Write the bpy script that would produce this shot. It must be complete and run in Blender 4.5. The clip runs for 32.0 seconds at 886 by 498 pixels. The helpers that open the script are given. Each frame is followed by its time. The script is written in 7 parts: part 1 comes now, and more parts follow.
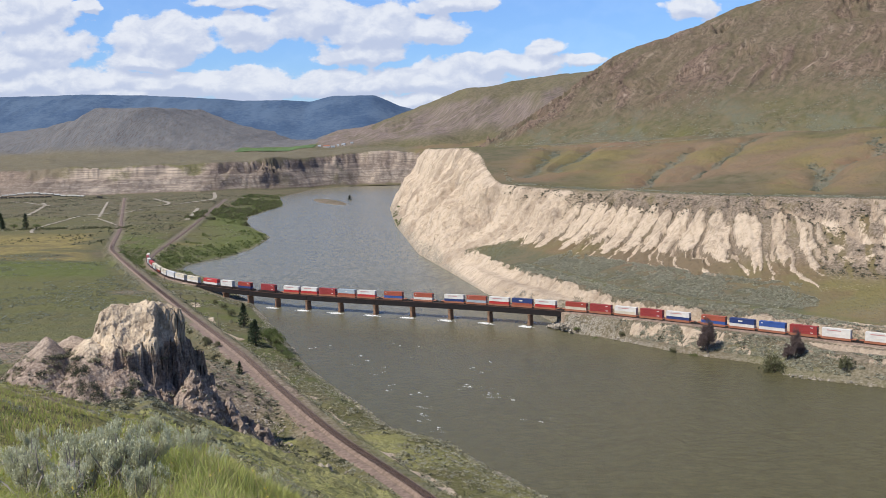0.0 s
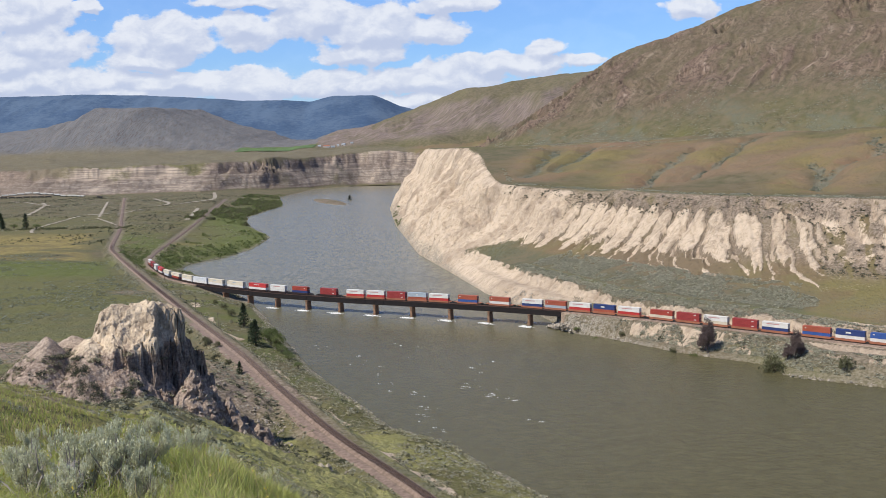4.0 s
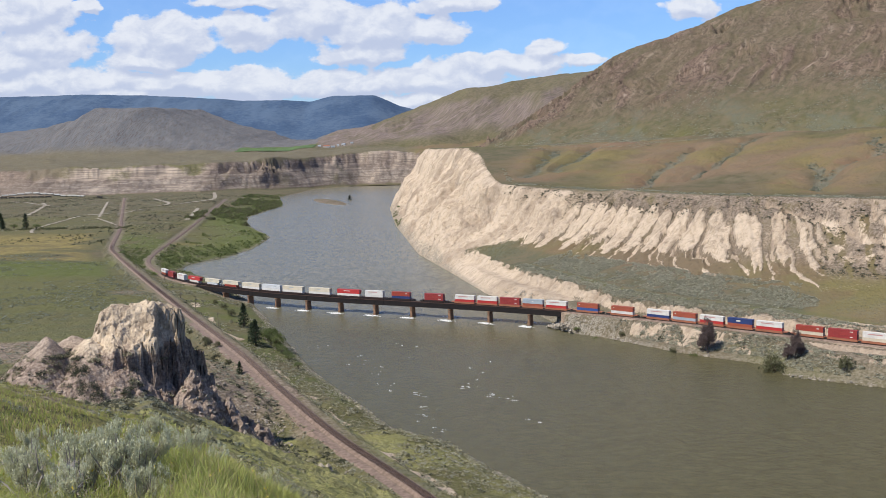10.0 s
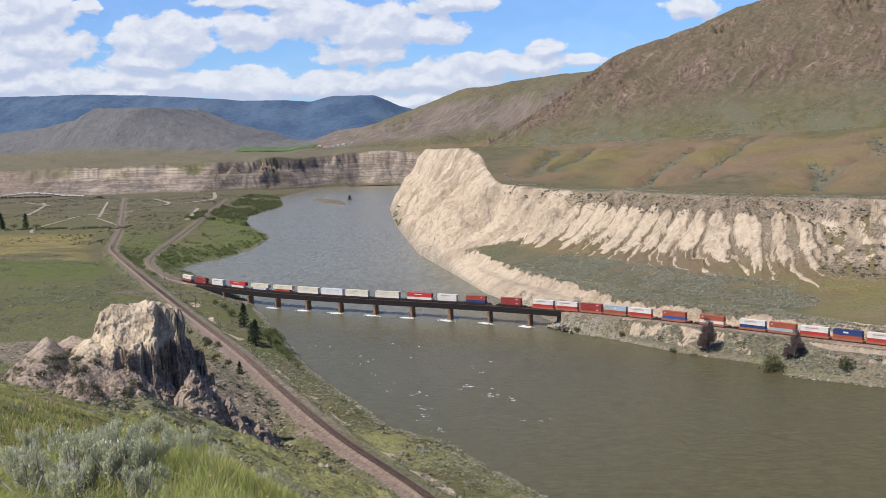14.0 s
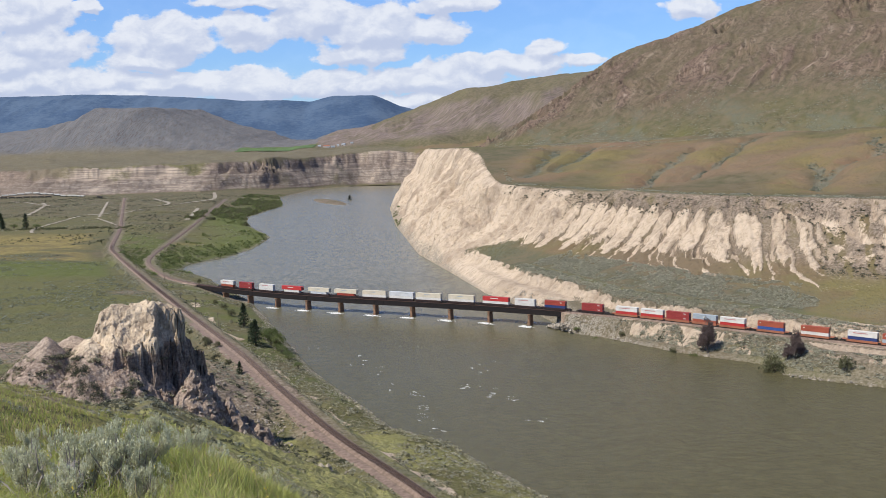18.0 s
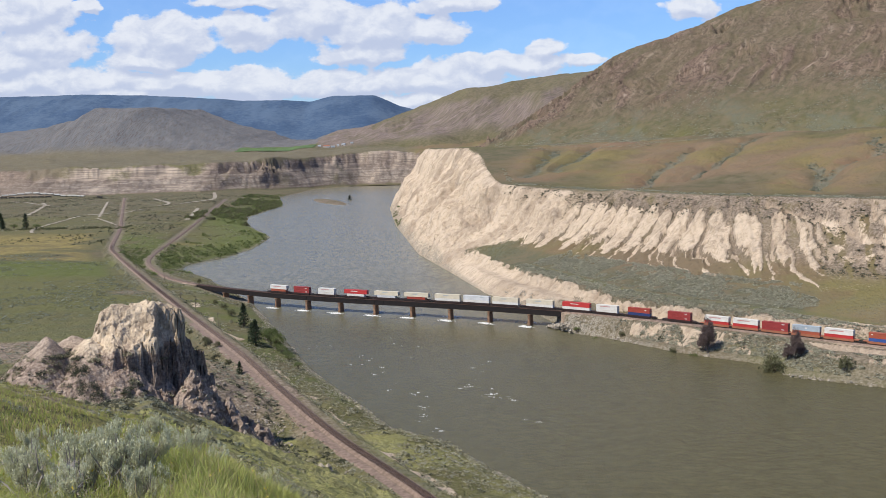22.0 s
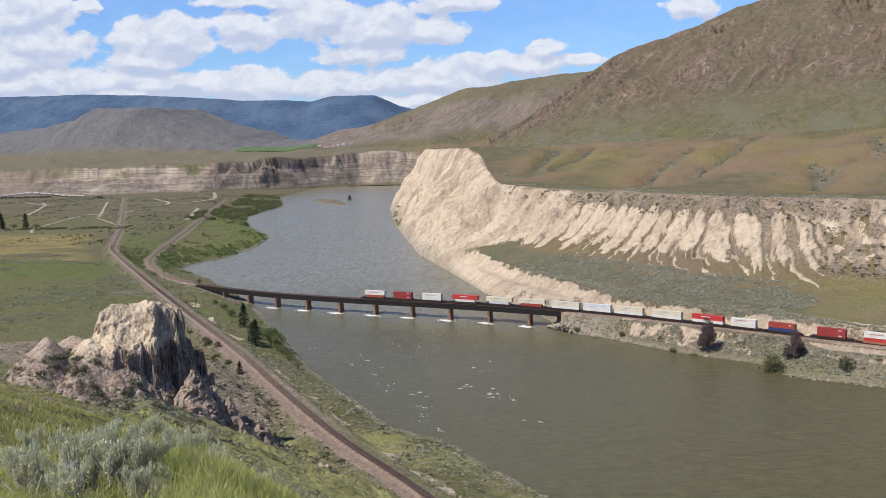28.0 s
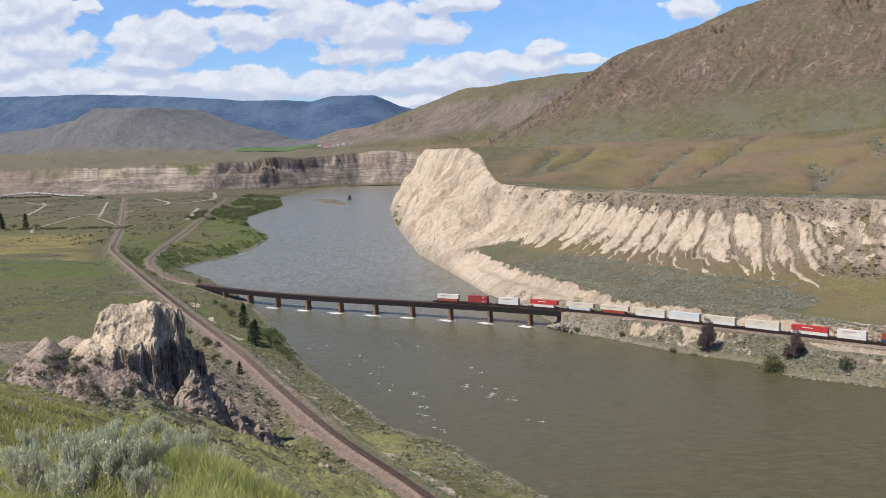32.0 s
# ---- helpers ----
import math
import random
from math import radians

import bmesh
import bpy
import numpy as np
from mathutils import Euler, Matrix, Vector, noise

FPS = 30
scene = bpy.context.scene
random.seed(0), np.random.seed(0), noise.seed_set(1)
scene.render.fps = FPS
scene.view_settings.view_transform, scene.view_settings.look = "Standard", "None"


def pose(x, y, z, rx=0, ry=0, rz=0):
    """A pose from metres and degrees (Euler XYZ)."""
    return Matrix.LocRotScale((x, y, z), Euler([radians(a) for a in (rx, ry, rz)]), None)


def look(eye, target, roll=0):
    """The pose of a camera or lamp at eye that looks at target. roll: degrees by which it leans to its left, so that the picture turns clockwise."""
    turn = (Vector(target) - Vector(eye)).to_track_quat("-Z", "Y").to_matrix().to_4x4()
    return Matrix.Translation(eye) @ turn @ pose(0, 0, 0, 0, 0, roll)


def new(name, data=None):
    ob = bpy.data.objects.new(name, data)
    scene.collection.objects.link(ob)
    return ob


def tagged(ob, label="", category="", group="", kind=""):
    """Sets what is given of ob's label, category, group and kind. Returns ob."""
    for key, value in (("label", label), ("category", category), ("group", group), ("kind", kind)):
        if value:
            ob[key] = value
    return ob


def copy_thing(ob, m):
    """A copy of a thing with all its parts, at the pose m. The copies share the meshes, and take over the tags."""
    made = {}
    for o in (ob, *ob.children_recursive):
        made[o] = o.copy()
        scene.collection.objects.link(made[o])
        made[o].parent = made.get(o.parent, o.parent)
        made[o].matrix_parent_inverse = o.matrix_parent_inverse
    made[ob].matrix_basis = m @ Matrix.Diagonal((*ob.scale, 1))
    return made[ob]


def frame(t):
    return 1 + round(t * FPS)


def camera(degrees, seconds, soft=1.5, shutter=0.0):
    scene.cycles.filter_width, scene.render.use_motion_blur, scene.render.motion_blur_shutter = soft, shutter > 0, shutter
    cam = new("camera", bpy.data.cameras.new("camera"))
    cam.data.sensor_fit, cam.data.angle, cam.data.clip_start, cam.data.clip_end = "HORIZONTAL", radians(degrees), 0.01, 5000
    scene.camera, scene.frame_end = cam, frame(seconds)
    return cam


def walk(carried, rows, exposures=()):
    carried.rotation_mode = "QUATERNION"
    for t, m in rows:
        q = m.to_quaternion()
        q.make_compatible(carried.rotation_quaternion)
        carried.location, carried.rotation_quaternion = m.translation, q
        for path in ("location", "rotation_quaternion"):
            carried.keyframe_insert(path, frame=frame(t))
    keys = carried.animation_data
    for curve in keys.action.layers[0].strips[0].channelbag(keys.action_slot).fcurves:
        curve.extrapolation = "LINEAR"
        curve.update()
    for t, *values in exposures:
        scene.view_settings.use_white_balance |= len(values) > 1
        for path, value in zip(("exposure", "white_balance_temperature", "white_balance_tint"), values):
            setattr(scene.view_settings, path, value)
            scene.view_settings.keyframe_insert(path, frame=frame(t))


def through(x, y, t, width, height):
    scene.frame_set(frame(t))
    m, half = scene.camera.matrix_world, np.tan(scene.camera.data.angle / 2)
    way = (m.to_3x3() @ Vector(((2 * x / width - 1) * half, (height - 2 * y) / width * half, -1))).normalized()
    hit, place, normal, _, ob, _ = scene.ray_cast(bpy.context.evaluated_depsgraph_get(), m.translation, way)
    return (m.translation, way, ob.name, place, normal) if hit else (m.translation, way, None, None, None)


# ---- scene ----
# ---- camera: stands still on the hillside, 99 m above the river ----
EYE = (0.0, 0.0, 99.1)
cam = camera(52.0, 32.0, soft=0.55)
AIM = look(EYE, (0.0, 100.0, 99.1 - 100.0 * math.tan(radians(6.31))), -1.5)
walk(cam, [(0, AIM), (32.0, AIM)], exposures=[(0, 0.13), (32.0, 0.13)])

# ---- daylight: high sun behind and to the left of the camera ----
SUN_TO = Vector((-0.50, -0.32, 0.80)).normalized()
elev = math.asin(SUN_TO.z)
sun = new("sun", bpy.data.lights.new("sun", "SUN"))
sun.data.energy, sun.data.angle, sun.data.color = 5.0, radians(0.53), (1.0, 0.93, 0.82)
sun.matrix_world = look((0, 0, 600), Vector((0, 0, 600)) - SUN_TO)
world = bpy.data.worlds.new("sky")
scene.world = world
world.use_nodes = True


class Net:
    """Small helper to write node trees in few lines."""

    def __init__(self, tree):
        self.t = tree

    def node(self, kind, **sockets):
        n = self.t.nodes.new(kind)
        for k, v in sockets.items():
            key = int(k[1:]) if k[0] == "i" and k[1:].isdigit() else k.replace("_", " ")
            self.put(n.inputs[key], v)
        return n

    def put(self, socket, v):
        if isinstance(v, bpy.types.NodeSocket):
            self.t.links.new(v, socket)
        else:
            socket.default_value = v

    def math(self, op, a, b=0.0, c=0.0, clamp=False):
        n = self.t.nodes.new("ShaderNodeMath")
        n.operation, n.use_clamp = op, clamp
        for i, v in enumerate((a, b, c)):
            self.put(n.inputs[i], v)
        return n.outputs[0]

    def vec(self, op, a, b=(0, 0, 0)):
        n = self.t.nodes.new("ShaderNodeVectorMath")
        n.operation = op
        self.put(n.inputs[0], a)
        if op == "SCALE":
            self.put(n.inputs[3], b)
        else:
            self.put(n.inputs[1], b)
        return n.outputs[1] if op in ("LENGTH", "DOT_PRODUCT") else n.outputs[0]

    def noise(self, vec, scale, detail=4.0, rough=0.55, dist=0.0, out=0):
        n = self.node("ShaderNodeTexNoise", Vector=vec, Scale=scale, Detail=detail, Roughness=rough, Distortion=dist)
        return n.outputs[out]

    def mix(self, fac, a, b, mode="MIX"):
        n = self.t.nodes.new("ShaderNodeMix")
        n.data_type, n.blend_type = "RGBA", mode
        self.put(n.inputs[0], fac)
        self.put(n.inputs[6], a if not isinstance(a, tuple) else (*a[:3], 1))
        self.put(n.inputs[7], b if not isinstance(b, tuple) else (*b[:3], 1))
        return n.outputs[2]

    def range(self, v, a, b, c=0.0, d=1.0, smooth=True):
        n = self.t.nodes.new("ShaderNodeMapRange")
        n.interpolation_type = "SMOOTHSTEP" if smooth else "LINEAR"
        for i, w in enumerate((v, a, b, c, d)):
            self.put(n.inputs[i], w)
        return n.outputs[0]


# cumulus banks over the valley: direction (x / y, z / y) and half sizes
PUFFS = [(-0.442, 0.156, 0.059, 0.029), (-0.378, 0.162, 0.024, 0.006), (-0.427, 0.121, 0.061, 0.028), (-0.462, 0.102, 0.049, 0.02), (-0.298, 0.124, 0.067, 0.035), (-0.321, 0.102, 0.056, 0.014), (-0.206, 0.133, 0.05, 0.024), (-0.13, 0.14, 0.064, 0.026), (-0.072, 0.13, 0.06, 0.032), (-0.005, 0.125, 0.038, 0.02), (-0.196, 0.162, 0.078, 0.008), (0.02, 0.154, 0.054, 0.013), (-0.089, 0.104, 0.064, 0.014), (-0.417, 0.081, 0.132, 0.021), (-0.292, 0.078, 0.084, 0.015), (-0.212, 0.076, 0.084, 0.022), (-0.102, 0.071, 0.091, 0.018), (-0.004, 0.075, 0.098, 0.021), (0.076, 0.09, 0.077, 0.017), (0.114, 0.104, 0.032, 0.014), (0.159, 0.092, 0.033, 0.008), (-0.047, 0.053, 0.105, 0.011), (0.269, 0.144, 0.038, 0.013), (-0.385, 0.067, 0.181, 0.01)]


def build_world():
    wt = world.node_tree
    wt.nodes.clear()
    n = Net(wt)
    sky = wt.nodes.new("ShaderNodeTexSky")
    sky.sky_type, sky.sun_disc, sky.sun_elevation, sky.sun_rotation = "NISHITA", False, elev, math.atan2(SUN_TO.x, SUN_TO.y)
    sky.altitude, sky.air_density, sky.dust_density, sky.ozone_density = 300.0, 1.3, 0.15, 3.0
    way = n.node("ShaderNodeTexCoord").outputs["Generated"]
    sep = n.node("ShaderNodeSeparateXYZ", i0=way)
    ahead = n.math("MAXIMUM", sep.outputs[1], 0.02)
    spot = n.node("ShaderNodeCombineXYZ", i0=n.math("DIVIDE", sep.outputs[0], ahead), i1=n.math("DIVIDE", sep.outputs[2], ahead), i2=0.0).outputs[0]
    # elsewhere in the sky: scattered fair-weather cloud
    loose = n.noise(n.vec("ADD", way, (2.0, 0.0, 4.0)), 3.2, 7.0, 0.58)
    aside = n.range(n.math("ABSOLUTE", n.math("DIVIDE", sep.outputs[0], ahead)), 0.6, 1.0)
    loose = n.math("MULTIPLY", aside, n.math("MULTIPLY", n.math("SUBTRACT", loose, 0.585), 8.0))

    def density(at):
        """How deep a direction lies inside the clouds: rounded heaps with billowing edges."""
        wide = n.vec("MULTIPLY", at, (1.0, 1.5, 1.0))
        curl = n.vec("SCALE", n.vec("SUBTRACT", n.noise(wide, 26.0, 3.0, 0.5, 0.0, 1), (0.5, 0.5, 0.5)), 0.040)
        bent = n.vec("ADD", at, n.vec("MULTIPLY", curl, (1.0, 0.55, 0.0)))
        body = None
        for x, z, rx, rz in PUFFS:
            d = n.vec("MULTIPLY", n.vec("SUBTRACT", bent, (x, z, 0.0)), (1.02 / rx, 1.02 / rz, 0.0))
            f = n.math("SUBTRACT", 1.0, n.vec("LENGTH", d))
            body = f if body is None else n.math("SMOOTH_MAX", body, f, 0.12)
        cell = n.node("ShaderNodeTexVoronoi", Vector=n.vec("ADD", wide, n.vec("SCALE", curl, 0.5)), Scale=42.0)
        cell.feature = "SMOOTH_F1"
        puffs = n.math("SUBTRACT", 0.42, cell.outputs["Distance"])
        fleece = n.math("SUBTRACT", n.noise(wide, 60.0, 7.0, 0.6), 0.5)
        return n.math("ADD", body, n.math("ADD", n.math("MULTIPLY", puffs, 0.62), n.math("MULTIPLY", fleece, 0.75)))

    here = density(spot)
    dens = n.math("MAXIMUM", here, loose)
    mask = n.range(dens, -0.05, 0.20)
    light = n.range(n.math("SUBTRACT", here, density(n.vec("ADD", spot, (-0.003, 0.0095, 0.0)))), -0.40, 0.36)
    light = n.math("MULTIPLY", light, n.range(n.noise(n.vec("MULTIPLY", spot, (1.0, 1.6, 1.0)), 34.0, 6.0, 0.62, 0.4), 0.34, 0.60, 0.45, 1.0))
    cloud = n.mix(light, (8.2, 9.2, 11.9), (12.4, 12.9, 14.1))
    tone = n.mix(n.range(sep.outputs[2], 0.15, 0.6), (1.0, 1.48, 2.40), (0.72, 1.0, 1.5))
    blue = n.mix(1.0, sky.outputs[0], tone, "MULTIPLY")
    hazy = n.mix(n.range(n.math("DIVIDE", sep.outputs[2], ahead), 0.0, 0.10, 0.55, 0.0), blue, (7.0, 8.8, 11.6))
    col = n.mix(n.math("MULTIPLY", mask, 0.96), hazy, cloud)
    bg = n.node("ShaderNodeBackground", Color=col, Strength=0.0597)
    out = n.node("ShaderNodeOutputWorld")
    wt.links.new(bg.outputs[0], out.inputs[0])


build_world()
# ---- plan: shores, tracks, terrace edges (metres; the camera stands over the origin) ----
SHORE_W = [(230, -500), (200, 0), (150, 90), (95, 165), (52, 215), (28, 248), (15, 270), (1, 298), (-19, 315), (-59, 402), (-86, 479), (-129, 602), (-187, 719), (-228, 777),
           (-231, 828), (-209, 867), (-198, 949), (-203, 1073), (-267, 1251), (-307, 1420), (-298, 1698), (-361, 2024), (-334, 2434), (-240, 2558)]
SHORE_E = [(760, -500), (560, -100), (330, 195), (174, 352), (144, 372), (139, 396), (110, 422), (84, 457), (66, 474), (52, 544), (28, 612), (7, 715),
           (-24, 858), (-61, 1187), (-88, 1535), (-96, 2300), (-100, 2558)]
EDGE_E = [(1000, -500), (700, 130), (400, 390), (227, 541), (172, 605), (101, 750), (54, 816), (46, 900), (44, 1050), (28, 1180), (2, 1320), (-20, 1535), (-40, 2600)]
# dry gullies that cut the terrace above the cliff
GULLIES = [[(205, 762), (222, 787), (248, 826), (280, 871), (308, 915), (352, 960)], [(78, 862), (90, 888), (109, 957), (138, 1063)], [(112, 890), (128, 919), (151, 976), (185, 1066)],
           [(262, 640), (292, 674), (315, 690), (352, 730), (380, 800)], [(172, 735), (184, 800), (212, 850), (262, 930)], [(258, 600), (268, 650), (290, 690), (300, 740)], [(390, 640), (430, 720), (440, 800)]]
RAIL2_Z = 12.8


def rail_h(x):
    """Rail height of the bridge line, which climbs a little towards the east."""
    return 9.65 + 0.0033 * np.clip(x, -260, 260)


TRACK_E = [(-437, 1838), (-380, 1500), (-327, 1195), (-286, 946), (-272, 854), (-257, 786), (-236, 733), (-207, 676), (-178.1, 638), (-162.4, 623.5), (-148.2, 611.3), (-128.1, 595.6), (-103.9, 579.1),
           (-62.8, 555.6), (-18.1, 533.6), (26.3, 510.9), (65.5, 487.1), (92.4, 467.6), (116.6, 447.5), (138.5, 427.7), (158.5, 409.6), (177.6, 392.6), (255, 325), (420, 180), (700, -65)]
TRACK_W = [(170, -300), (95, 0), (45, 120), (-4.5, 218), (-33.5, 270), (-60, 325), (-92, 395), (-145, 502), (-217, 650), (-292, 808), (-325, 888), (-391, 1098), (-483, 1370), (-677, 1942)]


def smooth_line(pts, step):
    """Even points along a soft curve through the plan's points."""
    p = np.array([pts[0], *pts, pts[-1]], float)
    out = []
    for i in range(1, len(p) - 2):
        a, b, c, d = p[i - 1], p[i], p[i + 1], p[i + 2]
        k = max(4, int(np.hypot(*(c - b)) / 2))
        t = np.linspace(0, 1, k, endpoint=False)[:, None]
        out.append(0.5 * (2 * b + (c - a) * t + (2 * a - 5 * b + 4 * c - d) * t ** 2 + (3 * b - a - 3 * c + d) * t ** 3))
    q = np.vstack(out + [p[-1:]])
    s = np.concatenate([[0], np.cumsum(np.hypot(*np.diff(q, axis=0).T))])
    n = np.arange(0, s[-1], step)
    return np.stack([np.interp(n, s, q[:, 0]), np.interp(n, s, q[:, 1])], 1)


def nearest(x, y, pts):
    """Distance to a line of the plan, and the way along it to the nearest point."""
    best, along, s0 = np.full(x.shape, 1e18), np.zeros(x.shape), 0.0
    for (ax, ay), (bx, by) in zip(pts[:-1], pts[1:]):
        dx, dy = bx - ax, by - ay
        ll = dx * dx + dy * dy
        t = np.clip(((x - ax) * dx + (y - ay) * dy) / ll, 0, 1)
        d = (x - ax - t * dx) ** 2 + (y - ay - t * dy) ** 2
        m = d < best
        best = np.where(m, d, best)
        along = np.where(m, s0 + t * math.sqrt(ll), along)
        s0 += math.sqrt(ll)
    return np.sqrt(best), along


EDGE_FINE = smooth_line(EDGE_E, 16.0)
SHORE_FINE = smooth_line(SHORE_E, 16.0)
SHORE_WAY = np.concatenate([[0], np.cumsum(np.hypot(*np.diff(SHORE_FINE, axis=0).T))])
EDGE_WAY = np.convolve(np.pad(nearest(SHORE_FINE[:, 0], SHORE_FINE[:, 1], EDGE_FINE)[1], 7, "edge"), np.ones(15) / 15, "valid")


def line_x(y, pts):
    a = sorted(pts, key=lambda p: p[1])
    return np.interp(y, [p[1] for p in a], [p[0] for p in a])


LATTICE = np.random.RandomState(7).rand(256, 256)


def vnoise(x, y):
    xi, yi = np.floor(x).astype(int), np.floor(y).astype(int)
    fx, fy = x - xi, y - yi
    fx, fy = fx * fx * fx * (fx * (fx * 6 - 15) + 10), fy * fy * fy * (fy * (fy * 6 - 15) + 10)
    x0, x1, y0, y1 = xi & 255, (xi + 1) & 255, yi & 255, (yi + 1) & 255
    a = LATTICE[x0, y0] * (1 - fx) + LATTICE[x1, y0] * fx
    b = LATTICE[x0, y1] * (1 - fx) + LATTICE[x1, y1] * fx
    return (a * (1 - fy) + b * fy) * 2 - 1


def fbm(x, y, size, octaves=4, rough=0.5):
    v, amp, k = 0.0, 1.0, 1.0 / size
    for i in range(octaves):
        v = v + amp * vnoise(x * k + 17.3 * i, y * k - 9.1 * i)
        amp, k = amp * rough, k * 2.03
    return v


def ridged(x, y, size, octaves=4, rough=0.5):
    v, amp, k = 0.0, 1.0, 1.0 / size
    for i in range(octaves):
        v = v + amp * (1 - 2 * np.abs(vnoise(x * k + 31.7 * i, y * k + 5.3 * i)))
        amp, k = amp * rough, k * 2.07
    return v


def blocks(x, y, size):
    """A random height for each of the irregular blocks that cover the plan, and the distance to the block's middle."""
    px, py = x / size, y / size
    ix, iy = np.floor(px).astype(int), np.floor(py).astype(int)
    best, value = np.full(x.shape, 9.0), np.zeros(x.shape)
    for dx in (-1, 0, 1):
        for dy in (-1, 0, 1):
            cx, cy = ix + dx, iy + dy
            d = np.hypot(cx + LATTICE[cx & 255, cy & 255] - px, cy + LATTICE[(cx + 91) & 255, (cy + 37) & 255] - py)
            m = d < best
            best, value = np.where(m, d, best), np.where(m, LATTICE[(cx + 17) & 255, (cy + 143) & 255], value)
    return value, best


def step(v, a, b):
    t = np.clip((v - a) / (b - a), 0, 1)
    return t * t * (3 - 2 * t)


def blend_max(a, b, k):
    h = np.clip(0.5 + 0.5 * (a - b) / k, 0, 1)
    return b * (1 - h) + a * h + k * h * (1 - h)


# the near mountain's crest: (way across its slope, way up to the crest); crest lines of the far hills as (x, z)
CREST_E = [(-775, 0), (-756, 24), (-742, 61), (-717, 120), (-705, 160), (-698, 225), (-688, 292), (-662, 326), (-625, 354), (-574, 438), (-514, 500), (-443, 573), (-344, 650), (-100, 760), (900, 900)]
CREST_MID = [(-640, 122), (-481, 150), (-394, 183), (-288, 199), (-181, 219), (-69, 263), (35, 300), (127, 320), (228, 332), (377, 355), (528, 367), (1000, 420)]
CREST_MESA = [(-3500, 180), (-1755, 212), (-1531, 232), (-1397, 253), (-1341, 297), (-1151, 296), (-1083, 270), (-904, 216), (-748, 183), (-640, 150), (-500, 120)]


def crest(x, pts):
    return np.interp(x, [p[0] for p in pts], [p[1] for p in pts])


def hill_z(x, y):
    """The hillside on which the camera stands, with the spur that runs out to the clay bluff."""
    ax, ay = -0.322, 0.947
    s, n = x * ax + y * ay, x * ay - y * ax
    ridge = np.interp(s, [-400, -60, 0, 5, 8, 10, 15, 25, 40, 80, 150, 215, 280, 340, 400, 470], [150, 110, 97.3, 96.6, 95.95, 95.5, 94.2, 91.4, 87.3, 76.4, 58.8, 42, 27, 25, 18, 4])
    out = step(s, 70, 170)
    right = (0.66 * np.maximum(n - 0.5, 0) ** 1.06) * (1 - out) + (0.565 - 0.20 * step(s, 270, 320)) * np.maximum(n - 0.8, 0) * out
    left = -0.45 * np.clip(-n - 2, 0, 11) * step(s, 14, 45) * (1 - step(s, 90, 190)) + 0.03 * np.maximum(-n - 6, 0) + 0.35 * np.maximum(-n - 75, 0) + 0.55 * np.maximum(-n, 0) * step(s, 272, 300)
    return ridge - np.where(n > 0, right, left)


def hashed(i, k):
    return LATTICE[np.asarray(i).astype(int) & 255, k]


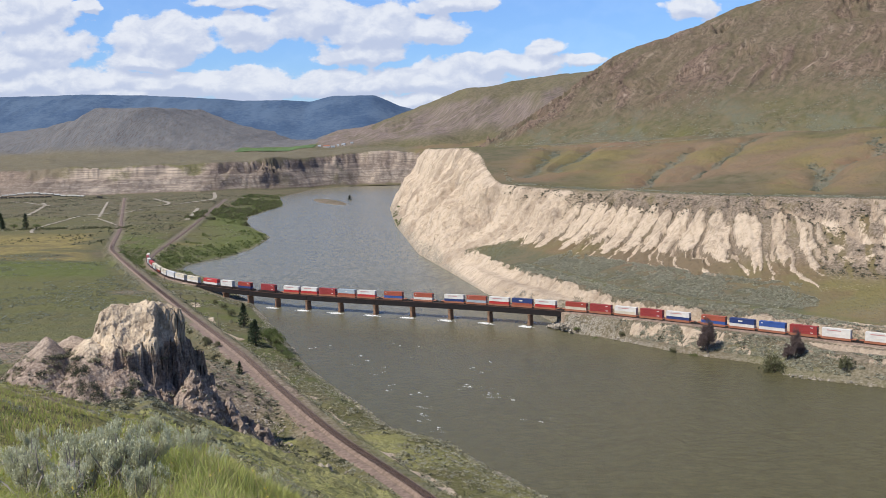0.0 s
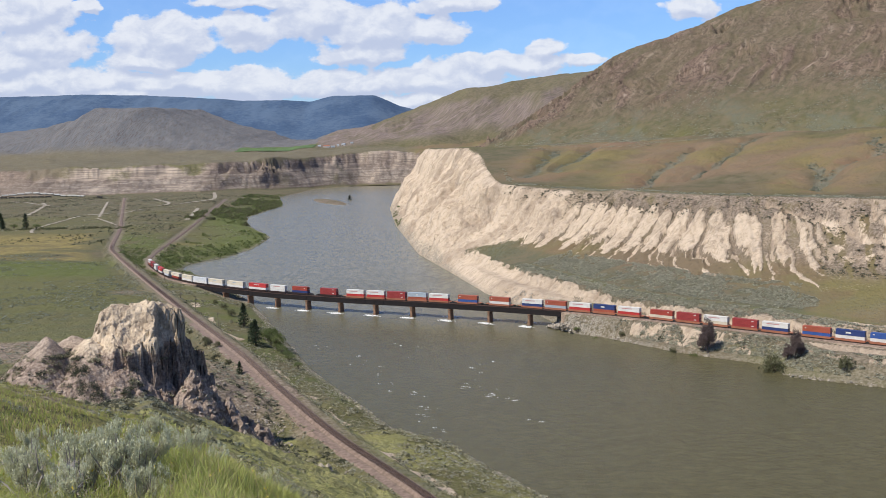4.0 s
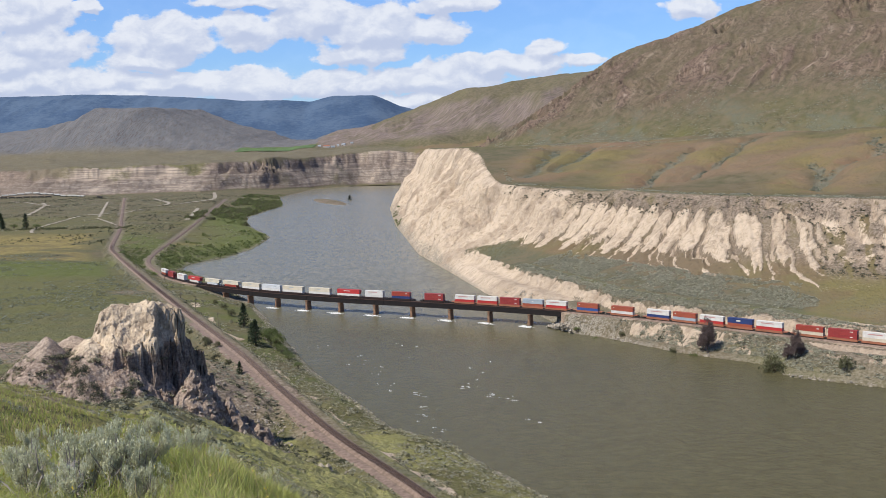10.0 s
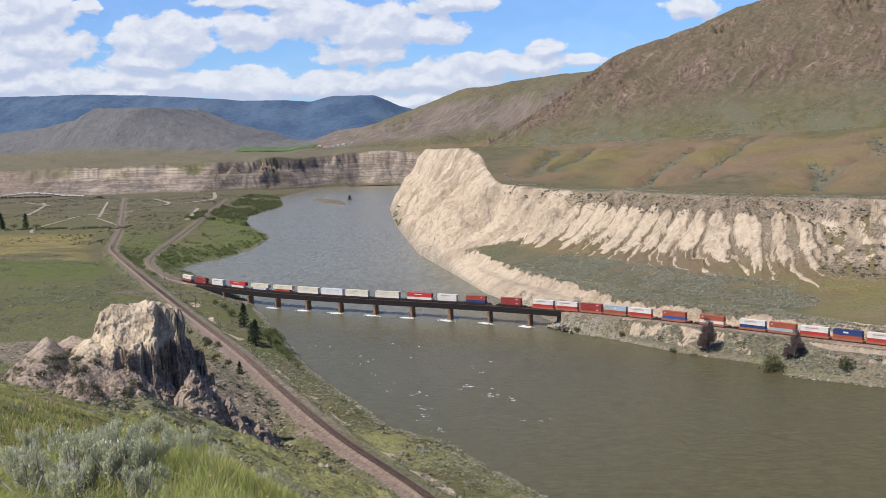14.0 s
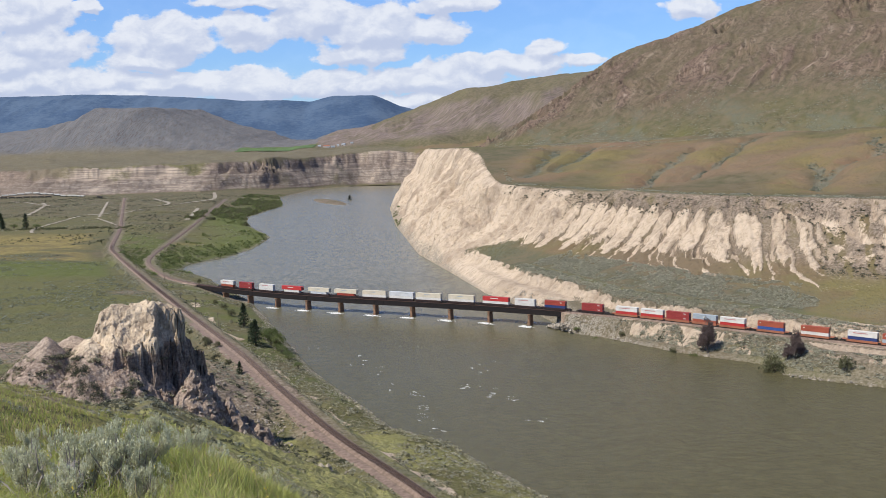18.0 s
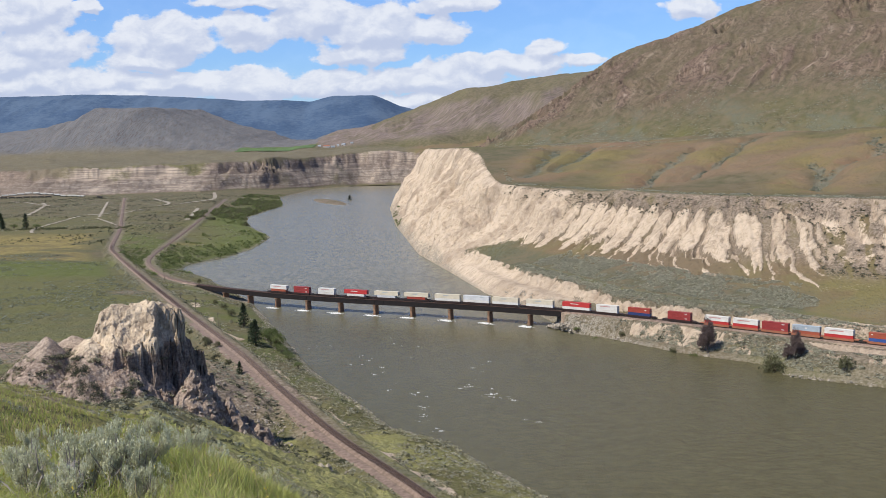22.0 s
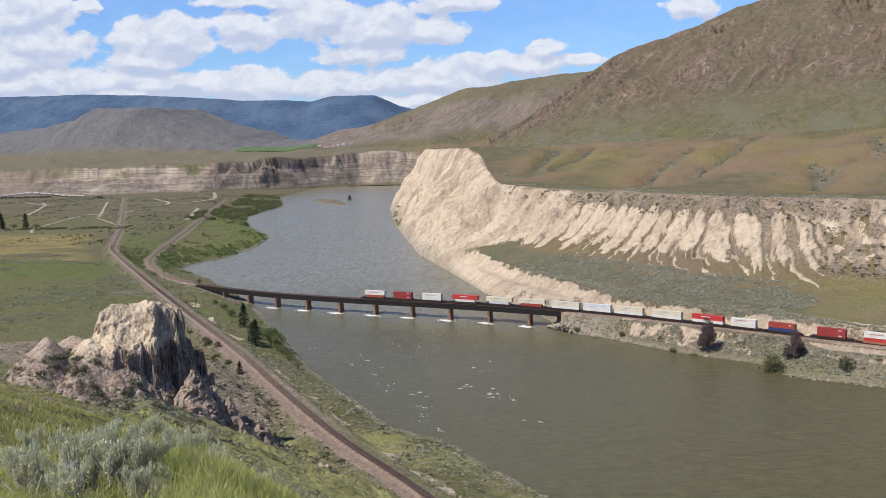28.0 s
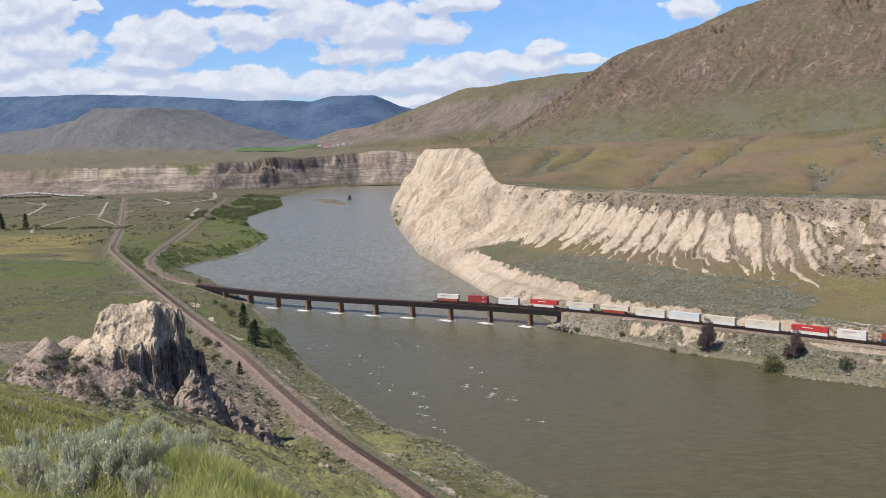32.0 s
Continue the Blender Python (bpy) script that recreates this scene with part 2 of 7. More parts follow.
def terrain(x, y, fine=True):
    """Height of the ground and two sets of cover: (bare clay, green, brown rock, shore stones) and (ochre, sage, scree, lush)."""
    west = x < line_x(y, SHORE_W)
    east = x > line_x(y, SHORE_E)
    dw, _ = nearest(x, y, SHORE_W)
    de = nearest(x, y, SHORE_E)[0]
    dt, at = np.zeros(x.shape), np.zeros(x.shape)
    dt[east], at[east] = nearest(x[east], y[east], EDGE_FINE)
    inland = (x > line_x(y, EDGE_E)) | (y > 2545)
    dt = np.where(y > 2545, 400.0, dt)
    cliff = east & ~inland & (y < 1700)
    share = step(de[cliff] / np.maximum(de[cliff] + dt[cliff], 1e-3), 0.2, 0.75)
    at[cliff] = share * at[cliff] + (1 - share) * np.interp(nearest(x[cliff], y[cliff], SHORE_FINE)[1], SHORE_WAY, EDGE_WAY)
    rough1 = fbm(x, y, 60, 5)
    # western side: bank, fields, far terraces
    zw = 11.0 * (1 - np.exp(-dw / 24)) + 2.0 * step(dw, 40, 120)
    zw = zw * (1 - 0.45 * step(y, 700, 900) * (1 - step(dw, 60, 160))) + (0.5 * rough1 + 0.35 * fbm(x, y, 7, 3)) * step(dw, 2, 30)
    far_from_eye = np.hypot(x, y)
    hill = hill_z(x, y) + fbm(x, y, 9, 4) * 0.35 * step(far_from_eye, 3, 40) + fbm(x, y, 40, 4) * 1.0 * step(far_from_eye, 60, 140) + 1.3 * (ridged(x - 0.3 * y, y, 17, 5, 0.6) - 0.3) * step(far_from_eye, 110, 200)
    zw = blend_max(zw, hill, 5.0)
    on_hill = step(hill - zw, -3.0, 0.5)
    foot = np.interp(x, [-3000, -1000, -640, -560, -430, -330, -240, 200], [1950, 2030, 2060, 2110, 2310, 2480, 2570, 2590])
    foot = foot + 26 * fbm(x, y * 0.4, 210, 3, 0.5) + 9 * fbm(x, y * 0.5, 45, 4)
    top = np.interp(x, [-1600, -700, -350, -200, 100], [72, 76, 86, 95, 100]) + 5 * fbm(x, y, 90, 3)
    wide = np.interp(x, [-900, -500, -300], [170, 150, 125])
    cl = np.clip((y - foot) / wide, 0, 1)
    cliff_w = cl
    canyon = step(x, -590, -540) * (1 - step(x, -440, -400))
    fans = ridged(x - 0.75 * y + 14 * fbm(x, y, 60, 2), y * 0.2, 40, 4, 0.58)
    cl = np.clip(cl + (0.05 * fbm(x, y, 30, 4) + (0.055 + 0.13 * canyon) * (fans - 0.7)) * step(cl, 0.03, 0.25) * (1 - step(cl, 0.8, 1)), 0, 1)
    talus = cl
    cl = np.interp(cl, [0, 0.06, 0.40, 0.58, 0.70, 0.80, 0.88, 1.0], [0, 0.06, 0.36, 0.52, 0.62, 0.78, 0.98, 1.0])
    zw = zw * (1 - cl) + top * cl
    zw = zw + cl * 0.030 * np.maximum(y - foot - 120, 0)
    # eastern side: bank and railway shelf, apron, fluted clay cliff, terraces
    edge_h = np.interp(y, [780, 840, 960, 1120], [64, 68, 86, 99]) + 0.8 * fbm(at, 0 * at, 30, 3)
    face = step(y + 25 * fbm(x, y, 60, 2), 680, 800)
    de2 = np.maximum(de + face * (6 * fbm(x, y, 34, 5, 0.6)) * step(de, 0, 12), 0)
    raw = de2 / np.maximum(de2 + dt, 1e-3)
    lean = at + np.interp(at, [1325, 1400, 1470, 1570], [0.5, 0.4, 0.15, 0.0]) * dt + 1.6 * fbm(at, dt * 0.3, 26, 3)
    cell = lean / 15.0 + 0.45 * fbm(at, 0 * at, 60, 2)
    no = np.floor(cell)
    p = 2 * (cell - no) - 1
    cell2 = lean / 4.6 + 0.7 * fbm(at + 90, 0 * at, 20, 2)
    no2 = np.floor(cell2)
    q = 2 * (cell2 - no2) - 1
    shelf = np.interp(raw, [0, 0.05, 0.10, 0.165, 0.20, 0.25, 0.40, 0.55, 0.69, 0.80, 0.92, 1.0], [0, 0.055, 0.125, 0.128, 0.21, 0.24, 0.305, 0.39, 0.48, 0.64, 0.88, 1.0])
    warp = np.clip(raw + 0.05 * fbm(x, y, 60, 3) * step(raw, 0.1, 0.3) * (1 - step(raw, 0.85, 1)), 0, 1)
    bluff = np.interp(warp, [0, 0.04, 0.30, 0.46, 0.56, 0.68, 0.76, 0.86, 0.93, 1.0], [0, 0.08, 0.36, 0.52, 0.55, 0.62, 0.80, 0.89, 0.97, 1.0])
    v = shelf * (1 - face) + bluff * face
    side = x / np.maximum(y, 100) + 0.010 * fbm(x, y, 18, 3)
    ends = step(side, 0.412, 0.430) * (1 - face)
    thin = step(side + 0.02 * (hashed(no, 13) - 0.5), 0.335, 0.365) * (1 - face)
    # clay buttresses: broad under the rim, tapering to a point above the fans of debris
    hi = 0.885 - 0.07 * hashed(no, 3)
    lo = np.interp(at, [1325, 1480, 1570, 1640, 1700], [0.44, 0.44, 0.33, 0.20, 0.05]) + 0.12 * (hashed(no, 5) - 0.5)
    rise = np.clip((v - lo) / (hi - lo), 0, 1)
    width = (1.10 - 0.55 * thin) * rise ** 0.36 * np.sqrt(np.clip(1 - rise ** 7, 0, 1))
    rag = 0.20 * fbm(x, y, 5, 3) + 0.10 * (1 - 2 * np.abs(q))
    blade = step(width - np.abs(p) + rag, -0.05, 0.07) * step(rise, 0.01, 0.06) * (1 - step(rise, 0.96, 1.0))
    stream = p + 0.14 * fbm(lean + 40, dt, 26, 3)
    stream = np.minimum(np.abs(np.abs(stream) - 1), 1)
    runs = (1 - step(stream, 0.05, 0.15)) * step(v, 0.33 + 0.10 * hashed(no, 7), 0.37 + 0.10 * hashed(no, 7)) * (1 - step(v, lo + 0.06, lo + 0.14)) * step(hashed(no, 9), 0.12, 0.22)
    fine_runs = step(hashed(no2, 11), 0.28 - 0.18 * thin, 0.38 - 0.18 * thin) * (1 - step(np.abs(q + 0.35 * fbm(x, y, 7, 3)), 0.16 + 0.2 * thin, 0.42 + 0.25 * thin)) * step(v, 0.36 + 0.10 * hashed(no2, 9), 0.40 + 0.10 * hashed(no2, 9)) * (1 - step(v, 0.76, 0.84)) * (0.95 * thin + 0.5 * (1 - thin) * (1 - step(v, 0.5, 0.56)) * step(at, 0, 1500) * (1 - step(at, 1500, 1560)))
    band = step(v, 0.33, 0.50) * (1 - step(v, 0.90, 0.99)) * (1 - 0.6 * ends)
    relief = (1 - face) * band * (3.6 * (0.40 - np.abs(p) ** 2.2) * (0.75 + 0.5 * hashed(no, 3)) * (1 - 0.6 * thin) + 0.8 * (0.5 - np.abs(q)) + 0.9 * fbm(x, y, 5, 4, 0.65))
    relief = relief + (1 - face) * step(raw, 0.17, 0.185) * (1 - step(raw, 0.21, 0.24)) * 1.5 * (ridged(x, y, 6, 4, 0.6) - 0.6)
    sharp = step(v, 0.02, 0.12) * (1 - step(v, 0.86, 0.99))
    ribs = ridged(lean + 4 * fbm(x, y, 40, 2), dt * 0.22, 24, 6, 0.58)
    spurs = ridged(lean * 0.8 + 60, dt * 0.35, 62, 3, 0.45)
    relief = relief + face * sharp * (3.4 * (ribs - 0.8) + 5.5 * (spurs - 0.7) * step(v, 0.1, 0.3) + 1.6 * (ridged(lean + 30, dt * 0.5, 9, 4, 0.6) - 0.7) + 2.0 * fbm(x, y, 12, 5, 0.65))
    wall = cliff & (y < 1600)
    wx, wy = (lean + 3 * fbm(x, y, 12, 3))[wall], (dt * 0.55 + 3 * fbm(x + 9, y, 12, 3))[wall]
    broken = np.zeros(x.shape)
    broken[wall] = 4.0 * (blocks(wx, wy, 13.0)[0] - 0.5) + 2.4 * (blocks(wx, wy, 6.0)[0] - 0.5)
    relief = relief + broken * (face * sharp + 0.28 * (1 - face) * band)
    alcove = np.exp(-(((x + 2) / 11) ** 2 + ((y - 1010) / 26) ** 2))
    relief = relief - 9 * alcove * face
    ze = np.minimum(edge_h * v + relief, edge_h * (0.5 + 0.5 * v))
    gut = np.abs(x - 234 - 2.5 * fbm(x, y, 14, 2) + 0.55 * (y - 500)) + 200 * (1 - step(y, 440, 456))
    gut2 = np.abs(x - 240 - 2 * fbm(x, y, 14, 2) - 0.3 * (y - 500)) + 200 * (1 - step(y, 492, 505))
    ze = ze - np.where(y < 560, (4.5 * np.exp(-(gut / 4.0) ** 2) + 3.0 * np.exp(-(gut2 / 3.0) ** 2)) * (1 - step(v, 0.95, 1.0)), 0)
    plateau = 103 + 0.012 * np.minimum(dt, 500) + 3 * fbm(x, y, 140, 3)
    swell = fbm(x + 0.5 * y, y * 0.4, 120, 3)
    grassy = step(dt + 40 * swell, 40, 310)
    drain = np.full(x.shape, 1e9)
    top_land = inland & (y < 1200) & (x < 560)
    wob = (4 * fbm(x, y, 40, 3))[top_land]
    for line in GULLIES:
        drain[top_land] = np.minimum(drain[top_land], nearest(x[top_land] + wob, y[top_land] - wob, line)[0])
    zi = edge_h + (plateau - edge_h) * grassy - 3.6 * np.exp(-(drain / 9.0) ** 2) * step(dt, 3, 60) + 1.6 * np.exp(-((drain - 26) / 14.0) ** 2) * step(dt, 20, 90) + 1.2 * fbm(x, y, 26, 4, 0.55) * step(dt, 30, 120)
    ze = np.where(inland, zi, ze)
    # the mountain: an even slope that faces north-west, broken by ribs of rock, up to its crest
    across, climb = 0.8 * x - 0.6 * y, 0.6 * x + 0.8 * y
    rim_at = np.interp(across, [p_[0] for p_ in CREST_E], [p_[1] for p_ in CREST_E])
    climb = climb - 1100 + 16 * fbm(x, y, 160, 3)
    up_e = np.clip(climb / np.maximum(rim_at, 1.0), 0, 1) * np.where(rim_at > 1, 1, 0)
    over = np.maximum(climb - rim_at, 0)
    lift_e = 0.46 * (np.clip(climb, 0, None) - over) - 0.42 * over
    lift_e = np.where(rim_at > 1, np.maximum(lift_e, 0), 0)
    bend = across + 22 * fbm(x, y, 130, 3)
    gull = ridged(bend, climb * 0.13, 52, 5, 0.58)
    crag = step(fbm(bend * 1.2, climb * 0.8, 110, 3), 0.12, 0.5) * step(up_e, 0.25, 0.6)
    crag = np.maximum(crag, step(up_e + 0.20 * fbm(bend, climb, 70, 3), 0.72, 0.86) * (1 - step(across, -560, -500)))
    ledge = ridged(bend * 0.8 + 0.3 * climb, climb * 0.55, 26, 5, 0.62)
    ze = ze + lift_e + (3.4 * (gull - 0.9) + crag * (11.0 * (ledge - 0.8)) * (1 - step(up_e, 0.80, 0.95))) * step(up_e, 0.04, 0.35) * (1 - step(up_e, 0.92, 1.0)) * np.where(lift_e > 0, 1, 0)
    z = np.where(west, zw, np.where(east, ze, -2.5))
    # beyond the river's bend the terrace runs through
    zfar = top * cl + 0.030 * np.maximum(y - foot - 120, 0) * cl
    z = np.where(y > 2545, np.where(x > 120, np.maximum(zfar, z), zfar), z)
    isle = 1 - np.hypot((x + 222 + 0.32 * (y - 1800)) / 22, (y - 1805) / 120)
    z = np.where(~west & ~east, np.maximum(z, np.minimum(1.6, 5 * isle)), z)
    mid = step(y + 50 * fbm(x, y, 200, 3), 2960, 3450)
    lift = np.maximum(crest(x, CREST_MID) - 123, 0) * mid + 8 * ridged(0.6 * x - 0.8 * y + 20 * fbm(x, y, 160, 2), (0.8 * x + 0.6 * y) * 0.16, 80, 5, 0.58) * step(mid, 0.1, 0.7) * (1 - 0.92 * step(mid, 0.75, 1)) * step(x, -560, -250)
    z = z + lift * np.where(y > 2600, 1, 0)
    mesa = step(y, 2950, 3600)
    z = z + np.maximum(crest(x, CREST_MESA) - 125, 0) * mesa + 1.6 * ridged(x + 0.1 * y, y * 0.12, 60, 5, 0.6) * mesa * (1 - 0.7 * step(mesa, 0.75, 1)) * step(-x, 600, 900)
    # railway beds
    near_rail = 0
    for line, h in ((TRACK_E, rail_h(x)), (TRACK_W, RAIL2_Z)):
        dd, _ = nearest(x, y, line)
        keep = np.where(west | east, 1, 0) * (1 - step(dd, 4.2, 11))
        if line is TRACK_E:
            keep = keep * np.where((x < 62) & (y < 634), 0, 1)
            cap = np.interp(x, [-178, -140], [8.5, 0.8]) + 0.30 * np.maximum(dd - 5, 0)
            z = np.where(west & (y < 640) & (y > 560), np.minimum(z, cap), z)
        z = z * (1 - keep) + (h - 0.95) * keep
        near_rail = np.maximum(near_rail, 1 - step(dd, 3, 9))
    lip = step(dw, -3, 1.6)
    cut = line_x(y, TRACK_W)
    debris = np.exp(-((np.maximum(np.abs(x - cut + 24) - 14, 0) / 7) ** 2 + ((y - 320) / 62) ** 2)) * step(y, 252, 290) + np.exp(-(((x + 100) / 26) ** 2 + ((y - 232) / 16) ** 2))
    z = np.where(west, z * lip - 0.5 * (1 - lip), z)
    lip = step(de, -3, 1.6)
    z = np.where(east, z * lip - 0.5 * (1 - lip), z)
    # cover
    guts = np.where(y < 560, np.exp(-(gut / 2.6) ** 2) + np.exp(-(gut2 / 2.0) ** 2), 0) * (1 - step(v, 0.95, 1.0)) * step(v, 0.30, 0.36)
    clay_e = np.maximum(np.maximum(blade * (1 - ends), np.maximum(0.9 * runs, fine_runs) * (1 - 0.75 * ends)), 0.9 * np.clip(guts, 0, 1))
    clay_e = np.maximum(clay_e, (1 - face) * np.maximum(0.36 * ends * step(v, 0.40, 0.55), 0.20 * step(v, 0.30, 0.36) + 0.05 * step(v, 0.46, 0.56)) * (0.7 + 0.8 * step(fbm(x, y, 6, 3), -0.2, 0.5)))
    clay_e = clay_e * (1 - face) + face * np.clip(0.98 - 0.5 * step(v, 0.955, 1.0) + 0.25 * fbm(x, y, 30, 4), 0.4, 1)
    clay_e = np.maximum(clay_e, (1 - face) * step(raw, 0.168, 0.18) * (1 - step(raw + 0.02 * fbm(x, y, 9, 3), 0.20, 0.22)) * (0.60 + 0.4 * step(fbm(x, y, 7, 3), -0.5, 0.1)))
    clay_e = np.maximum(clay_e, (1 - face) * step(x, 80, 100) * (1 - step(raw, 0.09, 0.115)) * step(de, 3 + 9 * step(x, 135, 160), 7 + 9 * step(x, 135, 160)) * step(fbm(x, y, 2.6, 3) - 0.35 * step(x, 120, 150), -0.35, 0.15) * 0.72)
    clay_e = np.maximum(clay_e, 0.9 * step(y + 12 * fbm(x, y, 20, 3), 515, 550) * (1 - step(raw + 0.03 * fbm(x, y, 12, 3), 0.17, 0.23)))
    by_rail = nearest(x, y, TRACK_E)[0]
    clay_e = np.maximum(clay_e, 0.75 * (1 - face) * step(raw, 0.12, 0.14) * step(by_rail, 5.0, 6.5) * (1 - step(by_rail + 3.5 * fbm(x, y, 9, 3), 10.5, 15.0)) * step(x, 40, 60))
    slope_e = (1 - face) * np.maximum(np.maximum(0.8 * step(v, 0.42, 0.54), step(v, 0.72, 0.84)), ends * step(v, 0.38, 0.5)) * (1 - blade)
    apron = (1 - face) * step(x / np.maximum(y, 100) + 0.02 * fbm(x, y, 25, 3), 0.39, 0.43) * (1 - step(v, 0.40, 0.5)) * step(v, 0.2, 0.25)
    u = raw
    clay_e = np.where(east & ~inland, clay_e, 0)
    fade = np.interp(x, [-1500, -1000, -700, -450, -250], [0.8, 0.85, 0.9, 0.9, 1.0])
    clay_w = step(talus, 0.0, 0.06) * (1 - step(cliff_w, 0.85, 1.0)) * fade * (0.75 + 0.35 * fbm(x, y, 70, 4))
    cut = line_x(y, TRACK_W)
    clay_w = np.where(west & (y < 560), 0.75 * step(x - cut, 6, 9) * (1 - step(x - cut + 4 * fbm(x, y, 20, 2), 12, 17)) * step(fbm(x, y, 16, 4), -0.1, 0.35), clay_w)
    clay = np.where(west | (y > 2545), clay_w * np.where((x > -60) & (y > 2545), 0, 1), clay_e)
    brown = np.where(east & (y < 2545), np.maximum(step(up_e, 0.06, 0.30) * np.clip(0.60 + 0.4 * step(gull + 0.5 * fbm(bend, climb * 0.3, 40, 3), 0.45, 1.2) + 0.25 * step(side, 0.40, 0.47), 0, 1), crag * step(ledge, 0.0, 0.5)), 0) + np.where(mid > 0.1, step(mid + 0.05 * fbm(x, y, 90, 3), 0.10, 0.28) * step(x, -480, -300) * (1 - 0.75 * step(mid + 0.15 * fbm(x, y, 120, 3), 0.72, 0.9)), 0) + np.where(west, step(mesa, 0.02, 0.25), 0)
    green = np.where(west, 0.55 - 0.45 * step(y, 1200, 1700), np.where(inland, 0.36 * (1 - up_e), 0.3))
    green = np.where(west & (far_from_eye < 340), 0.60 + 0.35 * (1 - step(far_from_eye, 20, 160)), green)
    # flank turned from the sun: selects the brightened lush grass colour
    green = np.where(west & (y > 70) & (y < 300) & (0.947 * x + 0.322 * y > 7 + 3 * fbm(x, y, 14, 3)), 0.66, green)
    stones = np.where(west, 1 - step(dw, 1.5, 7), 0) + np.where(east, (1 - step(de, 1 + 2 * face, 4 + 5 * face)) * (0.8 - 0.55 * step(x, 90, 130)) + (1 - step(de, 8, 18)) * (1 - step(x, 78, 96)) * step(x, 58, 66), 0)
    ochre_haze = np.where(west, step(y, 775, 790) * (1 - step(y, 1000, 1080)) * step(line_x(y, TRACK_W) - x, 12, 40) * step(fbm(x, y * 2.5, 60, 3), -0.6, -0.1), np.where(inland, (step(grassy + 0.15 * fbm(x, y, 70, 3), 0.06, 0.22) * (1 - step(grassy + 0.12 * fbm(x, y, 60, 3), 0.70, 0.92)) * (0.75 + 0.25 * step(swell, -0.3, 0.4)) + 0.35 * step(fbm(x, y * 2, 110, 3), 0.0, 0.5) + 0.8 * np.exp(-((drain - 20) / 12.0) ** 2)) * (1 - step(climb, -70, 0)), (1 - face) * (np.maximum(apron, step(u, 0.40, 0.5) * 0.75) + step(u, 0.25, 0.4) * step(x, 225, 265) * 0.6)))
    sage = np.where(west, 0.38 + 0.3 * step(near_rail, 0.1, 0.6) - 0.3 * ochre_haze, np.where(inland, 0.9 * (1 - step(dt + 8 * fbm(x, y, 20, 2), 8, 22)) * (1 - step(y, 700, 840)) + 0.9 * (1 - step(drain + 2 * fbm(x, y, 12, 3), 2.5, 6.5)) + 0.75 * step(fbm(x * 1.0, y * 0.5, 38, 4, 0.6), -0.15, 0.45) * step(climb + 60 * fbm(x, y, 90, 3), -110, -30) * (1 - step(climb + 60 * fbm(x, y, 70, 3), 40, 170)), 0.5 - 0.3 * step(u, 0.42, 0.52)))
    sage = np.where(west & (far_from_eye < 260), sage * step(far_from_eye, 40, 240), sage)
    # on the clay nose this mask adds gully sediment and painted gully shade
    scree_shade = np.where(west, on_hill * np.maximum(step(far_from_eye, 120, 200), 0.75 * step(fbm(x, y, 12, 3), 0.1, 0.5) * step(far_from_eye, 25, 60)), np.maximum(slope_e, face * 0.85 * (1 - step(ribs, 0.15, 0.8))) * np.where(inland, 0, 1)) + near_rail * 0.6
    lush = np.where(west, 1 - step(dw, 30, 90), 0) * step(y, 640, 800) * (1 - step(y, 1700, 2100)) + np.where(west, (0.30 + 0.68 * step(y, 655, 680)) * step(y, 300, 380) * (1 - step(y, 765, 785)) * step(line_x(y, TRACK_W) - x, 12, 30), 0)
    lush = np.maximum(lush, np.where(west, 1.0 * step(y, 70, 100) * (1 - step(y, 280, 300)) * step(cut - x, 9, 14) * step(fbm(x, y, 14, 3), -0.8, -0.2) * (1 - step(debris, 0.3, 0.6)), 0))
    lush = np.maximum(lush, np.where(west & (x > cut + 5) & (y < 640), 0.65 * step(fbm(x, y, 18, 4), -0.35, 0.3), 0))
    field = step(y, 3050, 3065) * (1 - step(y, 3160, 3180)) * step(x, -690, -670) * (1 - step(x, -430, -415))
    lush, brown = np.maximum(lush, field), brown * (1 - field)
    # the mesa shares this mask, which later greys its rock as painted haze
    ochre_haze = np.maximum(ochre_haze, np.where(west | (y > 2545), np.maximum(step(cl, 0.02, 0.1) * (1 - step(cl, 0.9, 1)) * (1 - 0.7 * step(talus + 0.1 * fbm(x, y, 60, 3), 0.5, 0.62)), np.maximum(step(mesa, 0.01, 0.12), 0.8 * step(cl, 0.97, 1.0))), 0))
    ochre_haze = np.where(west & (y > 830) & (y < 960) & (x > line_x(y, TRACK_E)) & (dw > 25), 0.9 * step(fbm(x, y, 40, 3), -0.3, 0.2), ochre_haze)
    ochre_haze = np.where((mid > 0.05) & (x > -430), 0, ochre_haze)
    lush = np.maximum(lush, np.where(east & ~inland & (y < 640), 0.9 * (1 - step(de, 9, 16)) * step(x, 128, 142) + 0.5 * step(raw, 0.235, 0.26) * (1 - step(raw, 0.28, 0.31)), 0))
    scree_shade = np.where(west, np.maximum(scree_shade * (1 - 0.8 * step(y, 100, 130) * (1 - step(y, 255, 285)) * step(0.322 * y + 0.947 * x, 4, 10)), 0.75 * step(debris + 0.35 * fbm(x, y, 9, 4), 0.3, 0.7)), scree_shade)
    chalk = step(cliff_w + 0.05 * fbm(x, y, 40, 3), 0.58, 0.68) * (1 - step(cliff_w, 0.92, 1.0)) * step(x, -960, -840) * (1 - step(x, -600, -560)) + 0.75 * step(fans + 0.4 * fbm(x, y, 25, 3), 0.7, 1.2) * step(cl, 0.05, 0.2) * step(x, -900, -800) * (1 - canyon)
    green = np.where((y > 1800) & (cl > 0.01) & (cl < 0.995), np.clip(chalk, 0, 1) , green)
    scree_shade = np.where((y > 1800) & (cl > 0.01) & (cl < 0.99), 0.45 * canyon * step(fbm(x, y, 60, 3), -0.5, 0.3) + 0.5 * (1 - step(x, -960, -840)), scree_shade)
